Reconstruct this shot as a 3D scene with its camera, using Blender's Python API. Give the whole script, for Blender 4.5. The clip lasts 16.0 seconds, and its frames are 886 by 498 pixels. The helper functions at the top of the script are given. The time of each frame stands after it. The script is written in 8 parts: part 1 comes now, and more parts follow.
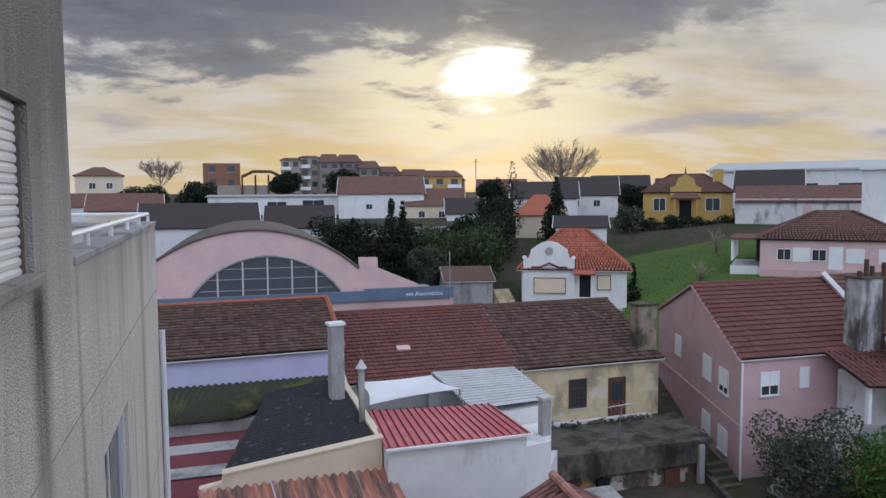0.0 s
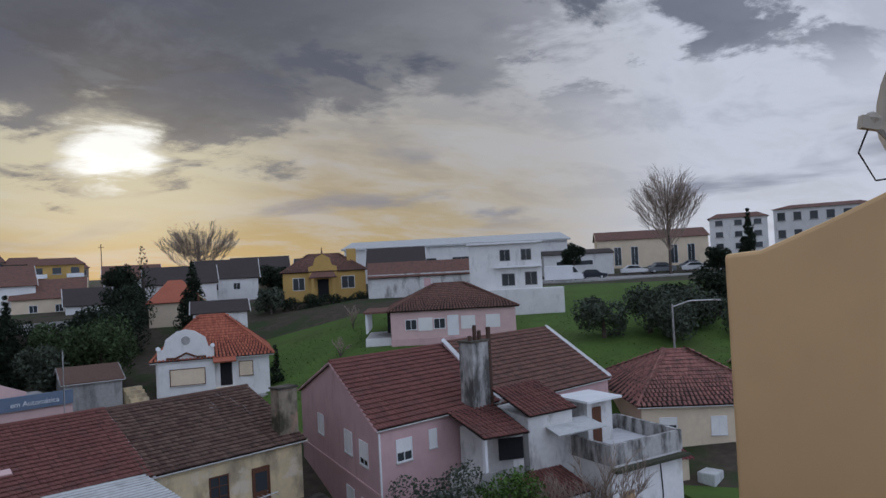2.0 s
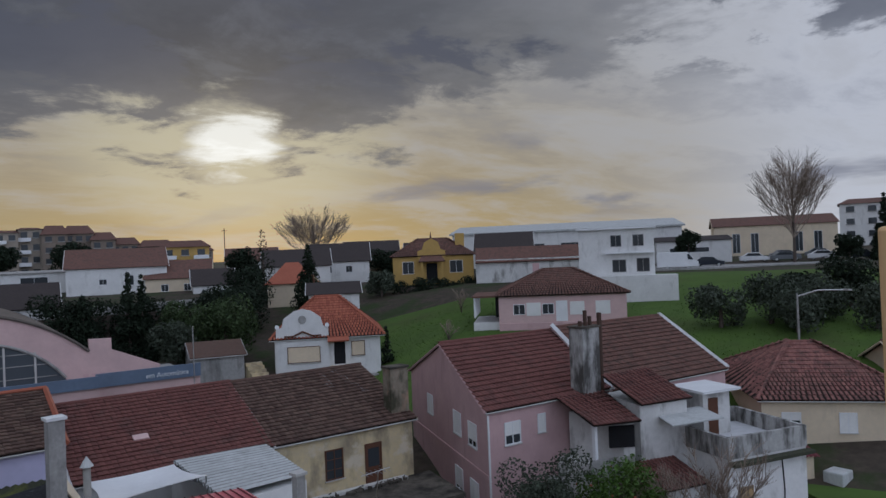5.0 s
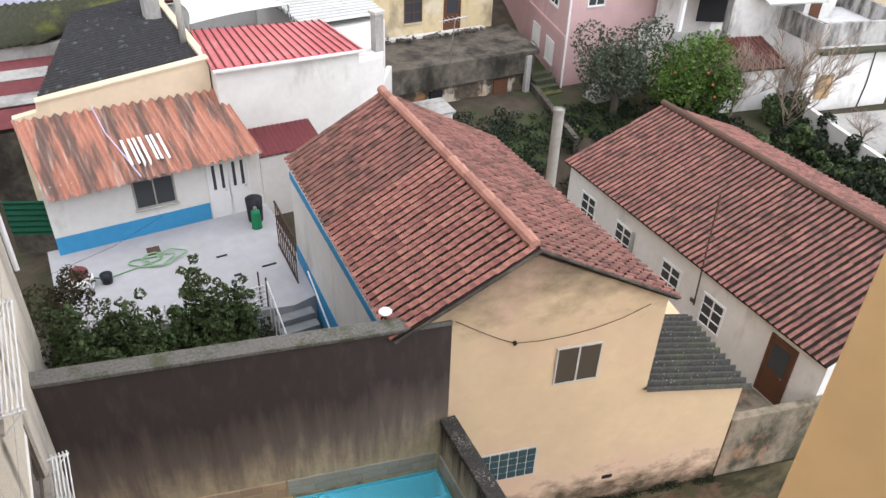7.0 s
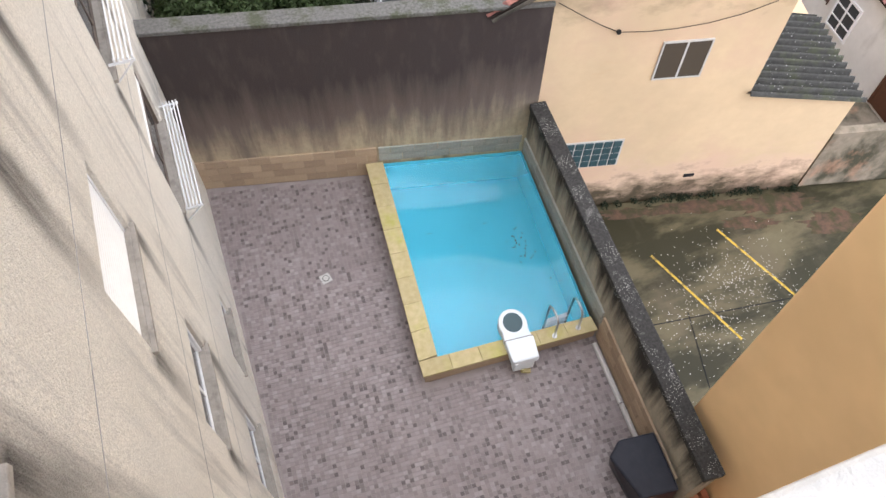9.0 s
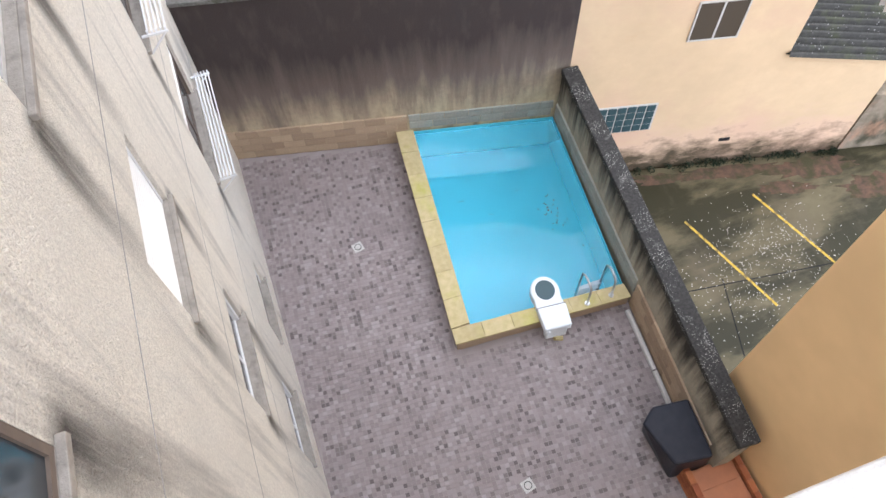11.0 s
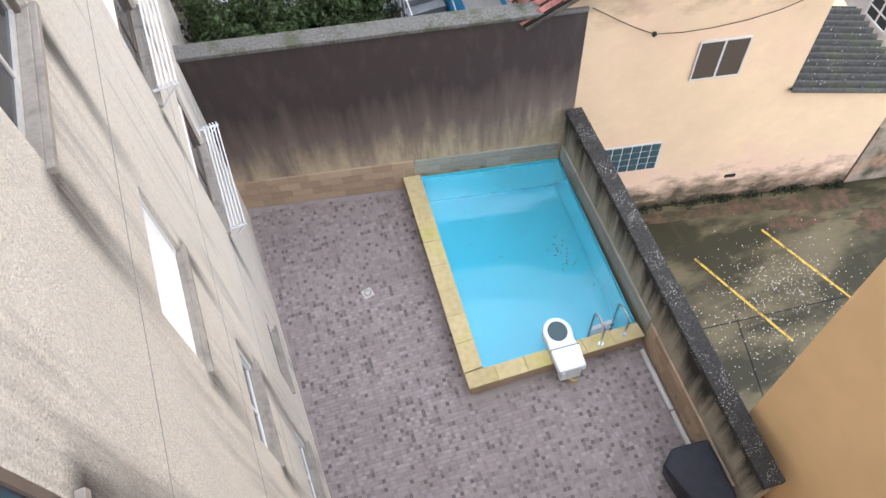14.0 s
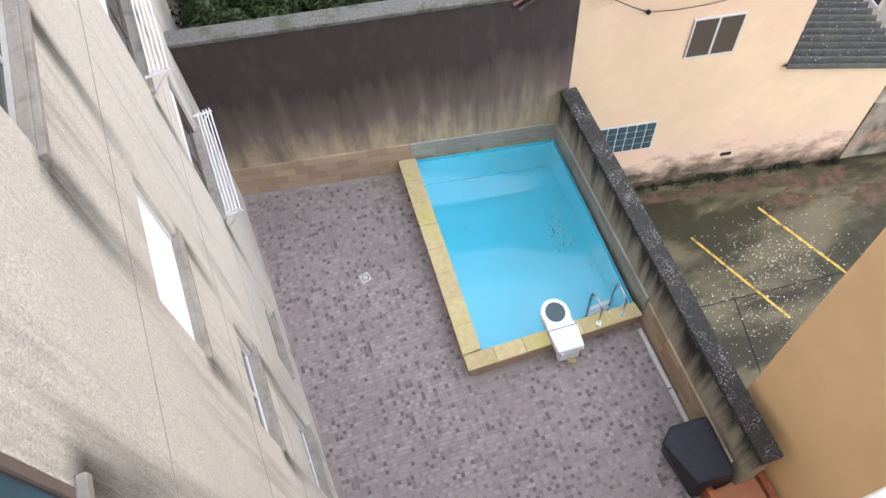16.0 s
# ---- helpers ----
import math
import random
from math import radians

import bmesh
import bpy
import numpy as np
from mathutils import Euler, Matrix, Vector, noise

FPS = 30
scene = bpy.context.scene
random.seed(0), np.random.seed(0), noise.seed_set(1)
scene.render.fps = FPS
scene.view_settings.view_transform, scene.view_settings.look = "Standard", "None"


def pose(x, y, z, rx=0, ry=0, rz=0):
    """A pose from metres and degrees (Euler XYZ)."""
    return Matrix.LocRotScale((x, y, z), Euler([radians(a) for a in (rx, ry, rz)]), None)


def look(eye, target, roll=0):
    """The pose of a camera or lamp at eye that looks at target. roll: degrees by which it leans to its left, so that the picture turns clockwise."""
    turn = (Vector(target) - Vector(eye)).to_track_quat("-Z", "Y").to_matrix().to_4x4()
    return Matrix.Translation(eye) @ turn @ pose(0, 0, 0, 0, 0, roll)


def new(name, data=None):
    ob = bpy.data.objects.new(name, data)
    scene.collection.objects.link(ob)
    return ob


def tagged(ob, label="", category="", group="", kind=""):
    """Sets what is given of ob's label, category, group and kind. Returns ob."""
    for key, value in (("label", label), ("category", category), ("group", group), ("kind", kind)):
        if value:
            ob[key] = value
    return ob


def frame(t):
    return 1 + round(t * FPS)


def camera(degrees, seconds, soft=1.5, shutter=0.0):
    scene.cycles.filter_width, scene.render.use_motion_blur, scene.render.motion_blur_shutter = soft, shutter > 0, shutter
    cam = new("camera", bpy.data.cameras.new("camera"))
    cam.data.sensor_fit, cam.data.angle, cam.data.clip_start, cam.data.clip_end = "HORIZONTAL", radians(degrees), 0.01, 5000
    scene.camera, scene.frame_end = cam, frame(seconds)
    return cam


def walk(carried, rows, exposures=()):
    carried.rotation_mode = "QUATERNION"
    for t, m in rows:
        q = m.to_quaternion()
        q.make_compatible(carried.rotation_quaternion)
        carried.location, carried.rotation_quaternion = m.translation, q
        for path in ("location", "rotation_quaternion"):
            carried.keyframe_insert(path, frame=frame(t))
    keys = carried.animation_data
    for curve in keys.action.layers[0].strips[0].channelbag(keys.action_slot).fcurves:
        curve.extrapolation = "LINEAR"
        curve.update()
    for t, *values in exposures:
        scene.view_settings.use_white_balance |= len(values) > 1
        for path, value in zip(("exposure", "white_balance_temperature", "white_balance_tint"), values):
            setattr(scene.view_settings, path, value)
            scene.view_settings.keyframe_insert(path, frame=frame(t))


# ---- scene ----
cam = camera(62.42, 16.0)
PATH = [
    (0, (-0.327, 0.407, 12.737), (2.665, 9.920, 11.993), -0.41),
    (0.5, (-0.197, 0.390, 12.788), (3.850, 9.527, 12.399), -1.80),
    (1, (0.000, 0.360, 12.840), (5.408, 8.771, 12.788), -2.88),
    (1.5, (0.173, 0.313, 12.845), (6.697, 7.891, 13.011), -3.18),
    (2, (0.177, 0.344, 12.870), (7.240, 7.421, 13.083), -2.94),
    (2.5, (0.144, 0.365, 12.854), (7.108, 7.540, 13.030), -2.97),
    (3, (0.090, 0.398, 12.854), (6.482, 8.085, 13.095), -3.24),
    (5.5, (0.042, 0.428, 12.760), (5.938, 8.504, 12.672), -2.24),
    (6, (0.086, 0.391, 12.844), (5.872, 8.334, 10.995), -0.70),
    (6.5, (0.086, 0.376, 12.843), (5.081, 8.086, 8.894), 1.17),
    (7, (0.096, 0.293, 12.694), (4.297, 7.501, 7.180), 2.04),
    (7.5, (0.097, 0.390, 12.716), (3.557, 6.846, 5.908), 2.56),
    (8, (0.095, 0.398, 12.704), (2.907, 6.211, 5.069), 2.24),
    (8.5, (0.095, 0.397, 12.704), (2.392, 5.694, 4.539), 1.67),
    (9, (0.094, 0.403, 12.695), (2.000, 5.256, 4.162), 1.04),
    (9.5, (0.094, 0.402, 12.696), (1.757, 4.993, 3.969), 0.50),
    (12, (-0.022, 0.470, 12.678), (1.393, 5.084, 3.919), -4.70),
    (12.5, (-0.035, 0.459, 12.635), (1.469, 5.273, 4.000), -5.22),
    (13, (-0.029, 0.477, 12.654), (1.500, 5.468, 4.125), -5.68),
    (13.5, (-0.015, 0.463, 12.656), (1.503, 5.585, 4.202), -5.69),
    (14, (-0.031, 0.475, 12.659), (1.498, 5.612, 4.217), -5.16),
    (14.5, (-0.041, 0.468, 12.655), (1.500, 5.553, 4.184), -4.70),
    (15, (-0.045, 0.468, 12.652), (1.482, 5.472, 4.130), -4.65),
    (15.5, (-0.050, 0.467, 12.654), (1.450, 5.403, 4.087), -5.17),
    (16, (-0.033, 0.459, 12.642), (1.461, 5.413, 4.085), -6.00),
]
walk(cam, [(t, look(eye, target, roll)) for t, eye, target, roll in PATH],
     exposures=[(0, -0.18, 5430, 13), (0.5, -0.42, 5430, 13), (1.0, -0.52, 5430, 13), (2.0, -0.72, 5350, 14), (3.2, -0.72, 5350, 14), (5.4, -0.98, 5400, 13), (6.0, -0.38, 5350, 13), (6.6, 0.85, 6350, 12), (7.5, 1.2, 6400, 12), (9.5, 1.54, 6100, 14), (12, 1.58, 5900, 13), (16, 1.58, 5900, 13)])

# ---- light: low sun behind a cloud bank, bright overcast elsewhere ----
SUN = Vector((0.352, 0.923, 0.152)).normalized()
world = bpy.data.worlds.new("sky")
scene.world = world
world.use_nodes = True
WT = world.node_tree
WT.nodes.clear()


def wn(kind, **props):
    n = WT.nodes.new(kind)
    for k, v in props.items():
        if k == "op":
            n.operation = v
        elif k == "blend":
            n.data_type, n.blend_type = "RGBA", v
    return n


def wlink(a, b):
    WT.links.new(a, b)


def wmath(op, a, b=None, c=None, clamp=False):
    n = wn("ShaderNodeMath", op=op)
    n.use_clamp = clamp
    for i, v in enumerate((a, b, c)):
        if v is None:
            continue
        if isinstance(v, (int, float)):
            n.inputs[i].default_value = v
        else:
            wlink(v, n.inputs[i])
    return n.outputs[0]


def wrange(v, a, b, c=0.0, d=1.0, smooth=True):
    n = wn("ShaderNodeMapRange")
    n.interpolation_type = "SMOOTHSTEP" if smooth else "LINEAR"
    wlink(v, n.inputs[0])
    for i, q in enumerate((a, b, c, d)):
        n.inputs[1 + i].default_value = q
    return n.outputs[0]


def wmix(fac, a, b, blend="MIX"):
    n = wn("ShaderNodeMix", blend=blend)
    n.clamp_factor = True
    if isinstance(fac, (int, float)):
        n.inputs[0].default_value = fac
    else:
        wlink(fac, n.inputs[0])
    for i, v in ((6, a), (7, b)):
        if isinstance(v, tuple):
            n.inputs[i].default_value = (*v, 1)
        else:
            wlink(v, n.inputs[i])
    return n.outputs[2]


BREAK = Vector((0.350, 0.923, 0.158)).normalized()   # where the sun breaks through


def build_sky():
    tc = wn("ShaderNodeTexCoord")
    way = tc.outputs["Generated"]
    sep = wn("ShaderNodeSeparateXYZ")
    wlink(way, sep.inputs[0])
    x, y, z = sep.outputs
    dotn = wn("ShaderNodeVectorMath", op="DOT_PRODUCT")
    wlink(way, dotn.inputs[0])
    dotn.inputs[1].default_value = BREAK
    toward = dotn.outputs["Value"]
    zz = wmath("ADD", wmath("MAXIMUM", z, 0.0), 0.16)
    flat = wn("ShaderNodeCombineXYZ")
    wlink(wmath("DIVIDE", x, zz), flat.inputs[0])
    wlink(wmath("DIVIDE", y, zz), flat.inputs[1])

    def cloud(scale, detail, rough, shift, stretch=(1, 1, 1)):
        mp = wn("ShaderNodeMapping")
        wlink(flat.outputs[0], mp.inputs[0])
        mp.inputs[1].default_value = shift
        mp.inputs[3].default_value = stretch
        nz = wn("ShaderNodeTexNoise")
        wlink(mp.outputs[0], nz.inputs["Vector"])
        nz.inputs["Scale"].default_value = scale
        nz.inputs["Detail"].default_value = detail
        nz.inputs["Roughness"].default_value = rough
        nz.inputs["Distortion"].default_value = 0.3
        return nz.outputs[0]

    sky = wn("ShaderNodeTexSky")
    sky.sky_type = "NISHITA"
    sky.sun_disc = False
    sky.sun_elevation = math.asin(SUN.z)
    sky.sun_rotation = math.atan2(SUN.x, SUN.y)
    # high veil: yellow round the sun, cool grey away from it
    near = wrange(toward, 0.70, 0.99)
    low = wrange(z, 0.30, 0.02)
    veil = wmix(near, (1.0, 0.95, 0.89), (0.62, 0.55, 0.43))
    veil = wmix(wmath("MULTIPLY", near, low), veil, (0.66, 0.46, 0.18))
    wisps = cloud(1.3, 7, 0.62, (3.1, 1.7, 0), (1.0, 1.6, 1))
    veil = wmix(wrange(wisps, 0.42, 0.66, 0.0, 0.5), veil, (0.78, 0.72, 0.64))
    veil = wmix(wmath("MULTIPLY", wrange(wisps, 0.52, 0.36, 0.0, 0.3), wrange(z, 0.03, 0.14)), veil, (0.34, 0.32, 0.33))
    # thin grey streaks low over the horizon
    streak = wmath("MULTIPLY", wrange(cloud(0.9, 5, 0.55, (9.2, 4.4, 0), (1, 0.8, 1)), 0.53, 0.64), wmath("MULTIPLY", wrange(z, 0.03, 0.07), wrange(z, 0.2, 0.12)))
    veil = wmix(wmath("MULTIPLY", streak, 0.7), veil, (0.30, 0.29, 0.33))
    # the dark bank overhead, ragged along its lower edge, thinning to the side
    n1 = cloud(0.9, 7, 0.58, (0.35, 0.2, 0))
    n2 = cloud(3.0, 6, 0.62, (5.0, 2.0, 0))
    side = wrange(x, 0.42, 0.92)
    level = wmath("MULTIPLY", wmath("SUBTRACT", z, wmath("MULTIPLY_ADD", side, 0.15, 0.155)), 10.0)
    bumps = wmath("ADD", wmath("MULTIPLY", wmath("SUBTRACT", n1, 0.5), 3.6), wmath("MULTIPLY", wmath("SUBTRACT", n2, 0.5), 2.3))
    mass = wmath("ADD", level, bumps)
    ahead = wrange(y, -0.15, 0.45)
    hole = wmath("SUBTRACT", 1.0, wrange(wmath("ADD", toward, wmath("MULTIPLY", wmath("SUBTRACT", n2, 0.5), 0.008)), 0.9970, 0.9996, 0.0, 0.72))
    dark = wmath("MULTIPLY", wmath("MULTIPLY", wrange(mass, -0.15, 0.35), hole), wmath("MULTIPLY", ahead, wmath("MULTIPLY_ADD", side, -0.6, 0.97)))
    inner = wmix(wrange(mass, 0.0, 1.3), (0.23, 0.21, 0.195), (0.076, 0.077, 0.087))
    inner = wmix(wrange(n2, 0.50, 0.66, 0.0, 0.65), inner, (0.19, 0.188, 0.195))
    inner = wmix(wrange(n1, 0.55, 0.42, 0.0, 0.4), inner, (0.17, 0.165, 0.17))
    both = wmix(dark, veil, inner)
    n3 = cloud(1.5, 7, 0.6, (7.3, 3.9, 0), (1.0, 1.3, 1))
    loose = wmath("MULTIPLY", wrange(n3, 0.51, 0.58), wmath("MULTIPLY", wrange(z, 0.17, 0.27), wmath("MULTIPLY", ahead, 0.8)))
    both = wmix(loose, both, (0.125, 0.126, 0.15))
    # the sun's break through the bank
    off = wmath("SUBTRACT", z, BREAK.z)
    oval = wmath("SUBTRACT", toward, wmath("MULTIPLY", wmath("MULTIPLY", off, off), 0.9))
    rag = wmath("ADD", oval, wmath("MULTIPLY", wmath("SUBTRACT", n2, 0.5), 0.010))
    clear = wmath("SUBTRACT", 1.0, wmath("MULTIPLY", dark, 0.97))
    both = wmix(wmath("MULTIPLY", wrange(rag, 0.968, 0.9994, 0.0, 0.85), clear), both, (0.95, 0.80, 0.46))
    both = wmix(wmath("MULTIPLY", wrange(rag, 0.9968, 0.9994), clear), both, (1.9, 1.75, 1.4))
    # bright overcast behind and overhead
    rear = wmath("MAXIMUM", wrange(y, 0.15, -0.6), wmath("MULTIPLY", wrange(z, 0.55, 0.95), 0.75))
    both = wmix(rear, both, (REAR * 0.98, REAR * 1.0, REAR * 1.04))
    both = wmix(wrange(z, -0.01, -0.06), both, (0.16, 0.16, 0.15))
    mixed = wmix(0.006, both, sky.outputs[0])
    bg = wn("ShaderNodeBackground")
    wlink(mixed, bg.inputs[0])
    bg.inputs[1].default_value = 1.0
    out = wn("ShaderNodeOutputWorld")
    wlink(bg.outputs[0], out.inputs[0])


REAR = 1.5
build_sky()
sun = new("sun", bpy.data.lights.new("sun", "SUN"))
sun.data.energy, sun.data.angle, sun.data.color = 0.7, radians(14), (1.0, 0.86, 0.66)
sun.matrix_world = look(SUN * 50, (0, 0, 0))


# ---- materials ----
def material(name, c1, c2=None, scale=6.0, rough=0.85, bump=0.15, bump_scale=60.0, metal=0.0, stain=None, stain_amount=0.0,
             stain_scale=(1.5, 1.5, 0.35), stain_low=0.5, stain_high=0.75, piece=0.0, island=0.0, spec=0.15, big=0.7, zones=(), stain2=None, bump_dist=0.02, zone_stretch=(2.2, 2.2, 0.16), dots=None, runs=()):
    """A rough surface with grain at two scales, stains of their own shape and, for pieces, a tone of their own."""
    m = bpy.data.materials.new(name)
    m.use_nodes = True
    t = m.node_tree
    b = t.nodes["Principled BSDF"]
    c2 = c2 or tuple(v * 0.78 for v in c1)
    co = t.nodes.new("ShaderNodeTexCoord").outputs["Object"]

    def noise_at(s, detail=5, stretch=None, rgh=0.6):
        v = co
        if stretch:
            mp = t.nodes.new("ShaderNodeMapping")
            t.links.new(co, mp.inputs[0])
            mp.inputs[3].default_value = stretch
            v = mp.outputs[0]
        n = t.nodes.new("ShaderNodeTexNoise")
        t.links.new(v, n.inputs["Vector"])
        n.inputs["Scale"].default_value = s
        n.inputs["Detail"].default_value = detail
        n.inputs["Roughness"].default_value = rgh
        return n.outputs[0]

    def ramp(v, lo, hi, a=0.0, d=1.0):
        n = t.nodes.new("ShaderNodeMapRange")
        t.links.new(v, n.inputs[0])
        for i, q in enumerate((lo, hi, a, d)):
            n.inputs[1 + i].default_value = q
        return n.outputs[0]

    def mix(f, a, c, blend="MIX"):
        n = t.nodes.new("ShaderNodeMix")
        n.data_type, n.blend_type = "RGBA", blend
        if isinstance(f, float):
            n.inputs[0].default_value = f
        else:
            t.links.new(f, n.inputs[0])
        for i, v in ((6, a), (7, c)):
            if isinstance(v, tuple):
                n.inputs[i].default_value = (*v, 1)
            else:
                t.links.new(v, n.inputs[i])
        return n.outputs[2]

    col = mix(ramp(noise_at(scale), 0.3, 0.7), c1, c2)
    col = mix(ramp(noise_at(big, 3), 0.35, 0.7, 0.0, 0.45), col, tuple(v * 0.72 for v in c1))
    if stain and stain_amount:
        col = mix(ramp(noise_at(1.0, 7, stain_scale, 0.62), stain_low, stain_high, 0.0, stain_amount), col, stain)
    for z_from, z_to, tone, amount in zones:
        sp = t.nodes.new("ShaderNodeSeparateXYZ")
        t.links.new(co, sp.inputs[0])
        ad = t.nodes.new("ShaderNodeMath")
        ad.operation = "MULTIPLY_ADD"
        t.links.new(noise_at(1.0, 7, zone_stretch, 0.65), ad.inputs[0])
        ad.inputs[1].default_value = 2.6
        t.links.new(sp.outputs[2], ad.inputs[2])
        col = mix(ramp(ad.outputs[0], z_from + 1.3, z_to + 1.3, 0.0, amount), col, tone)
    if stain2:
        col = mix(ramp(noise_at(1.0, 6, stain2[2], 0.6), stain2[3], stain2[4], 0.0, stain2[1]), col, stain2[0])
    def calc(op, a, c):
        n = t.nodes.new("ShaderNodeMath")
        n.operation = op
        for i, v in enumerate((a, c)):
            if isinstance(v, (int, float)):
                n.inputs[i].default_value = v
            else:
                t.links.new(v, n.inputs[i])
        return n.outputs[0]

    if runs:
        # soot runs under the ends of the sills: place along the wall, top, length, half width
        sp = t.nodes.new("ShaderNodeSeparateXYZ")
        t.links.new(co, sp.inputs[0])
        wobble = calc("MULTIPLY", calc("SUBTRACT", noise_at(1.0, 4, (1.5, 1.5, 1.5)), 0.5), 0.22)
        along = calc("ADD", sp.outputs[1], wobble)
        frayed = ramp(noise_at(1.0, 6, (9.0, 9.0, 0.9), 0.7), 0.2, 0.55, 0.5, 1.0)
        soot = 0.0
        for y0, top, length, half in runs:
            d = calc("ABSOLUTE", calc("SUBTRACT", along, y0), 0.0)
            n = t.nodes.new("ShaderNodeMapRange")
            n.interpolation_type = "SMOOTHSTEP"
            t.links.new(d, n.inputs[0])
            for i, q in enumerate((half * 2.6, half * 0.3, 0.0, 1.0)):
                n.inputs[1 + i].default_value = q
            fall = calc("MULTIPLY", ramp(sp.outputs[2], top - length, top - 0.1), ramp(sp.outputs[2], top + 0.1, top - 0.12))
            soot = calc("MAXIMUM", calc("MULTIPLY", n.outputs[0], fall), soot)
        col = mix(calc("MULTIPLY", calc("MULTIPLY", soot, frayed), 0.95), col, (0.055, 0.05, 0.047))
    if dots:
        vo = t.nodes.new("ShaderNodeTexVoronoi")
        t.links.new(co, vo.inputs["Vector"])
        vo.inputs["Scale"].default_value = dots[0]
        spot = ramp(vo.outputs["Distance"], dots[1], dots[1] * 0.6)
        gate = t.nodes.new("ShaderNodeMath")
        gate.operation = "MULTIPLY"
        t.links.new(spot, gate.inputs[0])
        t.links.new(ramp(noise_at(2.2, 3), 0.45, 0.6), gate.inputs[1])
        col = mix(gate.outputs[0], col, dots[2])
    if piece or island:
        if island:
            r = t.nodes.new("ShaderNodeNewGeometry").outputs["Random Per Island"]
        else:
            r = t.nodes.new("ShaderNodeObjectInfo").outputs["Random"]
        k = max(piece, island)
        hsv = t.nodes.new("ShaderNodeHueSaturation")
        t.links.new(ramp(r, 0, 1, 1 - k, 1 + k), hsv.inputs["Value"])
        t.links.new(ramp(r, 0, 1, 0.5 - 0.02 * k, 0.5 + 0.02 * k), hsv.inputs["Hue"])
        t.links.new(col, hsv.inputs["Color"])
        col = hsv.outputs[0]
    t.links.new(col, b.inputs["Base Color"])
    b.inputs["Roughness"].default_value = rough
    b.inputs["Metallic"].default_value = metal
    b.inputs["Specular IOR Level"].default_value = spec
    if bump:
        bn = t.nodes.new("ShaderNodeBump")
        bn.inputs["Strength"].default_value = bump
        bn.inputs["Distance"].default_value = bump_dist
        t.links.new(noise_at(bump_scale, 4), bn.inputs["Height"])
        t.links.new(bn.outputs[0], b.inputs["Normal"])
    return m


def glassy(name, colour, rough=0.08):
    m = bpy.data.materials.new(name)
    m.use_nodes = True
    b = m.node_tree.nodes["Principled BSDF"]
    b.inputs["Base Color"].default_value = (*colour, 1)
    b.inputs["Roughness"].default_value = rough
    b.inputs["Specular IOR Level"].default_value = 0.3
    return m


DIRT = (0.045, 0.042, 0.038)
M_RENDER = material("pebble_render", (0.98, 0.92, 0.81), (0.66, 0.615, 0.54), 46, 0.92, 1.0, 60, stain=(0.20, 0.185, 0.17),
                    stain_amount=0.7, stain_scale=(1.6, 1.3, 0.11), stain_low=0.53, stain_high=0.68, bump_dist=0.045, zone_stretch=(2.0, 1.6, 0.09),
                    zones=((11.5, 13.3, (0.13, 0.12, 0.11), 0.75),), stain2=((0.46, 0.43, 0.39), 0.45, (7.0, 5.0, 0.35), 0.55, 0.7),
                    runs=((3.63, 9.64, 2.2, 0.116), (5.01, 9.6, 1.97, 0.099), (1.76, 9.72, 1.74, 0.128), (0.02, 9.69, 1.62, 0.116),
                          (3.58, 6.91, 1.74, 0.087), (4.96, 6.91, 1.51, 0.07), (3.46, 4.33, 1.51, 0.081), (4.86, 4.33, 1.39, 0.07),
                          (5.05, 12.26, 2.32, 0.128), (2.66, 12.21, 2.09, 0.116), (7.41, 6.39, 1.74, 0.081), (9.38, 6.39, 1.74, 0.081),
                          (7.41, 3.67, 1.51, 0.081)))
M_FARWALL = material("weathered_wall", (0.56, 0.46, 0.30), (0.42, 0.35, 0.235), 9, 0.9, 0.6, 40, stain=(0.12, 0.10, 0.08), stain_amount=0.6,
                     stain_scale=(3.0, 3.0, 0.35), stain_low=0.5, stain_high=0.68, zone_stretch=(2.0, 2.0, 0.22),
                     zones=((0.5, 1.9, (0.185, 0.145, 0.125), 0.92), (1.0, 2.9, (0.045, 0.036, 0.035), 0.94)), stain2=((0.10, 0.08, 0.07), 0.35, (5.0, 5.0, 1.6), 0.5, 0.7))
M_POOLWALL = material("weathered_pool_wall", (0.40, 0.35, 0.26), (0.30, 0.27, 0.21), 9, 0.9, 0.4, 40, stain=(0.05, 0.045, 0.04), stain_amount=0.6,
                      stain_scale=(3.5, 3.5, 0.5), zone_stretch=(3.5, 3.5, 0.3), zones=((1.0, 1.75, (0.026, 0.024, 0.022), 0.95),))
M_CAP = material("mossy_cap", (0.065, 0.062, 0.058), (0.022, 0.021, 0.02), 22, 0.95, 0.9, 50, stain=(0.22, 0.21, 0.195), stain_amount=0.55,
                 stain_scale=(5, 5, 5), stain_low=0.58, stain_high=0.72, dots=(34, 0.27, (0.60, 0.58, 0.54)))
M_CAPFAR = material("grey_mossy_cap", (0.19, 0.183, 0.172), (0.09, 0.087, 0.08), 20, 0.95, 0.8, 50, stain=(0.06, 0.07, 0.035), stain_amount=0.7,
                    stain_scale=(2.5, 2.5, 2.5), stain_low=0.5, stain_high=0.62)
M_BLOCK = material("tan_block", (0.42, 0.315, 0.215), (0.35, 0.265, 0.185), 18, 0.9, 0.3, 80, piece=0.16)
M_BLOCKGREY = material("grey_block", (0.36, 0.36, 0.31), (0.27, 0.28, 0.25), 18, 0.9, 0.3, 80, piece=0.12)
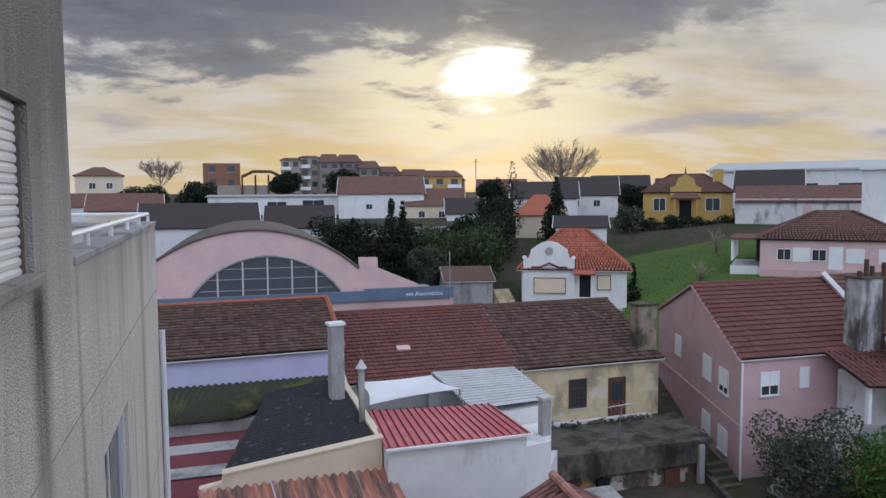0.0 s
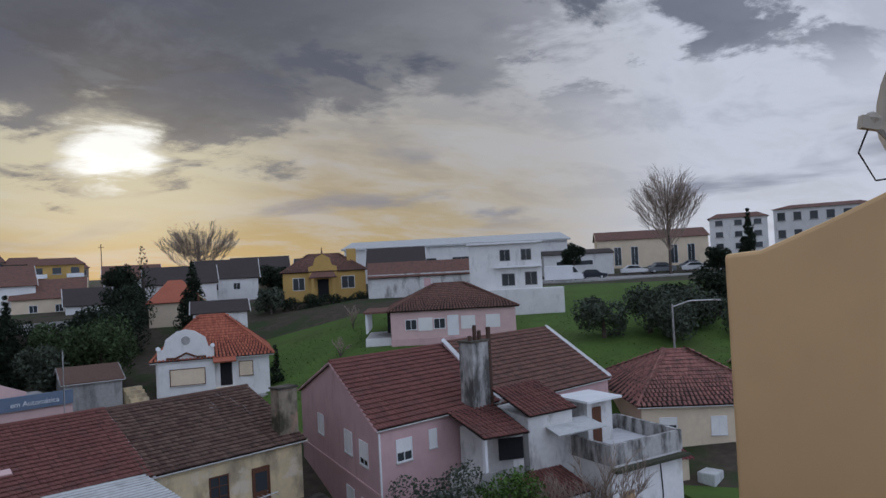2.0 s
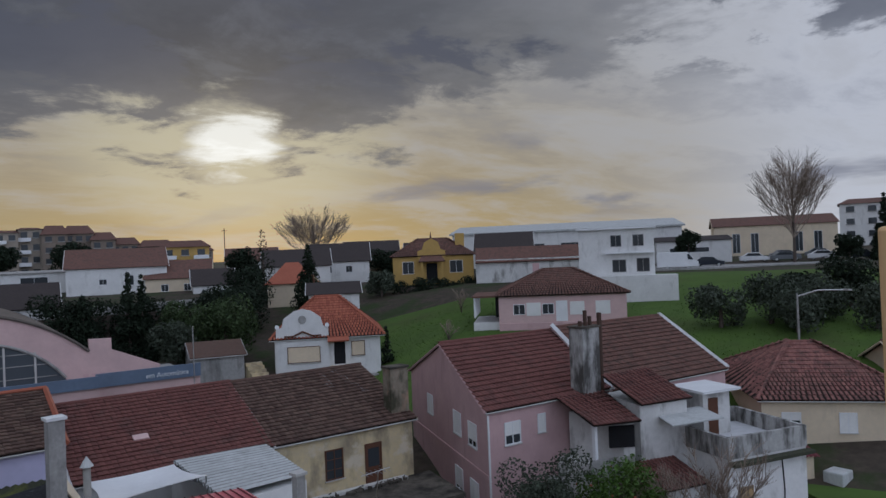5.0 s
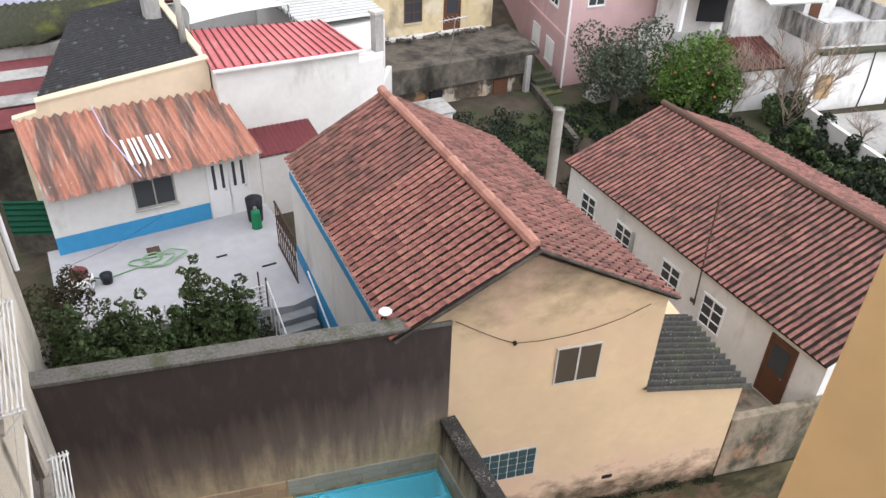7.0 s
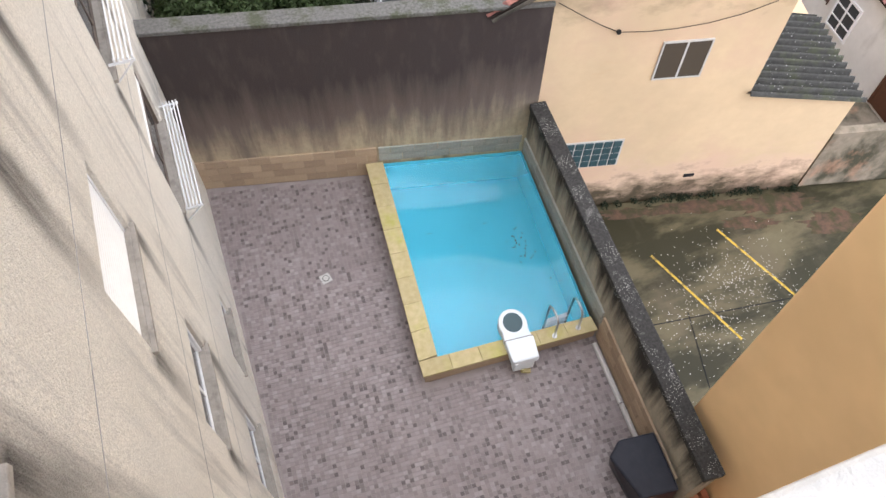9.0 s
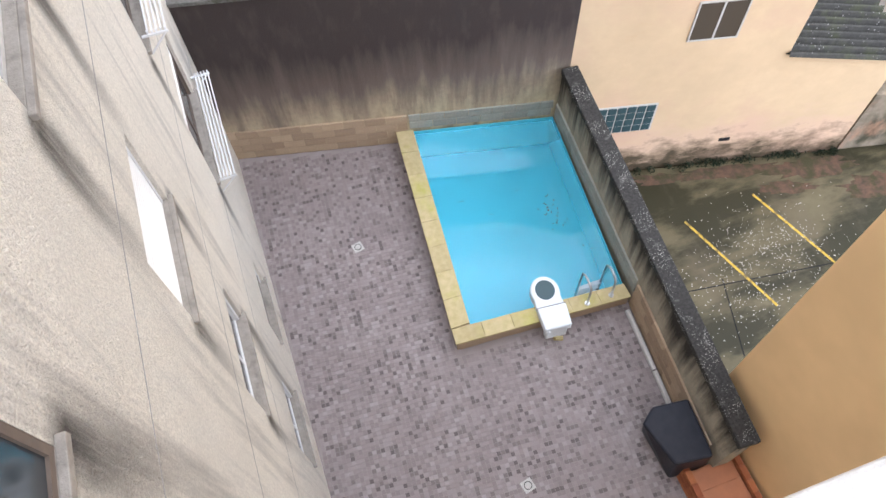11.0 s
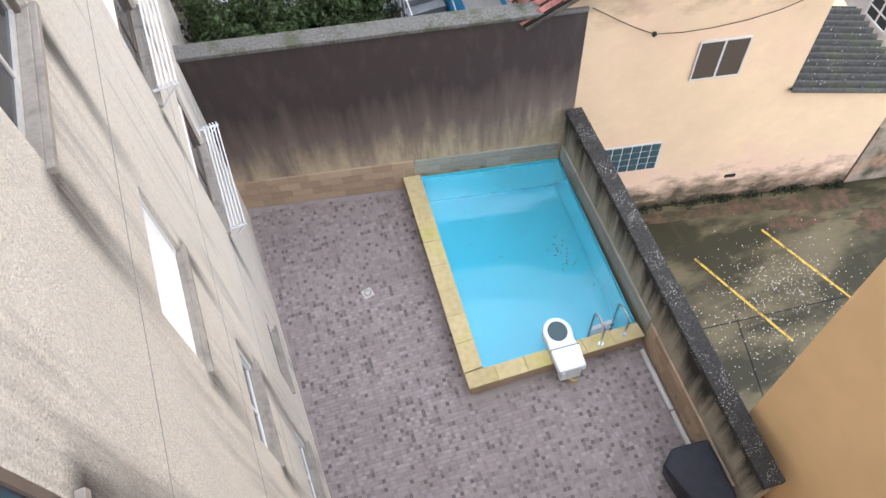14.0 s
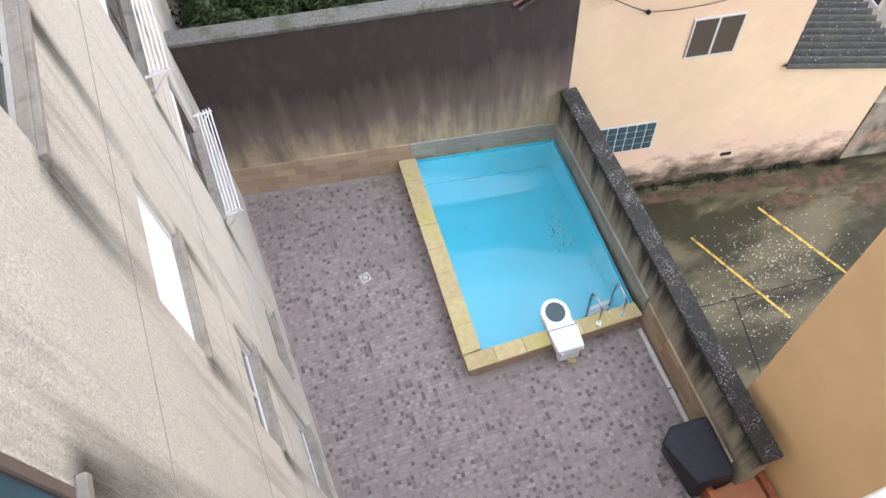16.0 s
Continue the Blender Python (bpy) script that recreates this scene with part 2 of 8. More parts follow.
M_COPING = material("ochre_coping", (0.54, 0.45, 0.26), (0.42, 0.35, 0.17), 9, 0.85, 0.3, 70, stain=(0.40, 0.42, 0.05), stain_amount=0.55,
                    stain_scale=(1.6, 1.6, 1.6), piece=0.07)


def tile_material(name, per_object):
    """Small stone-look tiles: most pale mauve grey, some much darker, with dull wet-looking patches."""
    m = bpy.data.materials.new(name)
    m.use_nodes = True
    t = m.node_tree
    b = t.nodes["Principled BSDF"]
    r = t.nodes.new("ShaderNodeObjectInfo").outputs["Random"] if per_object else t.nodes.new("ShaderNodeNewGeometry").outputs["Random Per Island"]
    rp = t.nodes.new("ShaderNodeValToRGB")
    t.links.new(r, rp.inputs[0])
    el = rp.color_ramp.elements
    rp.color_ramp.interpolation = "CONSTANT"
    tones = ((0.0, (0.12, 0.10, 0.098)), (0.06, (0.175, 0.147, 0.144)), (0.16, (0.235, 0.198, 0.194)), (0.4, (0.27, 0.229, 0.224)), (0.7, (0.30, 0.256, 0.25)), (0.92, (0.34, 0.297, 0.288)))
    el[0].position, el[0].color = tones[0][0], (*tones[0][1], 1)
    el[1].position, el[1].color = tones[-1][0], (*tones[-1][1], 1)
    for at, c in tones[1:-1]:
        e = el.new(at)
        e.color = (*c, 1)
    co = t.nodes.new("ShaderNodeTexCoord").outputs["Object"]
    geo = t.nodes.new("ShaderNodeNewGeometry").outputs["Position"]

    def layer(vec, scale, lo, hi, amount, tone, col):
        n = t.nodes.new("ShaderNodeTexNoise")
        t.links.new(vec, n.inputs["Vector"])
        n.inputs["Scale"].default_value = scale
        n.inputs["Detail"].default_value = 5
        mr_ = t.nodes.new("ShaderNodeMapRange")
        t.links.new(n.outputs[0], mr_.inputs[0])
        for i, q in enumerate((lo, hi, 0.0, amount)):
            mr_.inputs[1 + i].default_value = q
        x = t.nodes.new("ShaderNodeMix")
        x.data_type = "RGBA"
        t.links.new(mr_.outputs[0], x.inputs[0])
        t.links.new(col, x.inputs[6])
        x.inputs[7].default_value = (*tone, 1)
        return x.outputs[2]

    col = layer(geo, 70, 0.4, 0.7, 0.35, (0.22, 0.19, 0.185), rp.outputs[0])
    col = layer(geo, 0.7, 0.45, 0.7, 0.4, (0.19, 0.155, 0.15), col)
    t.links.new(col, b.inputs["Base Color"])
    b.inputs["Roughness"].default_value = 0.62
    b.inputs["Specular IOR Level"].default_value = 0.2
    return m


M_TILE = tile_material("mosaic_tile", False)
M_TILEPIECE = tile_material("mosaic_tile_piece", True)
M_GROUT = material("grout", (0.34, 0.295, 0.285), (0.26, 0.225, 0.215), 3)
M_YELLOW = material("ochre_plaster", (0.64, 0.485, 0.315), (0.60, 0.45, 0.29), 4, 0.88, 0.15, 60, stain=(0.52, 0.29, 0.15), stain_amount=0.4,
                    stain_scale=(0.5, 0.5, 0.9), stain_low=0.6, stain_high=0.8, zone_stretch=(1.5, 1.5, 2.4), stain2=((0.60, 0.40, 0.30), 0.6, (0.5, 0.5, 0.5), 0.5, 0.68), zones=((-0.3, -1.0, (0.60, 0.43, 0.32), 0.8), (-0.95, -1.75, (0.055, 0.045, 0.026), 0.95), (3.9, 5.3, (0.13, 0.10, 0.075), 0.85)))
M_ORANGE = material("smooth_ochre_paint", (0.82, 0.56, 0.29), (0.79, 0.54, 0.28), 2, 0.8, 0.05, 120)
M_WHITE = material("white_plaster", (0.72, 0.71, 0.69), (0.66, 0.65, 0.63), 5, 0.88, 0.15, 60, stain=(0.22, 0.21, 0.19), stain_amount=0.6,
                   stain_scale=(1.0, 1.0, 0.35), stain_low=0.57, stain_high=0.8)
M_WHITEOLD = material("grimy_white_plaster", (0.68, 0.67, 0.65), (0.58, 0.57, 0.55), 5, 0.9, 0.25, 50, stain=(0.15, 0.14, 0.125), stain_amount=0.75,
                      stain_scale=(1.1, 1.1, 0.35), stain_low=0.52, stain_high=0.68)
M_CREAM = material("cream_plaster", (0.70, 0.58, 0.42), (0.64, 0.54, 0.4), 5, 0.88, 0.15, 60, stain=(0.3, 0.26, 0.2), stain_amount=0.4,
                   stain_low=0.58, stain_high=0.8)
M_LILAC = material("lilac_plaster", (0.52, 0.49, 0.66), (0.48, 0.46, 0.62), 5, 0.88, 0.12, 60)
M_PINK = material("pink_plaster", (0.57, 0.385, 0.38), (0.53, 0.36, 0.355), 4, 0.88, 0.12, 60, stain=(0.26, 0.18, 0.16), stain_amount=0.5,
                  stain_low=0.56, stain_high=0.8)
M_PINKLIGHT = material("salmon_plaster", (0.62, 0.44, 0.42), (0.58, 0.41, 0.39), 4, 0.88, 0.12, 60)
M_OLDYELLOW = material("peeling_plaster", (0.62, 0.50, 0.29), (0.54, 0.45, 0.30), 5, 0.9, 0.3, 50, stain=(0.20, 0.17, 0.13), stain_amount=0.75,
                       stain_scale=(0.9, 0.9, 0.5), stain_low=0.48, stain_high=0.66, stain2=((0.62, 0.55, 0.44), 0.75, (0.7, 0.7, 0.8), 0.52, 0.62))
M_MANSION = material("mustard_plaster", (0.50, 0.33, 0.10), (0.42, 0.28, 0.10), 3, 0.88, 0.1)
M_GREYCONC = material("stained_concrete", (0.40, 0.39, 0.37), (0.30, 0.29, 0.28), 7, 0.92, 0.3, 50, stain=DIRT, stain_amount=0.7,
                      stain_scale=(1.1, 1.1, 0.4), stain_low=0.48, stain_high=0.75)
M_RUIN = material("sooty_masonry", (0.15, 0.13, 0.105), (0.075, 0.068, 0.058), 5, 0.95, 0.6, 25, stain=(0.022, 0.02, 0.018), stain_amount=0.9,
                  stain_scale=(0.9, 0.9, 0.6), stain_low=0.42, stain_high=0.62)
M_PEEL = material("peeling_ruin_front", (0.13, 0.105, 0.08), (0.06, 0.052, 0.044), 4, 0.95, 0.7, 25, stain=(0.50, 0.44, 0.36), stain_amount=0.85,
                  stain_scale=(1.1, 1.1, 0.9), stain_low=0.53, stain_high=0.6, stain2=((0.40, 0.21, 0.10), 0.8, (1.4, 1.4, 1.0), 0.56, 0.64))
M_ROOFRED = material("red_clay_tile", (0.31, 0.143, 0.12), (0.20, 0.096, 0.082), 9, 0.85, 0.4, 60, stain=(0.075, 0.052, 0.046), stain_amount=0.8,
                     stain_scale=(2.6, 2.6, 2.6), stain_low=0.47, stain_high=0.65, island=0.16, stain2=((0.14, 0.085, 0.07), 0.4, (0.5, 0.5, 0.5), 0.46, 0.62))
M_ROOFPIECE = material("red_clay_tile_piece", (0.39, 0.165, 0.137), (0.25, 0.113, 0.094), 16, 0.8, 0.4, 60, stain=(0.08, 0.06, 0.052),
                       stain_amount=0.75, stain_scale=(9, 5, 5), stain_low=0.46, stain_high=0.68, piece=0.24)
M_ROOFDULL = material("dull_red_tile", (0.185, 0.078, 0.066), (0.125, 0.058, 0.05), 8, 0.85, 0.3, 60, stain=(0.065, 0.05, 0.045), stain_amount=0.6,
                      stain_scale=(1.2, 1.2, 1.2), island=0.12)
M_RIDGE = material("pale_ridge_tile", (0.42, 0.22, 0.17), (0.33, 0.16, 0.125), 10, 0.85, 0.3, 60, piece=0.2)
M_ROOFBROWN = material("brown_clay_tile", (0.18, 0.094, 0.073), (0.12, 0.07, 0.056), 9, 0.85, 0.4, 60, stain=(0.065, 0.052, 0.045), stain_amount=0.7,
                       stain_scale=(2.6, 2.6, 2.6), stain_low=0.48, stain_high=0.68, island=0.15)
M_ROOFMOSS = material("lichened_clay_tile", (0.135, 0.082, 0.064), (0.082, 0.057, 0.046), 8, 0.9, 0.3, 60, stain=(0.12, 0.10, 0.075), stain_amount=0.4,
                      stain_scale=(2, 2, 2), island=0.3)
M_ROOFORANGE = material("new_orange_tile", (0.36, 0.115, 0.07), (0.27, 0.095, 0.06), 6, 0.8, 0.2, 60, island=0.2)
# near-black deck: shade and grime between the tiles, put into its colour
M_DECK = material("gap_shade_deck", (0.034, 0.025, 0.021), (0.02, 0.016, 0.014), 6, 0.95, 0.2, 40)
M_DARKROOF = material("dark_roof_tile", (0.062, 0.05, 0.047), (0.042, 0.036, 0.034), 6, 0.8, 0.2, 60, island=0.2)
M_BLACKSHEET = material("charcoal_fibre_cement", (0.060, 0.060, 0.063), (0.035, 0.035, 0.037), 9, 0.95, 0.3, 60, stain=(0.20, 0.20, 0.20),
                        stain_amount=0.6, stain_scale=(3.5, 6, 3.5), stain_low=0.6, stain_high=0.72)
M_MOSSSHEET = material("mossy_fibre_cement", (0.075, 0.08, 0.05), (0.05, 0.05, 0.04), 7, 0.95, 0.3, 50, stain=(0.20, 0.22, 0.04), stain_amount=0.6,
                       stain_scale=(0.8, 0.8, 0.8), stain_low=0.55)
M_GREYSHEET = material("grey_fibre_cement", (0.075, 0.073, 0.068), (0.04, 0.04, 0.037), 9, 0.95, 0.3, 50, stain=(0.10, 0.115, 0.05), stain_amount=0.55,
                       stain_scale=(2, 2, 2), dots=(11, 0.22, (0.30, 0.295, 0.28)))
M_ORANGESHEET = material("faded_orange_sheet", (0.45, 0.205, 0.145), (0.36, 0.17, 0.125), 7, 0.75, 0.3, 60, stain=(0.11, 0.085, 0.075), stain_amount=0.85,
                         stain_scale=(3.4, 0.4, 0.4), stain_low=0.47, stain_high=0.58, stain2=((0.50, 0.40, 0.36), 0.5, (7.0, 0.5, 0.5), 0.56, 0.66))
M_REDMETAL = material("red_metal_sheet", (0.50, 0.13, 0.14), (0.43, 0.115, 0.125), 4, 0.5, 0.05, 60, stain=(0.55, 0.33, 0.33), stain_amount=0.35)
M_DARKREDMETAL = material("dark_red_sheet", (0.17, 0.045, 0.05), (0.12, 0.036, 0.04), 4, 0.5, 0.05, 60)
M_GALV = material("pale_galvanised_sheet", (0.56, 0.57, 0.56), (0.44, 0.45, 0.44), 6, 0.55, 0.1, 60, stain=(0.26, 0.25, 0.23), stain_amount=0.55)
M_STEEL = material("brushed_steel", (0.62, 0.62, 0.62), (0.5, 0.5, 0.5), 20, 0.28, 0.03, 80, metal=1.0)
M_PIPE = material("grey_flue", (0.34, 0.33, 0.30), (0.26, 0.25, 0.23), 9, 0.7, 0.1, 50, stain=DIRT, stain_amount=0.4)
M_WHITEPAINT = material("white_paint", (0.78, 0.78, 0.78), (0.72, 0.72, 0.73), 10, 0.5, 0.05, 60)
M_SHUTTER = material("white_slat", (0.76, 0.75, 0.72), (0.70, 0.69, 0.67), 10, 0.6, 0.05, 60)
M_PLASTIC = material("white_plastic", (0.74, 0.78, 0.80), (0.68, 0.72, 0.75), 8, 0.45, 0.03, 60)
M_BLUE = material("blue_paint", (0.06, 0.30, 0.55), (0.05, 0.26, 0.5), 5, 0.7, 0.1, 60)
M_SIGN = material("slate_blue_fascia", (0.15, 0.19, 0.26), (0.13, 0.165, 0.23), 3, 0.6, 0.05)
M_SIGNWHITE = material("sign_white", (0.75, 0.77, 0.8), None, 5, 0.6, 0.0)
M_BLACK = material("black_tarpaulin", (0.018, 0.019, 0.026), (0.025, 0.026, 0.034), 6, 0.45, 0.15, 12)
M_DARK = material("dark_interior", (0.02, 0.02, 0.022), None, 5, 0.9, 0.0)
M_GLASS = glassy("window_glass", (0.045, 0.05, 0.055), 0.06)
M_BLUEGLASS = glassy("blue_glass_block", (0.04, 0.075, 0.085), 0.12)
M_WORKGLASS = glassy("workshop_glass", (0.075, 0.085, 0.095), 0.2)
M_WOOD = material("brown_wood", (0.13, 0.06, 0.035), (0.09, 0.045, 0.03), 14, 0.7, 0.2, 60)
M_RAWWOOD = material("plywood", (0.48, 0.33, 0.17), (0.4, 0.28, 0.15), 10, 0.8, 0.1, 60)
M_YARD = material("pale_yard_tile", (0.40, 0.40, 0.42), (0.35, 0.35, 0.37), 3, 0.75, 0.1, 40, stain=(0.35, 0.34, 0.33), stain_amount=0.5,
                  stain_scale=(1.2, 1.2, 1.2))
M_STEP = material("grey_step", (0.25, 0.26, 0.27), (0.18, 0.19, 0.2), 6, 0.9, 0.2, 50)
M_PARAPET = material("black_streaked_parapet", (0.50, 0.49, 0.47), (0.38, 0.37, 0.355), 5, 0.9, 0.3, 50, stain=(0.05, 0.047, 0.042), stain_amount=0.9, stain_scale=(1.6, 1.6, 0.5), stain_low=0.44, stain_high=0.62)
M_PARK = material("wet_concrete", (0.135, 0.115, 0.066), (0.072, 0.060, 0.030), 1.2, 0.5, 0.25, 40, stain=(0.020, 0.019, 0.008), stain_amount=0.92,
                  stain_scale=(0.32, 0.8, 1), stain_low=0.44, stain_high=0.56, big=0.35, stain2=((0.105, 0.085, 0.055), 0.5, (1.1, 0.4, 1), 0.55, 0.7), spec=0.25)
M_LINE = material("yellow_line", (0.60, 0.40, 0.06), (0.45, 0.31, 0.06), 8, 0.8, 0.1, 60, stain=(0.10, 0.08, 0.05), stain_amount=0.8, stain_scale=(7, 7, 1), stain_low=0.5, stain_high=0.62)
M_PETAL = material("white_petal", (0.75, 0.72, 0.68), (0.68, 0.62, 0.6), 5, 0.8, 0.0)
M_GROUND = material("earth_and_weeds", (0.085, 0.068, 0.052), (0.042, 0.036, 0.027), 1.6, 0.95, 0.6, 8, stain=(0.03, 0.05, 0.014), stain_amount=0.8,
                    stain_scale=(0.25, 0.25, 0.25), stain_low=0.46, stain_high=0.6, big=0.1)
M_MEADOW = material("meadow", (0.082, 0.135, 0.026), (0.062, 0.10, 0.024), 0.5, 0.95, 0.8, 12, stain=(0.07, 0.075, 0.03), stain_amount=0.5,
                    stain_scale=(0.12, 0.12, 0.12), stain_low=0.54, stain_high=0.7, big=0.08)
M_GRASS = material("wet_grass", (0.078, 0.13, 0.025), (0.058, 0.098, 0.022), 0.9, 0.9, 0.0, 20, island=0.2, big=0.1)
M_LEAFDARK = material("dark_leaf", (0.020, 0.030, 0.016), (0.014, 0.021, 0.012), 4, 0.7, 0.0, island=0.45)
M_LEAF = material("green_leaf", (0.062, 0.088, 0.034), (0.036, 0.055, 0.022), 4, 0.6, 0.0, island=0.5)
M_LEAFLIGHT = material("citrus_leaf", (0.07, 0.12, 0.02), (0.05, 0.095, 0.02), 4, 0.6, 0.0, island=0.45)
M_OLIVE = material("olive_leaf", (0.075, 0.09, 0.06), (0.05, 0.06, 0.045), 4, 0.75, 0.0, island=0.4)
M_BARK = material("bark", (0.12, 0.095, 0.08), (0.075, 0.06, 0.05), 12, 0.95, 0.4, 40)
M_TWIG = material("pale_twig", (0.34, 0.27, 0.215), (0.25, 0.20, 0.16), 12, 0.95, 0.1, 40)
M_BRICK = material("orange_brick", (0.42, 0.15, 0.07), (0.32, 0.12, 0.06), 14, 0.9, 0.3, 60, piece=0.25)
M_TERRACOTTA = material("terracotta_slab", (0.50, 0.22, 0.12), (0.42, 0.19, 0.11), 6, 0.8, 0.1, 60)
M_GREENPL = material("green_enamel", (0.02, 0.22, 0.10), None, 6, 0.5, 0.0)
M_DGREEN = material("green_netting", (0.012, 0.075, 0.045), None, 6, 0.9, 0.3, 40)
M_HOSE = material("green_hose", (0.25, 0.42, 0.25), None, 6, 0.6, 0.0)
M_CABLE = material("black_cable", (0.02, 0.02, 0.02), None, 6, 0.7, 0.0)
M_RUST = material("rust_iron", (0.10, 0.06, 0.045), (0.07, 0.05, 0.04), 14, 0.85, 0.2, 60)
M_STONE = material("pale_stone_cap", (0.55, 0.53, 0.50), (0.44, 0.43, 0.41), 20, 0.9, 0.4, 70)
M_DISH = material("beige_dish", (0.55, 0.50, 0.42), (0.48, 0.44, 0.38), 6, 0.5, 0.05)


def water_material():
    m = bpy.data.materials.new("pool_water")
    m.use_nodes = True
    t = m.node_tree
    b = t.nodes["Principled BSDF"]
    b.inputs["Base Color"].default_value = (0.9, 0.98, 1.0, 1)
    b.inputs["Transmission Weight"].default_value = 1.0
    b.inputs["Roughness"].default_value = 0.02
    b.inputs["IOR"].default_value = 1.33
    b.inputs["Specular IOR Level"].default_value = 0.25
    n = t.nodes.new("ShaderNodeTexNoise")
    n.inputs["Scale"].default_value = 3.0
    bn = t.nodes.new("ShaderNodeBump")
    bn.inputs["Strength"].default_value = 0.03
    t.links.new(n.outputs[0], bn.inputs["Height"])
    t.links.new(bn.outputs[0], b.inputs["Normal"])
    return m


M_WATER = water_material()
M_POOL = material("pool_liner", (0.125, 0.60, 0.76), (0.11, 0.57, 0.73), 1.5, 0.6, 0.02, 60, big=0.3)


# ---- building tools ----
class Shape:
    """Corners and faces of one mesh."""

    def __init__(self):
        self.v, self.f = [], []

    def add(self, verts, faces, m=None):
        k = len(self.v)
        self.v += [tuple(m @ Vector(p)) if m else tuple(p) for p in verts]
        self.f += [tuple(i + k for i in q) for q in faces]
        return self

    def box(self, x0, x1, y0, y1, z0, z1, m=None):
        vs = [(x, y, z) for z in (z0, z1) for y in (y0, y1) for x in (x0, x1)]
        return self.add(vs, [(0, 2, 3, 1), (4, 5, 7, 6), (0, 1, 5, 4), (2, 6, 7, 3), (0, 4, 6, 2), (1, 3, 7, 5)], m)

    def slab(self, quad, thick, m=None):
        """A sheet of that thickness under four corners in order."""
        a, b, c, d = (Vector(p) for p in quad)
        n = (b - a).cross(d - a).normalized()
        if n.z < 0:
            n = -n
        lo = [p - n * thick for p in (a, b, c, d)]
        return self.add([a, b, c, d, *lo], [(0, 1, 2, 3), (7, 6, 5, 4), (0, 4, 5, 1), (1, 5, 6, 2), (2, 6, 7, 3), (3, 7, 4, 0)], m)

    def prism(self, ring, z0, z1, m=None):
        n = len(ring)
        vs = [(p[0], p[1], z0) for p in ring] + [(p[0], p[1], z1) for p in ring]
        fs = [tuple(range(n - 1, -1, -1)), tuple(range(n, 2 * n))] + [(i, (i + 1) % n, n + (i + 1) % n, n + i) for i in range(n)]
        return self.add(vs, fs, m)

    def extrude(self, outline, depth, m=None):
        """An outline in local x and z, pushed along local y."""
        n = len(outline)
        vs = [(p[0], 0, p[1]) for p in outline] + [(p[0], depth, p[1]) for p in outline]
        fs = [tuple(range(n)), tuple(range(2 * n - 1, n - 1, -1))] + [(i, n + i, n + (i + 1) % n, (i + 1) % n) for i in range(n)]
        return self.add(vs, fs, m)

    def tube(self, points, radius, sides=8, m=None, taper=1.0, cap=True):
        pts = [Vector(p) for p in points]
        k, rings = len(self.v), []
        for i, p in enumerate(pts):
            way = (pts[min(i + 1, len(pts) - 1)] - pts[max(i - 1, 0)]).normalized()
            side = way.cross(Vector((0, 0, 1)) if abs(way.z) < 0.95 else Vector((1, 0, 0))).normalized()
            up = side.cross(way)
            r = radius * (1 + (taper - 1) * i / max(1, len(pts) - 1))
            ring = []
            for s in range(sides):
                a = 2 * math.pi * s / sides
                q = p + side * math.cos(a) * r + up * math.sin(a) * r
                ring.append(len(self.v))
                self.v.append(tuple(m @ q if m else q))
            rings.append(ring)
        for a, b in zip(rings, rings[1:]):
            for s in range(sides):
                self.f.append((a[s], a[(s + 1) % sides], b[(s + 1) % sides], b[s]))
        if cap:
            self.f += [tuple(rings[0][::-1]), tuple(rings[-1])]
        return self

    def ball(self, c, r, rz=None, n=10, m=None):
        rz = rz or r
        vs, fs = [], []
        for i in range(n // 2 + 1):
            a = math.pi * i / (n // 2)
            for j in range(n):
                b = 2 * math.pi * j / n
                vs.append((c[0] + r * math.sin(a) * math.cos(b), c[1] + r * math.sin(a) * math.sin(b), c[2] + rz * math.cos(a)))
        for i in range(n // 2):
            for j in range(n):
                fs.append((i * n + j, (i + 1) * n + j, (i + 1) * n + (j + 1) % n, i * n + (j + 1) % n))
        return self.add(vs, fs, m)


def mesh_of(name, shape, mat, smooth=False):
    me = bpy.data.meshes.new(name)
    me.from_pydata(shape.v, [], shape.f)
    me.validate()
    me.materials.append(mat)
    if smooth:
        me.polygons.foreach_set("use_smooth", [True] * len(me.polygons))
    me.update()
    return me


def part(name, shape, mat, parent=None, label="", smooth=False, bevel=0.0):
    ob = new(name, mesh_of(name, shape, mat, smooth))
    if parent:
        ob.parent = parent
    if label:
        ob["label"] = label
    if bevel:
        b = ob.modifiers.new("bevel", "BEVEL")
        b.width, b.segments, b.limit_method = bevel, 2, "ANGLE"
    return ob


def thing(name, label, category, group="", kind="", at=(0, 0, 0)):
    ob = new(name)
    ob.empty_display_size = 0.2
    return tagged(ob, label, category, group, kind)


def fixed(name, shape, mat, label="", smooth=False, bevel=0.0, category=""):
    return tagged(part(name, shape, mat, None, "", smooth, bevel), label, category, "", "structure")


def axes(p, q, z=0.0):
    """Local x from p to q, local y to the left of it, z up, with its origin at p."""
    u = Vector((q[0] - p[0], q[1] - p[1], 0)).normalized()
    v = Vector((-u.y, u.x, 0))
    m = Matrix((u, v, Vector((0, 0, 1)))).transposed().to_4x4()
    m.translation = (p[0], p[1], z)
    return m


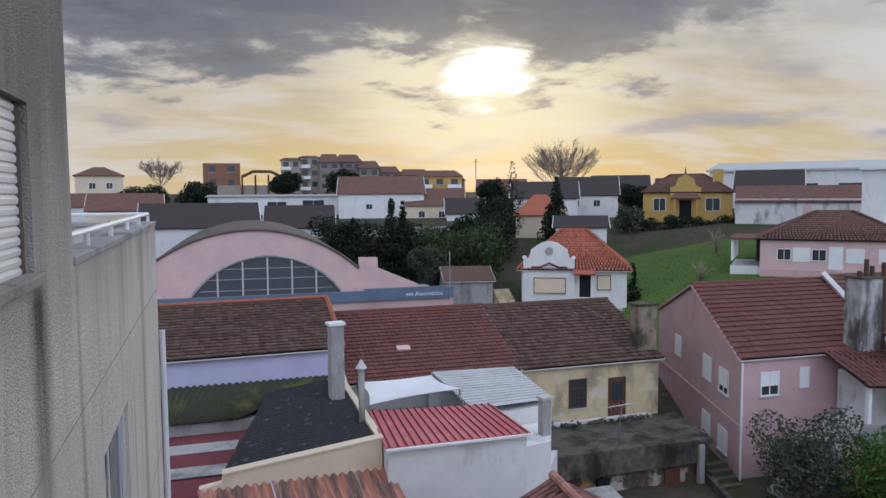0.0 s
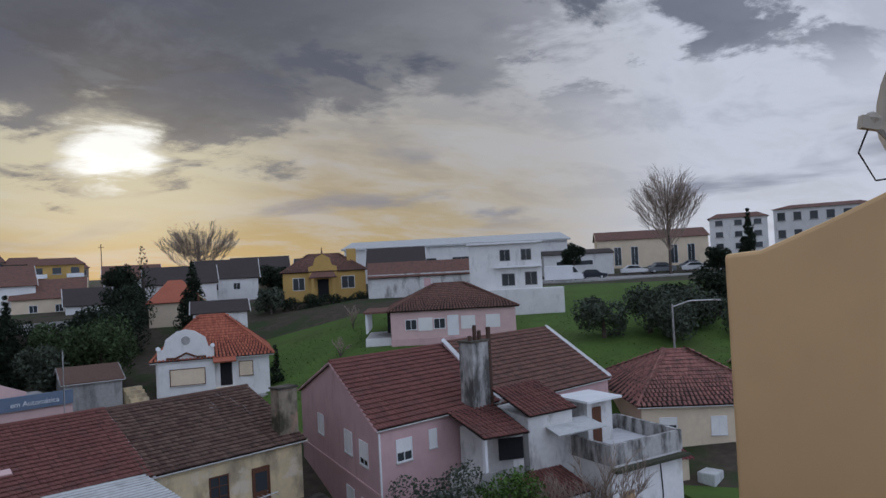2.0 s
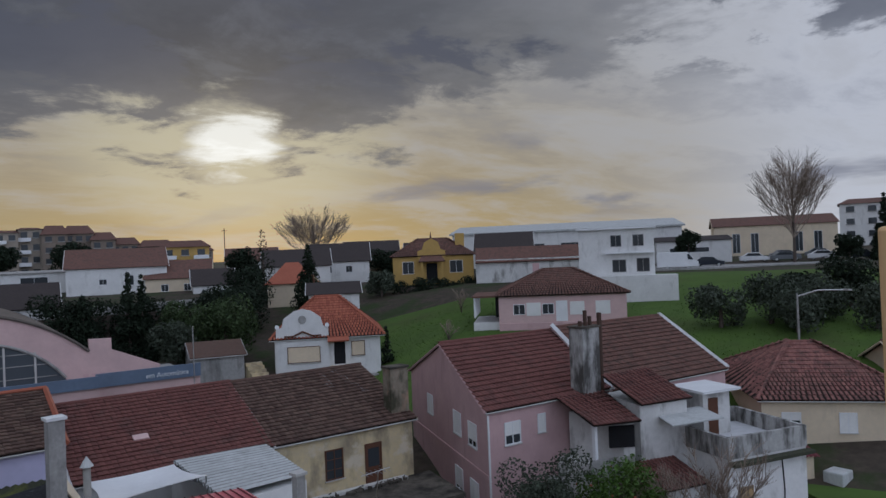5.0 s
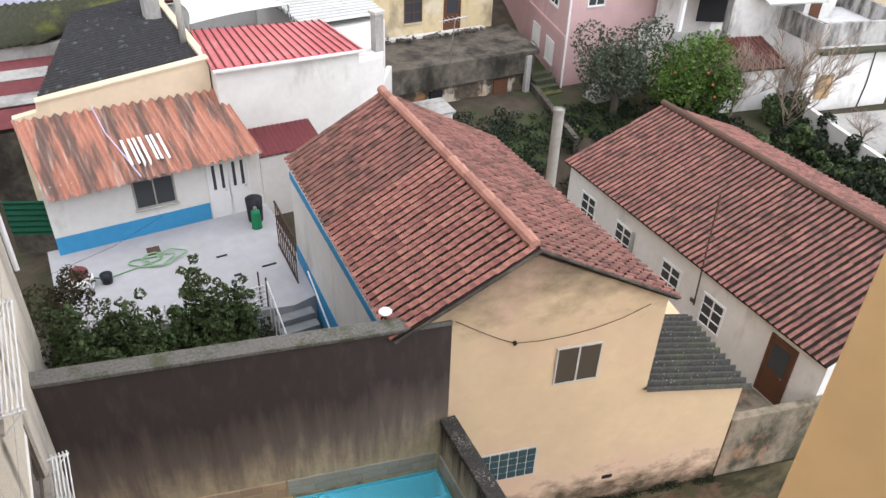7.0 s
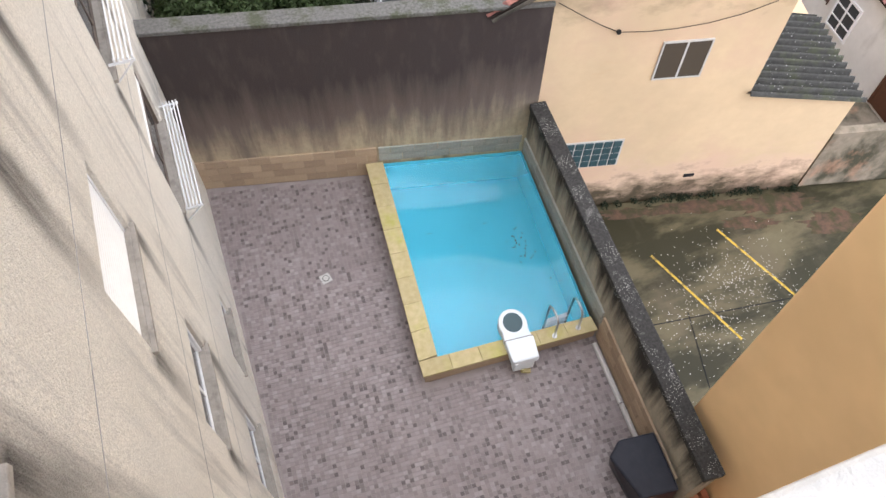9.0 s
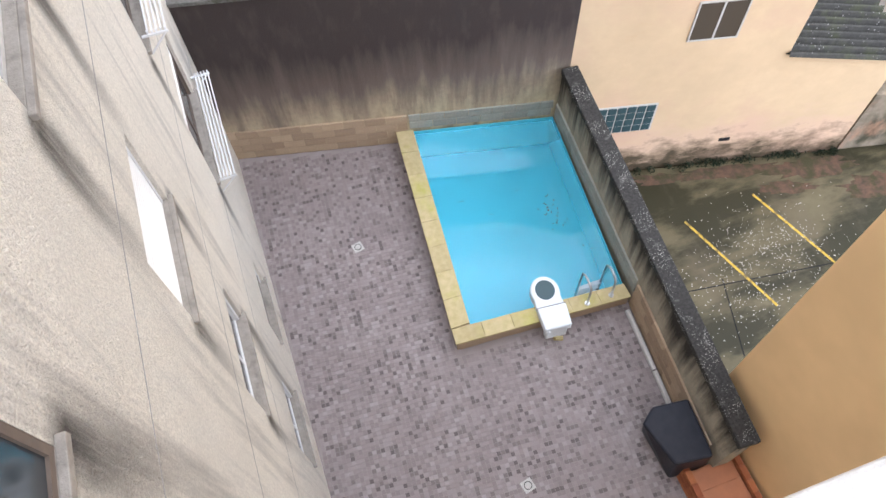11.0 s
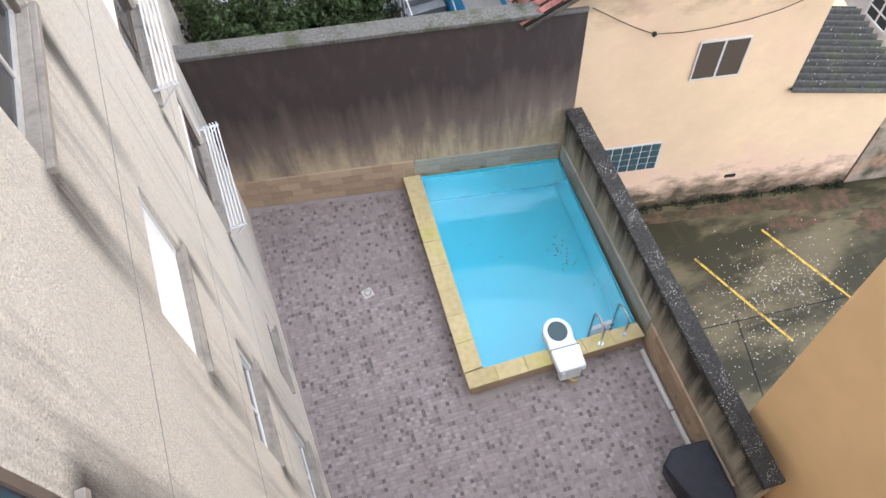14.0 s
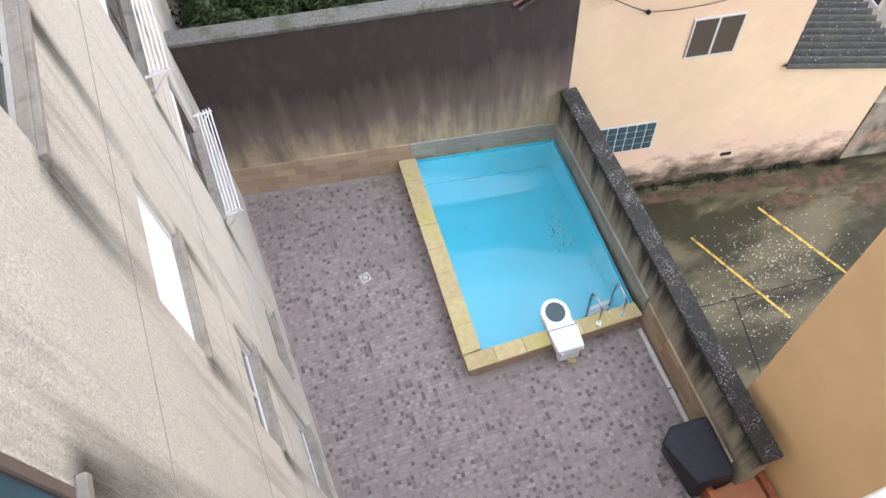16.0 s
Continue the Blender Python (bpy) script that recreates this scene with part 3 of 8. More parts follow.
def tile_mesh(w, d, lip=0.045, arch=1.0, flutes=1):
    """One clay tile with a raised lip at its lower end; x across, y up the slope. One flute is a shallow arch, two an interlocking tile."""
    s = Shape()
    if flutes == 2:
        prof = [(-0.5, -0.02), (-0.43, 0.05), (-0.2, 0.055), (-0.07, 0.0), (0.03, 0.0), (0.14, 0.06), (0.4, 0.055), (0.5, -0.02)]
    else:
        prof = [(-0.5, -0.01), (-0.36, 0.07), (-0.08, 0.1), (0.2, 0.06), (0.5, -0.012)]
    k_ = arch * min(1.0, w / 0.2)
    prof = [(a, h * k_) for a, h in prof]
    n = len(prof)
    vs = [(a * w, -0.04, h + lip) for a, h in prof] + [(a * w, d, h) for a, h in prof] + [(a * w, -0.04, h) for a, h in prof]
    fs = [(i, i + 1, i + n + 1, i + n) for i in range(n - 1)] + [(i + 2 * n, i + 2 * n + 1, i + 1, i) for i in range(n - 1)]
    return s.add(vs, fs)


def tiled_slope(parent, quad, nx, ny, mat, piece_mat=None, pieces=None, seed=1, name="roof_tile", gap=(0.84, 1.08), lip=0.045, arch=1.0, flutes=1):
    """Clay tiles on a slope with corners eave left, eave right, ridge right, ridge left. pieces: a test on (i, j) for single ones."""
    a, b, c, d = (Vector(p) for p in quad)
    rnd = random.Random(seed)
    rest = Shape()
    w, dep = ((b - a).length + (c - d).length) / 2 / nx, ((d - a).length + (c - b).length) / 2 / ny
    unit = tile_mesh(w * gap[0], dep * gap[1], lip, arch, flutes)
    me = None
    for j in range(ny):
        for i in range(nx):
            u, v = (i + 0.5) / nx, j / ny
            lo, hi = a.lerp(b, u), d.lerp(c, u)
            p = lo.lerp(hi, v)
            ex = (b - a).lerp(c - d, v).normalized()
            ey = (hi - lo).normalized()
            ez = ex.cross(ey).normalized()
            m = Matrix((ex, ez.cross(ex), ez)).transposed().to_4x4()
            m.translation = p + ez * (0.012 + rnd.uniform(-0.006, 0.008)) + ex * rnd.uniform(-0.012, 0.012)
            m = m @ Matrix.Rotation(rnd.uniform(-0.02, 0.02), 4, "Z")
            if pieces and pieces(i, j):
                if me is None:
                    me = mesh_of(name, unit, piece_mat)
                ob = new(name, me)
                ob.matrix_local = m
                ob.parent = parent
            else:
                rest.add(unit.v, unit.f, m)
    if rest.v:
        ob = part("roof_tiles", rest, mat, parent)
        ob["kind"] = "stuff"


def corrugated(quad, waves, height, thick=0.012, steps=4, ragged=0.0, seed=2):
    """A wavy sheet; the waves run from a-b to d-c."""
    a, b, c, d = (Vector(p) for p in quad)
    n = (b - a).cross(d - a).normalized()
    if n.z < 0:
        n = -n
    s, rnd = Shape(), random.Random(seed)
    cols = waves * steps
    for lay in (0, 1):
        for k in range(cols + 1):
            u = k / cols
            off = n * (height * math.sin(2 * math.pi * u * waves) - lay * thick)
            r = rnd.uniform(0, ragged)
            lo, hi = a.lerp(b, u), d.lerp(c, u)
            s.v += [tuple(lo.lerp(hi, r) + off), tuple(lo.lerp(hi, 0.5) + off), tuple(hi + off)]
    for lay in (0, 1):
        for k in range(cols):
            o = lay * (cols + 1) * 3 + k * 3
            for e in (0, 1):
                q = (o + e, o + 3 + e, o + 4 + e, o + 1 + e)
                s.f.append(q if lay == 0 else q[::-1])
    o = (cols + 1) * 3
    for k in range(cols):
        s.f += [(3 * k, o + 3 * k, o + 3 * k + 3, 3 * k + 3), (3 * k + 2, 3 * k + 5, o + 3 * k + 5, o + 3 * k + 2)]
    return s


def window(parent, m, x, z, w, h, shutter=0.0, frame_mat=None, bars=1, sill=True, glass=None, shutter_mat=None, rows=1, name="window", deep=0.05, t=0.055, sill_out=0.085):
    """A window on a wall whose local frame m has x along it and y into it. shutter: the share of it that the slats cover."""
    fm = frame_mat or M_WHITEPAINT
    pane = part(name, Shape().box(x + t * 0.5, x + w - t * 0.5, -0.012, 0.03, z + t * 0.5, z + h - t * 0.5, m), glass or M_GLASS, parent, "dark reflecting pane")
    fr = Shape()
    fr.box(x, x + w, -deep, 0.02, z, z + t, m).box(x, x + w, -deep, 0.02, z + h - t, z + h, m)
    fr.box(x, x + t, -deep, 0.02, z + t, z + h - t, m).box(x + w - t, x + w, -deep, 0.02, z + t, z + h - t, m)
    for k in range(1, bars + 1):
        c = x + w * k / (bars + 1)
        fr.box(c - 0.02, c + 0.02, -deep * 0.8, 0.02, z + t, z + h - t, m)
    for k in range(1, rows):
        c = z + h * k / rows
        fr.box(x + t, x + w - t, -deep * 0.75, 0.02, c - 0.015, c + 0.015, m)
    part("window_frame", fr, fm, pane)
    if shutter > 0:
        sh = Shape()
        n = max(3, int(h * shutter / 0.05))
        rows_z = []
        for k in range(n):
            z1 = z + h - t - (h - 2 * t) * shutter * k / n
            z0 = z1 - (h - 2 * t) * shutter / n
            rows_z += [(-0.022, z1), (-0.034, z0 + 0.006)]
        rows_z.append((-0.02, z + h - t - (h - 2 * t) * shutter))
        sh.add([(xx, yy, zz) for yy, zz in rows_z for xx in (x + t, x + w - t)], [(2 * k, 2 * k + 1, 2 * k + 3, 2 * k + 2) for k in range(len(rows_z) - 1)], m)
        part("shutter", sh, shutter_mat or M_SHUTTER, pane, "white slatted roller shutter")
    if sill:
        part("sill", Shape().box(x - 0.04, x + w + 0.04, -sill_out, 0.0, z - 0.045, z - 0.002, m), M_STONE, pane, "stone sill")
    return pane


def door(parent, m, x, z, w, h, mat, label, panes=0):
    d = part("door", Shape().box(x, x + w, -0.04, 0.02, z, z + h, m), mat, parent, label)
    fr = Shape().box(x - 0.07, x, -0.06, 0.02, z, z + h + 0.07, m).box(x + w, x + w + 0.07, -0.06, 0.02, z, z + h + 0.07, m)
    fr.box(x, x + w, -0.06, 0.02, z + h, z + h + 0.07, m)
    part("door_frame", fr, mat, d)
    if panes:
        for k in range(panes):
            q = w / panes
            part("pane", Shape().box(x + q * k + 0.08, x + q * (k + 1) - 0.08, -0.048, -0.03, z + h * 0.5, z + h * 0.92, m), M_GLASS, d)
    part("handle", Shape().box(x + w * 0.82, x + w * 0.9, -0.09, -0.04, z + h * 0.46, z + h * 0.48, m), M_STEEL, d)
    return d


# short tiles bare the dark deck as painted shade lines between courses
GAP = (1.0, 0.82)


def house(name, label, corners, z0, ze, zr, wall_mat, roof_mat, tiles=None, hip=0.0, over=0.25, seed=3, category="house", gutters=True,
          skip_back=False, verge=None):
    """A house on four corners in order; its ridge runs parallel to the first side. tiles: (across, up) on each long slope."""
    h = thing(name, label, category)
    c = [Vector((p[0], p[1], 0)) for p in corners]
    g0, g1 = (c[0] + c[3]) / 2, (c[1] + c[2]) / 2
    up = lambda p, z: (p.x, p.y, z)
    w = Shape()
    if hip:
        w.prism([(p.x, p.y) for p in c], z0, ze)
    else:
        vs = [up(p, z0) for p in c] + [up(p, ze) for p in c] + [up(g0, zr), up(g1, zr)]
        w.add(vs, [(0, 1, 5, 4), (1, 2, 6, 9, 5), (2, 3, 7, 6), (3, 0, 4, 8, 7), (3, 2, 1, 0), (4, 5, 9, 8), (6, 7, 8, 9)])
    part("wall", w, wall_mat, h)
    along = (c[1] - c[0]).normalized()
    out = (c[0] - c[3]).normalized()
    half = (c[0] - c[3]).length / 2
    drop = (zr - ze) / half * over
    r0, r1 = g0 + along * (hip - over if hip else -over), g1 - along * (hip - over if hip else -over)
    e = [c[0] + out * over - along * over, c[1] + out * over + along * over, c[2] - out * over + along * over, c[3] - out * over - along * over]
    lift = 0.05
    f_ = [up(e[0], ze - drop + lift), up(e[1], ze - drop + lift), up(r1, zr + lift), up(r0, zr + lift)]
    b_ = [up(e[2], ze - drop + lift), up(e[3], ze - drop + lift), up(r0, zr + lift), up(r1, zr + lift)]
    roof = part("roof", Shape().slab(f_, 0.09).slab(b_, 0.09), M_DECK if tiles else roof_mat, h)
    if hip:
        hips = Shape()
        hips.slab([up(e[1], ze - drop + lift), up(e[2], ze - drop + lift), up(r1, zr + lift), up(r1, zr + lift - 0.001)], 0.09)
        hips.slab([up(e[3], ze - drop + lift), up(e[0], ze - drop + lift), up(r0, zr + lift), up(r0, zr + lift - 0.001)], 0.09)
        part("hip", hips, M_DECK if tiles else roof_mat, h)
    if tiles:
        tiled_slope(roof, f_, int(tiles[0] * 1.4), tiles[1], roof_mat, seed=seed, gap=GAP, lip=0.05, arch=0.22)
        if not skip_back:
            tiled_slope(roof, b_, tiles[0], tiles[1], roof_mat, seed=seed + 1, gap=GAP, lip=0.05, arch=0.22)
        if hip:
            k = max(4, int(tiles[0] * 0.7))
            tiled_slope(roof, [up(e[1], ze - drop + lift), up(e[2], ze - drop + lift), up(r1 + out * -0.05, zr + lift), up(r1 + out * 0.05, zr + lift)], k, tiles[1], roof_mat, seed=seed + 2, gap=(0.7, 0.97), lip=0.02, arch=0.5)
            tiled_slope(roof, [up(e[3], ze - drop + lift), up(e[0], ze - drop + lift), up(r0 + out * 0.05, zr + lift), up(r0 - out * 0.05, zr + lift)], k, tiles[1], roof_mat, seed=seed + 3, gap=(0.7, 0.97), lip=0.02, arch=0.5)
        rd = Shape().tube([up(r0, zr + lift + 0.03), up(r1, zr + lift + 0.03)], 0.09, 8)
        if hip:
            for q, r in ((e[0], r0), (e[3], r0), (e[1], r1), (e[2], r1)):
                rd.tube([up(q, ze - drop + lift + 0.03), up(r, zr + lift + 0.03)], 0.08, 6)
        part("ridge", rd, roof_mat, roof)
    if not hip:
        for q, r in ((e[0], r0), (e[3], r0), (e[1], r1), (e[2], r1)):
            part("bargeboard", Shape().tube([up(q, ze - drop + lift - 0.05), up(r, zr + lift - 0.05)], 0.065, 4), wall_mat, h)
    if verge:
        vg = Shape()
        for q, r in ((e[1], r1), (e[2], r1)):
            vg.tube([up(q, ze - drop + lift + 0.08), up(r, zr + lift + 0.08)], 0.12, 4)
        part("verge", vg, verge, h, "white-painted verge")
    if gutters:
        part("gutter", Shape().tube([up(e[0], ze - drop - 0.06), up(e[1], ze - drop - 0.05)], 0.035, 6), M_STONE, h)
    return h


def chimney(name, label, x, y, z0, z1, w, d, mat, turn=0.0, cap_mat=None):
    h = thing(name, label, "chimney")
    m = pose(x, y, 0, 0, 0, turn)
    part("shaft", Shape().box(-w / 2, w / 2, -d / 2, d / 2, z0, z1, m), mat, h)
    part("cap", Shape().box(-w / 2 - 0.06, w / 2 + 0.06, -d / 2 - 0.06, d / 2 + 0.06, z1, z1 + 0.1, m), cap_mat or M_STONE, h)
    return h


def leaf_cloud(centres, count, size, seed=5, squash=1.0):
    """Many small leaves scattered in round clumps: centres of (x, y, z, radius)."""
    rnd = np.random.default_rng(seed)
    s = Shape()
    tot = sum(c[3] ** 2 for c in centres)
    for c in centres:
        n = max(6, int(count * c[3] ** 2 / tot))
        d = rnd.normal(size=(n, 3))
        d /= np.linalg.norm(d, axis=1)[:, None]
        r = c[3] * (0.55 + 0.5 * rnd.random(n) ** 0.7)
        p = np.array(c[:3]) + d * r[:, None] * np.array([1, 1, squash])
        for q, o in zip(p, d):
            a = rnd.normal(size=3)
            a -= o * (a @ o) * 0.5
            a /= np.linalg.norm(a)
            b = np.cross(a, rnd.normal(size=3))
            b /= np.linalg.norm(b)
            L = size * (0.6 + 0.8 * rnd.random())
            k = len(s.v)
            s.v += [tuple(q - a * L), tuple(q + b * L * 0.45), tuple(q + a * L), tuple(q - b * L * 0.45)]
            s.f.append((k, k + 1, k + 2, k + 3))
    return s


def branches(base, height, spread, seed, depth=4, thick=0.12, lean=0.0, ratio=0.58, least=0.0):
    rnd = random.Random(seed)
    trunk, twigs, tips = Shape(), Shape(), []

    def grow(p, way, length, r, level):
        q = p + way * length
        mid = p.lerp(q, 0.5) + Vector((rnd.uniform(-1, 1), rnd.uniform(-1, 1), 0)) * length * 0.05
        (trunk if level < 2 else twigs).tube([p, mid, q], max(r, least), 6 if level < 2 else 4, taper=0.62, cap=False)
        if level >= depth:
            tips.append(q)
            return
        for _ in range(3 if level else 5):
            w = (way + Vector((rnd.uniform(-1, 1), rnd.uniform(-1, 1), rnd.uniform(-0.2, 0.5))) * spread).normalized()
            grow(q if rnd.random() < 0.6 else mid, w, length * rnd.uniform(0.55, 0.82), r * ratio, level + 1)

    grow(Vector(base), Vector((lean, 0, 1)).normalized(), height * 0.32, thick, 0)
    return trunk, twigs, tips


def bare_tree(label, base, height, spread, seed, thick=0.16, depth=4, ratio=0.58, least=0.0):
    h = thing("bare_tree", label, "tree")
    tr, tw, _ = branches(base, height, spread, seed, depth, thick, 0.0, ratio, least)
    part("trunk", tr, M_BARK, h)
    part("branch_crown", tw, M_TWIG, h)
    return h


def fan_tree(label, base, height, width, seed, limbs=46, low=0.22, twig=0.03):
    """A bare broadleaf tree: a short trunk, long limbs fanning upwards and many fine twigs in an uneven dome."""
    h = thing("bare_tree", label, "tree")
    rr = random.Random(seed)
    b = Vector(base)
    part("trunk", Shape().tube([b - Vector((0, 0, 0.4)), b + Vector((0.05, 0, height * low)), b + Vector((0, 0, height * 0.7))], height * 0.018, 8, taper=0.35), M_BARK, h)
    lim, tw = Shape(), Shape()
    for k in range(limbs):
        f = low + 0.42 * rr.random()
        p = b + Vector((0, 0, height * f))
        a = rr.uniform(0, 2 * math.pi)
        reach = width * (0.25 + 0.75 * math.sqrt(rr.random()))
        top = height * (1.0 - 0.32 * (reach / width) ** 2) * rr.uniform(0.86, 1.0)
        q = b + Vector((reach * math.cos(a), reach * math.sin(a), top))
        mid = p.lerp(q, 0.5) + Vector((math.cos(a), math.sin(a), 0)) * reach * 0.16
        lim.tube([p, mid, q], height * 0.0045, 4, taper=0.3, cap=False)
        for _ in range(13):
            g = rr.uniform(0.3, 1.0)
            s0 = p.lerp(mid, g * 2) if g < 0.5 else mid.lerp(q, g * 2 - 1)
            w = (Vector((math.cos(a), math.sin(a), 1.6)) + Vector((rr.uniform(-1, 1), rr.uniform(-1, 1), rr.uniform(-0.3, 0.8)))).normalized()
            n_ = s0 + w * height * rr.uniform(0.07, 0.15)
            tw.tube([s0, n_], twig, 3, taper=0.4, cap=False)
            for _ in range(3):
                w2 = (w + Vector((rr.uniform(-1, 1), rr.uniform(-1, 1), rr.uniform(-0.4, 0.6)))).normalized()
                tw.tube([s0.lerp(n_, rr.uniform(0.3, 1.0)), n_ + w2 * height * rr.uniform(0.03, 0.07)], twig * 0.7, 3, taper=0.5, cap=False)
    part("limbs", lim, M_TWIG, h)
    part("twigs", tw, M_TWIG, h)["kind"] = "stuff"
    return h


def leafy_tree(name, label, base, height, radius, mat, seed, count=1500, leaf=0.14, conical=False, category="tree"):
    h = thing(name, label, category)
    rnd = random.Random(seed)
    x, y, z = base
    part("trunk", Shape().tube([(x, y, z - 0.3), (x + 0.05, y, z + height * 0.35), (x, y + 0.04, z + height * 0.7)], max(0.05, radius * 0.09), 8, taper=0.4), M_BARK, h)
    cs = []
    if conical:
        for k in range(14):
            f = k / 13
            for _ in range(3):
                a = rnd.uniform(0, 6.28)
                rr = radius * (1 - f) * 0.6
                cs.append((x + rr * math.cos(a), y + rr * math.sin(a), z + height * (0.06 + 0.9 * f), radius * (0.12 + 0.42 * (1 - f))))
    else:
        for _ in range(16):
            a, f = rnd.uniform(0, 6.28), rnd.random()
            rr = radius * 0.72 * math.sqrt(rnd.random())
            cs.append((x + rr * math.cos(a), y + rr * math.sin(a), z + height * (0.3 + 0.55 * f), radius * rnd.uniform(0.28, 0.5)))
    part("crown", leaf_cloud(cs, count, leaf, seed), mat, h)
    return h


# ---- ground: one sheet, rising to the hill ----
def ground_height(x, y):
    r = math.hypot(x, y)
    th = math.degrees(math.atan2(x, max(y, 1e-6))) if y > 0 else 90.0
    left = ((0, -2.3), (8.5, -2.3), (11.5, 0.2), (40, 0.6), (52, 2.2), (66, 3.6), (80, 5.4), (96, 8.8), (130, 10.0), (200, 13.0), (500, 14.5), (3000, 15))
    right = ((0, -2.3), (11, -2.3), (15, 0.2), (40, 0.4), (47, 2.2), (55, 5.0), (63, 6.2), (77, 7.6), (90, 9.2), (120, 9.7), (160, 11.5), (500, 14.0), (3000, 15))

    def along(k):
        for (a, za), (b, zb) in zip(k, k[1:]):
            if r <= b:
                return za + (zb - za) * (r - a) / (b - a)
        return k[-1][1]
    f = min(1.0, max(0.0, (th - 30) / 8))
    z = along(left) * (1 - f) + along(right) * f
    d = y - (10.78 - 0.245 * (x + 1.2))
    k = min(1.0, max(0.0, (d - 0.3) / 2.2))
    z = -2.5 + (z + 2.5) * k
    # the alley beside the long cottage lies lower
    f = min(1.0, max(0.0, x - 9.8)) * min(1.0, max(0.0, (23.0 - x) / 1.5)) * min(1.0, max(0.0, (20.5 - y) / 1.8))
    z += (-1.75 - z) * f if z > -1.75 else 0.0
    return z + 0.18 * noise.noise((x * 0.11, y * 0.11, 0.3)) * min(1.0, r / 40)


def build_ground():
    ring = [0, 3, 6, 7.5, 9, 10, 11, 12, 13, 14, 15, 16, 17, 18.5, 20, 22, 24, 26, 28, 30, 32, 36, 40, 43, 46, 49, 52, 55, 58, 61, 64, 68, 72, 76, 80, 85, 90, 96, 103, 112, 124, 140, 165, 200, 260, 360, 600, 1200, 2600]
    s, n = Shape(), 180
    for r in ring:
        for k in range(n):
            a = 2 * math.pi * k / n
            x, y = r * math.sin(a), r * math.cos(a)
            s.v.append((x, y, ground_height(x, y)))
    for i in range(len(ring) - 1):
        for k in range(n):
            s.f.append((i * n + k, (i + 1) * n + k, (i + 1) * n + (k + 1) % n, i * n + (k + 1) % n))
    fixed("ground", s, M_GROUND, "grassy and earthy ground rising to a hill", smooth=True)


build_ground()

# ---- own building: the long rendered side wall with its windows ----
FX = -1.29
FCOR, FEND = 6.19, 14.0                 # where the taller part ends, and the far end of the wall
F_AX = axes((FX, 0), (FX, 1))          # local x is the world's y, local y runs into the building


OPENINGS = ((2.71, 5.0, 12.3, 13.26), (3.66, 5.05, 9.65, 10.97), (0.04, 1.71, 9.72, 10.85), (7.26, 9.08, 9.11, 10.47),
            (3.61, 4.91, 6.94, 7.96), (3.52, 4.82, 4.39, 5.24), (7.46, 9.31, 6.45, 7.9), (7.46, 9.31, 3.73, 5.12),
            (3.63, 4.83, 1.23, 2.3), (5.78, 7.02, 1.26, 2.04))


def pierced_skin(y0, y1, z0, z1, holes, deep):
    """The outer face of the wall at FX with real openings and their reveals."""
    s = Shape()
    ys = sorted({y0, y1, *(h[i] for h in holes for i in (0, 1))})
    zs = sorted({z0, z1, *(h[i] for h in holes for i in (2, 3))})
    for a, b in zip(ys, ys[1:]):
        for c, d in zip(zs, zs[1:]):
            my, mz = (a + b) / 2, (c + d) / 2
            if any(h[0] < my < h[1] and h[2] < mz < h[3] for h in holes):
                continue
            s.add([(FX, a, c), (FX, b, c), (FX, b, d), (FX, a, d)], [(0, 1, 2, 3)])
    for a, b, c, d in holes:
        o, i = FX, FX - deep
        s.add([(o, a, c), (o, b, c), (o, b, d), (o, a, d), (i, a, c), (i, b, c), (i, b, d), (i, a, d)],
              [(0, 4, 5, 1), (1, 5, 6, 2), (2, 6, 7, 3), (3, 7, 4, 0)])
    weld, index = {}, []
    for p in s.v:
        index.append(weld.setdefault(tuple(round(q, 4) for q in p), len(weld)))
    s.v, s.f = [tuple(p) for p in weld], [tuple(index[i] for i in f) for f in s.f]
    return s


skin = pierced_skin(-6.0, FEND, -2.2, 11.85, OPENINGS[1:], 0.13)
upper = pierced_skin(-6.0, FCOR, 11.85, 15.6, OPENINGS[:1], 0.13)
skin.add(upper.v, upper.f)
skin.add([(FX - 0.135, FCOR, 11.85), (FX, FCOR, 11.85), (FX, FCOR, 15.6), (FX - 0.135, FCOR, 15.6)], [(0, 1, 2, 3)])
skin.add([(FX - 0.137, FEND, -2.2), (FX, FEND, -2.2), (FX, FEND, 11.85), (FX - 0.137, FEND, 11.85)], [(0, 1, 2, 3)])
skin_core = Shape().box(FX - 6.0, FX - 0.135, -6.0, FCOR, -2.2, 15.6).box(FX - 6.0, FX - 0.137, FCOR, FEND, -2.2, 11.85)
wall = fixed("wall_facade", skin, M_RENDER, "pebble-dash rendered apartment wall, streaked with soot")
part("core", skin_core, M_RENDER, wall)
fixed("wall_parapet", Shape().box(FX - 0.22, FX, FCOR + 0.002, FEND, 11.852, 12.24).box(FX - 6, FX - 0.222, FEND - 0.2, FEND, 11.852, 12.24), M_RENDER, "streaked roof terrace parapet")
fixed("trim_parapet", Shape().box(FX - 0.26, FX + 0.02, FCOR + 0.01, FEND + 0.03, 12.242, 12.31).box(FX - 6, FX - 0.27, FEND - 0.23, FEND + 0.03, 12.242, 12.31), M_GREYCONC, "weathered stone parapet coping", bevel=0.01)
rail = thing("terrace_railing", "white tubular railing on the terrace parapet", "railing")
RX = FX - 0.1
part("top_rail", Shape().tube([(RX, FCOR + 0.04, 12.44), (RX, FEND - 0.1, 12.44), (RX - 5.5, FEND - 0.1, 12.44)], 0.028, 8), M_WHITEPAINT, rail)
for k in range(5):
    part("post", Shape().tube([(RX, FCOR + 1.3 + 1.6 * k, 12.30), (RX, FCOR + 1.3 + 1.6 * k, 12.43)], 0.025, 8), M_WHITEPAINT, rail)
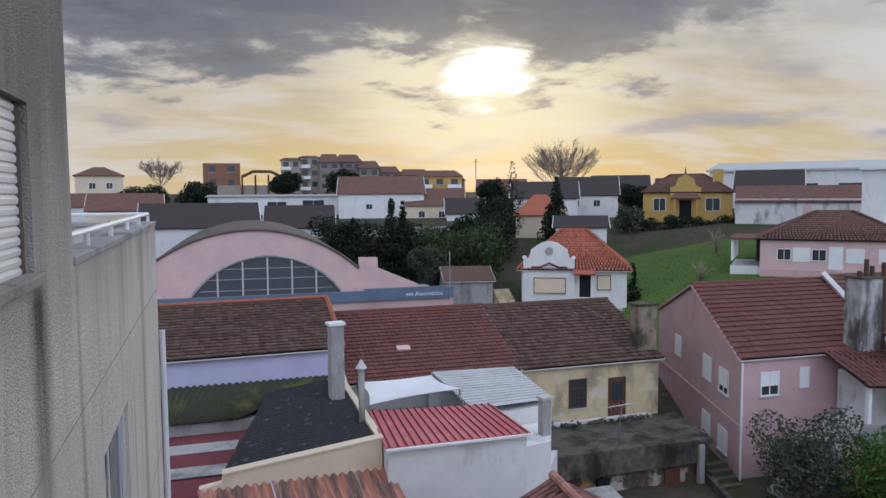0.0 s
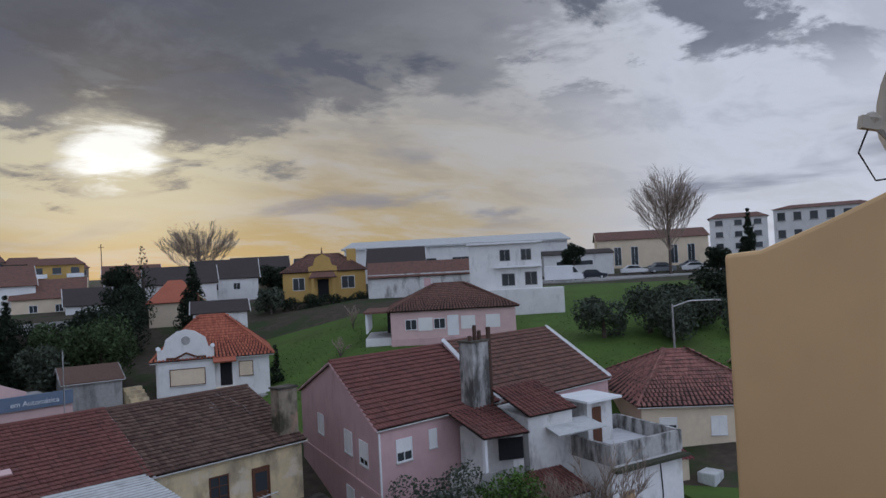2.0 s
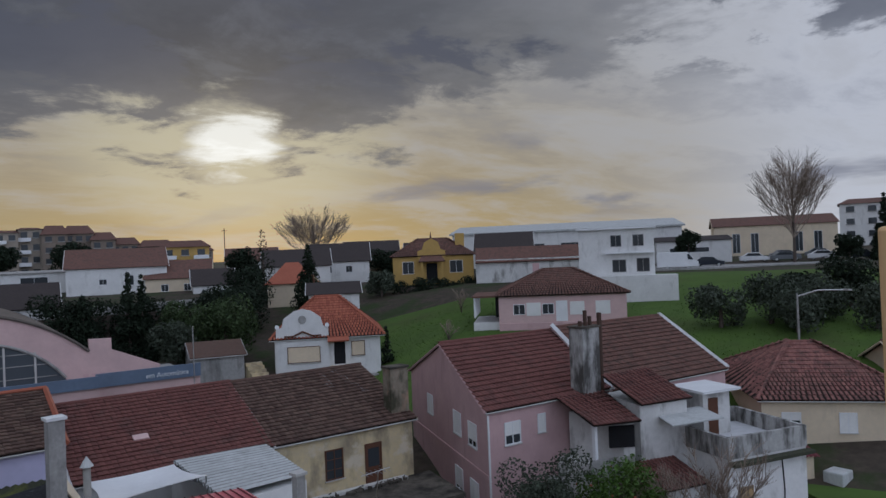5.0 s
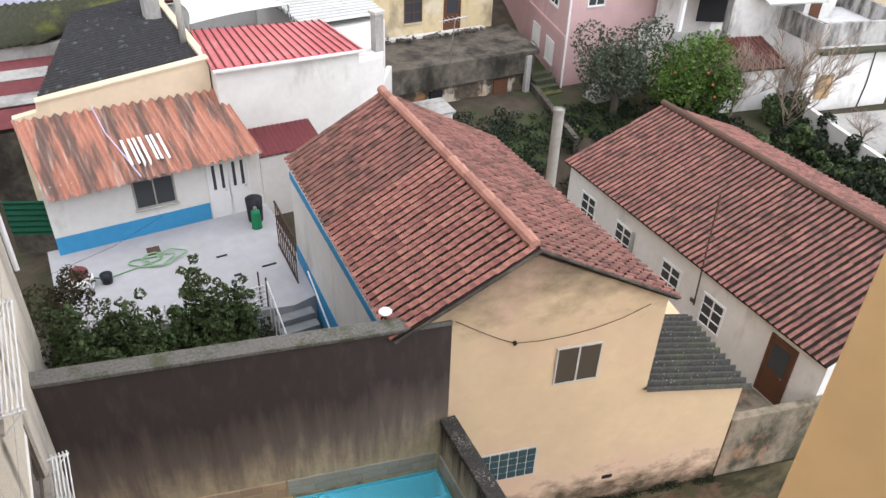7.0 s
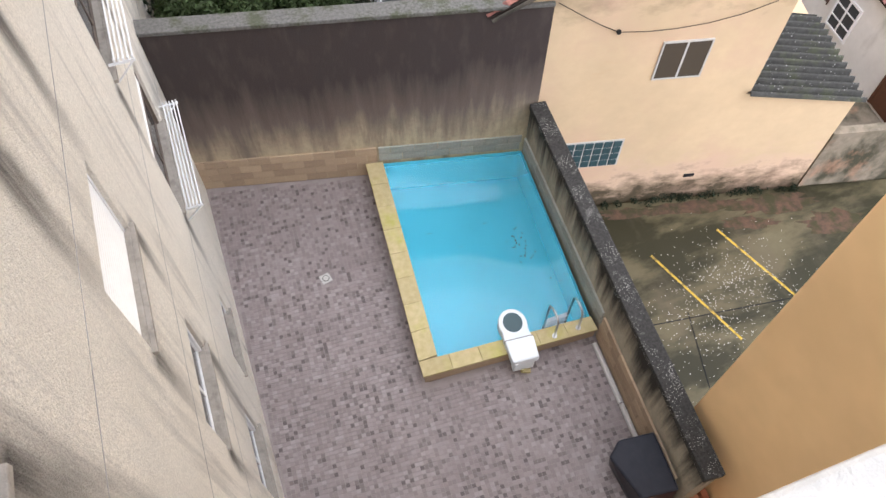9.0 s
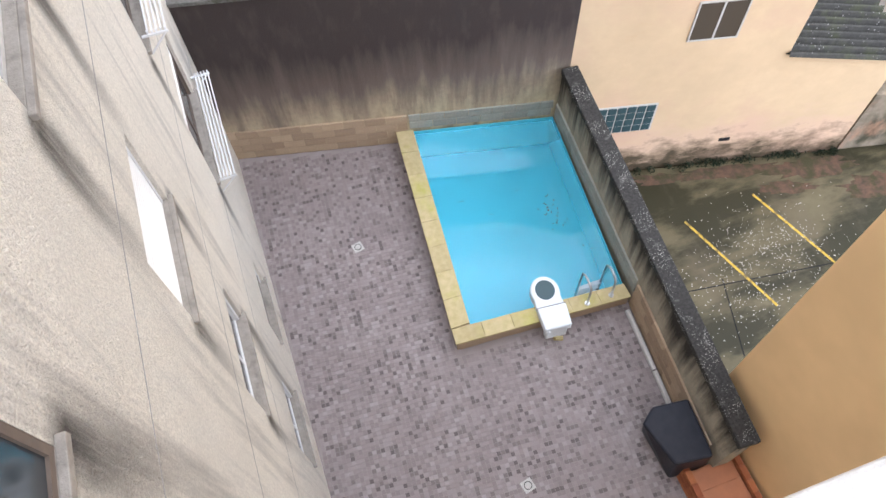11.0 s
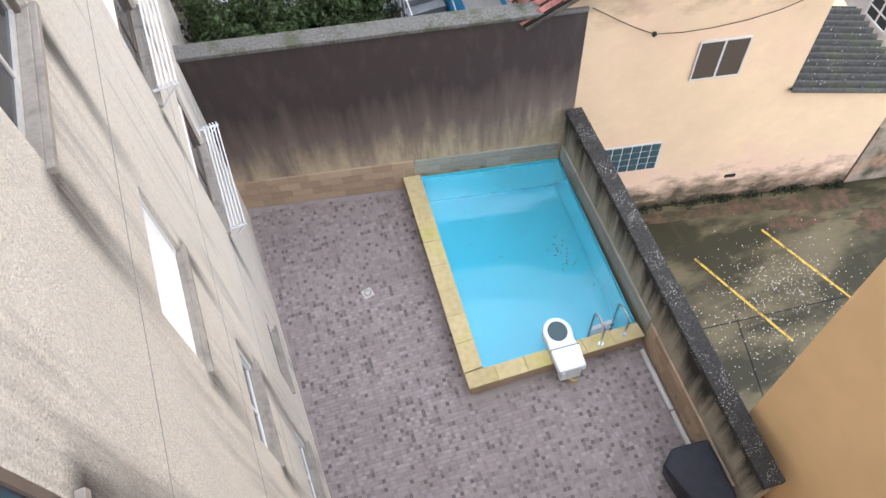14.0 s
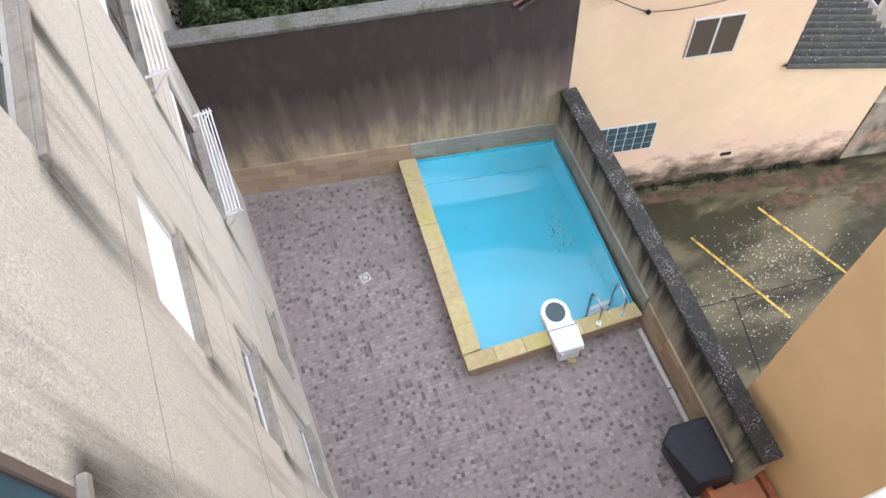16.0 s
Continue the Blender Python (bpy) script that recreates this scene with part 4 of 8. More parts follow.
for k in range(4):
    part("post", Shape().tube([(RX - 1.2 - 1.3 * k, FEND - 0.1, 12.30), (RX - 1.2 - 1.3 * k, FEND - 0.1, 12.43)], 0.025, 8), M_WHITEPAINT, rail)
grooves = Shape()
for z in (11.14, 8.44, 5.66, 3.49):
    grooves.box(FX - 0.01, FX + 0.002, -5, FEND - 0.05, z, z + 0.013)
fixed("trim_joint", grooves, M_GREYCONC, "shallow joints across the render")
M_SURROUND = material("weathered_brown_stone", (0.30, 0.265, 0.23), (0.20, 0.175, 0.15), 14, 0.9, 0.4, 60, stain=(0.07, 0.06, 0.05), stain_amount=0.6, stain_scale=(6, 6, 6))
M_BROWNALU = material("brown_anodised_frame", (0.16, 0.125, 0.10), (0.12, 0.095, 0.08), 9, 0.5, 0.05, 60)
M_SILLSTONE = material("grimy_limestone_sill", (0.36, 0.325, 0.285), (0.27, 0.245, 0.215), 16, 0.9, 0.4, 60, stain=(0.16, 0.145, 0.13), stain_amount=0.6, stain_scale=(5, 5, 5), stain_low=0.5, stain_high=0.66)


def facade_window(hole, shutter=0.0, bars=1, label="", frame_mat=None, set_back=0.115):
    """A window set back in its opening, with guides, a stone sill and, where lowered, a slatted shutter."""
    y0, y1, z0, z1 = hole
    w = thing("window_facade", label, "window", kind="structure")
    fm = frame_mat or M_WHITEPAINT
    inner = F_AX @ pose(0, set_back, 0)
    pane = window(w, inner, y0 + 0.004, z0 + 0.004, y1 - y0 - 0.008, z1 - z0 - 0.008, 0, fm, bars, False, deep=0.03, t=0.05)
    for x in (y0 + 0.002, y1 - 0.047) if set_back > 0.1 else ():
        part("shutter_guide", Shape().box(x, x + 0.045, 0.045, 0.08, z0 + 0.002, z1 - 0.002, F_AX), M_BROWNALU if frame_mat else M_WHITEPAINT, pane)
    if shutter:
        sh, n = Shape(), max(3, int((z1 - z0) * shutter / 0.055))
        rows_z = []
        for k in range(n):
            a = z1 - (z1 - z0) * shutter * k / n
            b = z1 - (z1 - z0) * shutter * (k + 1) / n
            rows_z += [(0.068, a), (0.052, a - (a - b) * 0.4), (0.055, b + 0.008)]
        rows_z.append((0.07, z1 - (z1 - z0) * shutter + 0.003))
        sh.add([(xx, yy, zz) for yy, zz in rows_z for xx in (y0 + 0.048, y1 - 0.048)], [(2 * k, 2 * k + 1, 2 * k + 3, 2 * k + 2) for k in range(len(rows_z) - 1)], F_AX)
        part("shutter", sh, M_SHUTTER, pane, "white slatted roller shutter")
        if shutter < 1:
            zb = z1 - (z1 - z0) * shutter
            part("shutter_rail", Shape().box(y0 + 0.048, y1 - 0.048, 0.045, 0.075, zb - 0.04, zb, F_AX), M_BROWNALU, pane)
    part("sill", Shape().box(y0 - 0.05, y1 + 0.05, -0.05, -0.001, z0 - 0.05, z0 + 0.006, F_AX).box(y0 + 0.003, y1 - 0.003, -0.001, 0.085, z0 - 0.02, z0 + 0.012, F_AX), M_SILLSTONE, pane, "grimy stone sill", bevel=0.006)
    return w


facade_window(OPENINGS[0], 1.0, 0, "window with its white roller shutter closed", M_BROWNALU)
facade_window(OPENINGS[1], 0.0, 1, "dark aluminium-framed window with a broad stone sill", M_STONE)
facade_window(OPENINGS[2], 0.0, 1, "dark window in a brown frame with a stone sill", M_BROWNALU, 0.03)
facade_window(OPENINGS[3], 0.0, 1, "white-framed window in the rendered wall")
facade_window(OPENINGS[4], 1.0, 0, "small window with a closed white shutter")
facade_window(OPENINGS[5], 0.0, 1, "narrow white-framed window in the rendered wall")
facade_window(OPENINGS[6], 0.42, 1, "half-shuttered window behind a drying rack", M_BROWNALU)
facade_window(OPENINGS[7], 0.35, 1, "half-shuttered window behind a drying rack", M_BROWNALU)
facade_window(OPENINGS[8], 0.0, 1, "narrow white-framed window in the rendered wall")
facade_window(OPENINGS[9], 0.6, 1, "half-shuttered window low in the rendered wall")


def drying_rack(y0, y1, z):
    r = thing("drying_rack", "white metal clothes-drying rack fixed under a window", "drying rack", "drying racks")
    for k in range(5):
        x = FX + 0.08 + 0.052 * k
        part("line", Shape().tube([(x, y0, z), (x, y1, z)], 0.011, 6), M_WHITEPAINT, r)
    for y in (y0 + 0.02, y1 - 0.02):
        part("arm", Shape().box(FX + 0.005, FX + 0.31, y - 0.014, y + 0.014, z - 0.035, z - 0.01), M_WHITEPAINT, r)
        part("bracket", Shape().tube([(FX + 0.02, y, z - 0.3), (FX + 0.28, y, z - 0.03)], 0.012, 6), M_WHITEPAINT, r)
        for k in range(5):
            part("end_hook", Shape().tube([(FX + 0.08 + 0.052 * k, y, z), (FX + 0.08 + 0.052 * k, y, z + 0.05)], 0.012, 6), M_WHITEPAINT, r)


drying_rack(7.52, 9.78, 6.59)
drying_rack(7.46, 9.66, 3.73)
drying_rack(7.56, 9.26, 8.95)
pipe = thing("drainpipe", "white drainpipe on the end of the rendered wall", "pipe")
part("pipe", Shape().tube([(FX + 0.06, FEND - 0.02, 10.4), (FX + 0.06, FEND - 0.02, 4.5)], 0.05, 8), M_WHITEPAINT, pipe)

# own balcony: a parapet below the camera, the ochre side wall, a dish
fixed("wall_balcony", Shape().box(0.3, 5.28, 0.1, 0.41, 10.4, 11.45), M_RENDER, "rendered balcony parapet")
fixed("trim_balcony", Shape().box(0.3, 5.28, 0.06, 0.475, 11.452, 11.52), M_STONE, "rough pale stone balcony coping", bevel=0.012)
OUT = [(-3.0, 0.3), (2.84, 0.3), (2.84, 12.84), (2.58, 12.86), (2.14, 13.03), (1.75, 13.2), (0.9, 13.75), (-0.2, 14.4), (-3.0, 14.4)]
side = Shape().extrude([(p[0], p[1]) for p in OUT], -0.6, axes((5.3, -0.2), (5.3, 1)))
fixed("wall_side", side, M_ORANGE, "smooth ochre-painted side wall of the building", bevel=0.03)
fixed("wall_behind", Shape().box(-7, 5.2, -6.3, -6.0, -2.3, 10.4), M_RENDER, "rendered wall behind the balcony")
fixed("floor_balcony", Shape().box(FX, 5.28, -0.9, 0.1, 10.2, 10.4), M_GREYCONC, "concrete balcony floor")
dish = thing("satellite_dish", "beige satellite dish on the ochre wall", "satellite dish")
DM = look((5.51, 1.37, 13.78), (3.22, 3.73, 14.40)) @ pose(0, 0, 0)
bowl = Shape()
for i in range(7):
    for j in range(20):
        r, a = 0.42 * i / 6, 2 * math.pi * j / 20
        bowl.v.append((r * math.cos(a), r * math.sin(a), -0.45 * r * r))
for i in range(6):
    for j in range(20):
        bowl.f.append((i * 20 + j, (i + 1) * 20 + j, (i + 1) * 20 + (j + 1) % 20, i * 20 + (j + 1) % 20))
bowl.v = [tuple(DM @ Vector((v[0], v[1], v[2]))) for v in bowl.v]
bo = part("bowl", bowl, M_DISH, dish, smooth=True)
sd = bo.modifiers.new("thick", "SOLIDIFY")
sd.thickness = 0.012
part("arm", Shape().tube([(0, -0.42, -0.08), (0, -0.26, -0.3)], 0.016, 6, DM), M_STEEL, dish)
part("receiver", Shape().box(-0.03, 0.03, -0.28, -0.2, -0.4, -0.28, DM).ball((0, -0.21, -0.33), 0.045, None, 8, DM), M_DISH, dish)
part("mast", Shape().tube([(5.64, 1.32, 12.7), (5.64, 1.32, 13.76), tuple(DM @ Vector((0, 0, 0.05)))], 0.025, 8), M_STEEL, dish)
part("cable", Shape().tube([tuple(DM @ Vector((0, -0.21, -0.33))), tuple(DM @ Vector((0.05, -0.42, -0.36))), tuple(DM @ Vector((0.2, -0.55, -0.15))), (5.64, 1.32, 13.3)], 0.006, 5), M_CABLE, dish)

# ---- pool terrace ----
WA, WB = Vector((-1.2, 10.78, 0)), Vector((5.49, 9.14, 0))
W_AX = axes(WA, WB)                      # along the far wall, local y away from the pool
P_TL, P_BL, P_BR, P_TR = Vector((2.07, 9.93, 0)), Vector((1.60, 5.04, 0)), Vector((4.92, 4.80, 0)), Vector((5.33, 9.16, 0))
fixed("floor", Shape().prism([(-1.42, 10.85), (-1.42, -6), (5.2, -6), (4.75, 1.6), (4.95, 4.88), (1.68, 5.04), (2.22, 9.95)], -2.2, -0.008), M_GROUT, "terrace slab under mosaic tiles")
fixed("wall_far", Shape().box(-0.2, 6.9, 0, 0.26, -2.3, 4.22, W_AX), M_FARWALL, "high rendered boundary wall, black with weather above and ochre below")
fixed("trim_far", Shape().box(-0.2, 6.9, -0.05, 0.31, 4.222, 4.30, W_AX), M_CAPFAR, "mossy concrete wall coping", bevel=0.012)
R_AX = axes((5.33, 9.1), (4.75, 1.55))  # along the right wall towards the viewer, local y to the car park side
RL = 7.57
fixed("wall_right", Shape().box(0, RL, 0.0, 0.27, -2.3, 1.72, R_AX), M_POOLWALL, "rendered pool wall streaked black under its coping")
fixed("trim_right", Shape().box(-0.02, RL + 0.03, -0.03, 0.31, 1.722, 1.86, R_AX), M_CAP, "weathered concrete coping spotted with white lichen", bevel=0.02)


def block_band(m, x0, x1, z0, courses, bw, bh, mat, parent, y=-0.04):
    """Blocks in running bond on a wall, one object each."""
    me = {}
    for j in range(courses):
        x = x0 - (bw / 2 if j % 2 else 0)
        while x < x1 - 0.02:
            a, b = max(x, x0), min(x + bw, x1)
            if b - a > 0.05:
                w = round(b - a - 0.012, 3)
                if w not in me:
                    me[w] = mesh_of("block", Shape().box(0, w, 0, 0.05, 0, bh - 0.012), mat)
                ob = new("block", me[w])
                ob.matrix_local = m @ pose(a, y, z0 + j * bh)
                ob.parent = parent
            x += bw


fw = bpy.data.objects["wall_far"]
rw = bpy.data.objects["wall_right"]
block_band(W_AX, -0.12, 3.62, 0.02, 4, 0.44, 0.215, M_BLOCK, fw)
block_band(W_AX, 3.65, 6.68, 0.46, 2, 0.5, 0.21, M_BLOCKGREY, fw)
block_band(R_AX, 0.02, 4.3, 0.46, 2, 0.5, 0.21, M_BLOCKGREY, rw)
block_band(R_AX, 4.32, 7.3, 0.02, 4, 0.5, 0.2, M_BLOCK, rw)

pool = thing("swimming_pool", "raised rectangular pool with a blue liner and mossy ochre coping", "pool")


I_TL, I_BL, I_BR, I_TR = Vector((2.40, 9.86, 0)), Vector((1.95, 5.31, 0)), Vector((4.91, 5.06, 0)), Vector((5.31, 9.17, 0))


def ring_wall(s, outer, inner, z0, z1):
    n = len(outer)
    for i in range(n):
        a, b, c, d = outer[i], outer[(i + 1) % n], inner[(i + 1) % n], inner[i]
        s.prism([(a.x, a.y), (b.x, b.y), (c.x, c.y), (d.x, d.y)], z0, z1)


sh = Shape()
sh.prism([(P_TL.x + 0.02, P_TL.y), (P_BL.x + 0.02, P_BL.y + 0.02), (I_BL.x, I_BL.y), (I_TL.x, I_TL.y)], -0.6, 0.36)
sh.prism([(P_BL.x + 0.02, P_BL.y + 0.02), (P_BR.x, P_BR.y + 0.02), (I_BR.x, I_BR.y), (I_BL.x, I_BL.y)], -0.6, 0.36)
part("side", sh, M_BLOCK, pool, "rendered pool side")
liner = Shape()
for a, b in ((I_TL, I_BL), (I_BL, I_BR), (I_BR, I_TR), (I_TR, I_TL)):
    w = (b - a).normalized() * 0.0
    nrm = Vector((-(b - a).y, (b - a).x, 0)).normalized() * 0.012
    liner.prism([(a.x, a.y), (b.x, b.y), (b.x + nrm.x, b.y + nrm.y), (a.x + nrm.x, a.y + nrm.y)], -1.0, 0.345)
liner.prism([(I_TL.x, I_TL.y), (I_BL.x, I_BL.y), (I_BR.x, I_BR.y), (I_TR.x, I_TR.y)], -1.05, -1.0)
part("liner", liner, M_POOL, pool, "turquoise liner")
part("water", Shape().prism([(I_TL.x + 0.02, I_TL.y - 0.02), (I_BL.x + 0.02, I_BL.y + 0.02), (I_BR.x - 0.02, I_BR.y + 0.02), (I_TR.x - 0.02, I_TR.y - 0.02)], -0.98, 0.27), M_WATER, pool, "still clear water").visible_shadow = False
rnd = random.Random(4)


def coping_run(a, b, c, d, n):
    """Stones from a-d to b-c, between the outer line a-b and the inner line d-c."""
    for k in range(n):
        q = [a.lerp(b, (k + 0.006) / n), a.lerp(b, (k + 0.994) / n), d.lerp(c, (k + 0.994) / n), d.lerp(c, (k + 0.006) / n)]
        zz = 0.42 + rnd.uniform(-0.004, 0.004)
        part("coping_stone", Shape().prism([(p.x, p.y) for p in q], 0.362, zz), M_COPING, pool)


OL = P_TL.lerp(P_BL, (P_TL.y - I_BL.y) / (P_TL.y - P_BL.y)) + Vector((-0.03, 0, 0))
coping_run(P_TL + Vector((-0.03, 0, 0)), OL + Vector((0, 0.012, 0)), I_BL + Vector((0.0, 0.012, 0)), I_TL, 8)
coping_run(P_BL + Vector((-0.03, -0.03, 0)), P_BR + Vector((0, -0.03, 0)), I_BR, OL, 6)

deb = Shape()
dr = random.Random(61)
for _ in range(26):
    x, y = dr.gauss(4.35, 0.12), dr.gauss(7.0, 0.3)
    deb.box(-0.02, 0.02, -0.008, 0.008, 0, 0.003, pose(x, y, 0.272, 0, 0, dr.uniform(0, 180)))
for x, y in ((3.9, 7.75), (4.75, 6.0), (2.75, 7.9), (3.2, 7.4), (4.9, 6.1)):
    deb.box(-0.06, 0.06, -0.004, 0.004, 0, 0.003, pose(x, y, 0.272, 0, 0, dr.uniform(-20, 20)))
tagged(part("floating_debris", deb, M_WOOD), "dead leaves and twigs floating on the pool", "debris", "", "stuff")
ladder = thing("pool_ladder", "polished steel pool ladder over the coping", "ladder")
for x, lb in ((4.10, "rail"), (4.58, "rail")):
    arc = [(x, 4.92, 0.42), (x, 4.93, 0.78)] + [(x + 0.02, 5.13 - 0.2 * math.cos(a), 0.80 + 0.2 * math.sin(a)) for a in (0.5, 1.0, 1.57, 2.1, 2.6)] + [(x + 0.03, 5.33, 0.6), (x + 0.03, 5.34, -0.6)]
    part("rail", Shape().tube(arc, 0.022, 10), M_STEEL, ladder, smooth=True)
    part("foot_plate", Shape().tube([(x, 4.92, 0.42), (x, 4.92, 0.44)], 0.05, 12), M_STEEL, ladder)
for z in (0.12, -0.15, -0.42):
    part("tread", Shape().box(4.13, 4.61, 5.3, 5.38, z, z + 0.03), M_PLASTIC, ladder, "white ladder tread")

skim = thing("pool_skimmer", "white plastic hang-on pool filter unit on the coping", "pool filter")
SK = pose(3.42, 5.04, 0, 0, 0, -6)
part("box", Shape().prism([(-0.27, 0.0), (-0.25, -0.44), (0.25, -0.44), (0.27, 0.0)], 0.43, 0.62, SK).box(-0.2, 0.2, -0.42, -0.27, 0.1, 0.43, SK), M_PLASTIC, skim, bevel=0.03)
ringv = [(0.245 * math.cos(a), 0.36 + 0.27 * math.sin(a)) for a in [math.pi * 2 * k / 24 for k in range(24)]]
hood = [(0.27 * math.cos(a), 0.34 + 0.31 * math.sin(a)) for a in [math.radians(-25 + 230 * k / 20) for k in range(21)]] + [(-0.27, 0.01), (0.27, 0.01)]
part("collar", Shape().prism(hood, 0.3, 0.53, SK), M_PLASTIC, skim, bevel=0.03)
part("lid_seam", Shape().box(-0.27, 0.27, 0.0, 0.008, 0.5, 0.612, SK), M_GREYCONC, skim)
part("basket_mouth", Shape().prism([(x * 0.74, 0.36 + (y - 0.36) * 0.74) for x, y in ringv], 0.5, 0.536, SK), M_BLUEGLASS, skim, "dark water in the round mouth")
for x in (-0.19, 0.19):
    for y in (-0.48, -0.06):
        part("screw", Shape().tube([(x, y, 0.6), (x, y, 0.615)], 0.014, 8, SK), M_STEEL, skim)
part("hose_elbow", Shape().tube([(0, -0.4, 0.15), (0, -0.4, 0.02), (0.14, -0.44, 0.02)], 0.05, 8, SK), M_COPING, skim)

for x, y, lb in ((0.51, 7.78, "square white floor drain with a round grille"), (1.88, 2.38, "square white floor drain with a round grille")):
    d = thing("floor_drain", lb, "drain", "floor drains")
    DMX = pose(x, y, 0, 0, 0, 12)
    part("plate", Shape().box(-0.1, 0.1, -0.1, 0.1, -0.005, 0.012, DMX), M_STONE, d)
    part("grille", Shape().tube([(0, 0, 0.011), (0, 0, 0.015)], 0.07, 20, DMX), M_DARK, d, "dark ring")
    part("lid", Shape().tube([(0, 0, 0.014), (0, 0, 0.018)], 0.058, 20, DMX), M_STONE, d)
fl = thing("floor_pipe", "grey cable duct along the foot of the wall", "pipe")
for a, b in (((4.86, 4.66, 0.05), (4.78, 3.45, 0.05)), ((4.78, 3.42, 0.05), (4.73, 2.75, 0.05))):
    part("duct", Shape().tube([a, b], 0.05, 8), M_STONE, fl)
cov = thing("covered_barbecue", "box-shaped thing under a black tarpaulin on the terrace", "covered box")
cs = Shape()
foot = ((4.08, 2.56), (4.22, 2.66), (4.74, 2.6), (4.68, 1.6), (4.12, 1.68))
head = ((3.86, 2.5, 0.9), (4.12, 2.69, 0.95), (4.72, 2.6, 1.0), (4.64, 1.64, 1.0), (4.03, 1.73, 0.93))
cs.v = [(x, y, 0) for x, y in foot] + list(head)
cs.f = [(4, 3, 2, 1, 0), (5, 6, 7, 8, 9)] + [(k, (k + 1) % 5, 5 + (k + 1) % 5, 5 + k) for k in range(5)]
part("cover", cs, M_BLACK, cov, bevel=0.04)

bbq = thing("brick_barbecue", "orange brick barbecue with terracotta slabs at the wall", "barbecue")
me_b = mesh_of("brick", Shape().box(-0.05, 0.05, -0.105, 0.105, 0, 0.055), M_BRICK)
for j in range(8):
    for k in range(7):
        for xx in (4.32, 5.18):
            ob = new("brick", me_b)
            ob.matrix_local = pose(xx, 0.3 + 0.222 * k + (0.11 if j % 2 else 0), 0.062 * j, 0, 0, rnd.uniform(-2, 2))
            ob.parent = bbq
part("core", Shape().box(4.38, 5.12, 0.25, 1.62, 0, 0.36), M_TERRACOTTA, bbq)
for k in range(4):
    part("slab", Shape().box(4.40, 5.10, 0.28 + 0.33 * k, 0.6 + 0.33 * k, 0.362, 0.4), M_TERRACOTTA, bbq)

M_MUD = material("red_soil", (0.13, 0.075, 0.05), (0.06, 0.045, 0.033), 7, 0.7, 0.5, 30, stain=(0.04, 0.045, 0.02), stain_amount=0.8, stain_scale=(2.5, 2.5, 1), stain_low=0.45, stain_high=0.6)
# ---- car park ----
PZ = -2.0
fixed("pavement", Shape().prism([(5.3, 9.2), (5.0, 1.4), (4.6, -6), (40, -6), (40, 5), (15.5, 6.6), (12.0, 7.5), (5.6, 9.05)], -2.6, PZ), M_PARK, "wet mossy concrete car park")
for k, (a, b) in enumerate((((7.9, 6.9), (8.73, 4.31)), ((9.75, 7.0), (10.65, 4.3)))):
    m = axes(a, b, PZ)
    L = math.dist(a, b)
    lm = thing("parking_line", "worn yellow parking bay line on the concrete", "road marking", "parking lines", kind="structure")
    part("stripe", Shape().box(0, L, -0.028, 0.028, 0.001, 0.006, m), M_LINE, lm)
jn = Shape()
for a, b in (((7.95, 5.3), (7.3, 3.0)), ((7.0, 5.3), (12, 4.55))):
    m = axes(a, b, PZ)
    jn.box(0, math.dist(a, b), -0.012, 0.012, 0.0, 0.004, m)
fixed("trim_pavement", jn, M_DARK, "dark joints in the concrete")
pet = Shape()
for _ in range(900):
    cx, cy = rnd.choice(((9.0, 6.0), (8.9, 5.2), (9.6, 5.6), (8.6, 4.6), (10.2, 5.2), (7.6, 5.0)))
    x, y = rnd.gauss(cx, 0.75), rnd.gauss(cy, 0.65)
    if x < 6.2 or y > 8:
        continue
    a, r = rnd.uniform(0, 6.28), rnd.uniform(0.006, 0.013)
    k = len(pet.v)
    pet.v += [(x + r * math.cos(a + q), y + r * math.sin(a + q), PZ + 0.007 + rnd.uniform(0, 0.01)) for q in (0, 1.6, 3.1, 4.7)]
    pet.f.append((k, k + 1, k + 2, k + 3))
tagged(part("fallen_petals", pet, M_PETAL), "white petals scattered over wet concrete", "petals", "", "stuff")

M_BROWNGLASS = glassy("dusty_glass", (0.075, 0.06, 0.045), 0.25)
mud = Shape()
mr2 = random.Random(77)
for cx, cy, rx, ry in ((9.6, 7.75, 1.5, 0.22), (11.4, 7.2, 1.2, 0.3), (8.0, 8.15, 0.9, 0.16), (12.6, 6.2, 0.9, 0.4), (10.6, 6.9, 0.7, 0.2)):
    k = len(mud.v)
    mud.v.append((cx, cy, PZ + 0.009))
    for s_ in range(28):
        an_ = 2 * math.pi * s_ / 28
        q = 0.65 + 0.5 * mr2.random()
        mud.v.append((cx + rx * q * math.cos(an_), cy - 0.245 * rx * q * math.cos(an_) + ry * q * math.sin(an_), PZ + 0.004))
    mud.f += [(k, k + 1 + s_, k + 1 + (s_ + 1) % 28) for s_ in range(28)]
tagged(part("washed_soil", mud, M_MUD), "reddish soil washed along the wall foot", "soil", "", "stuff")

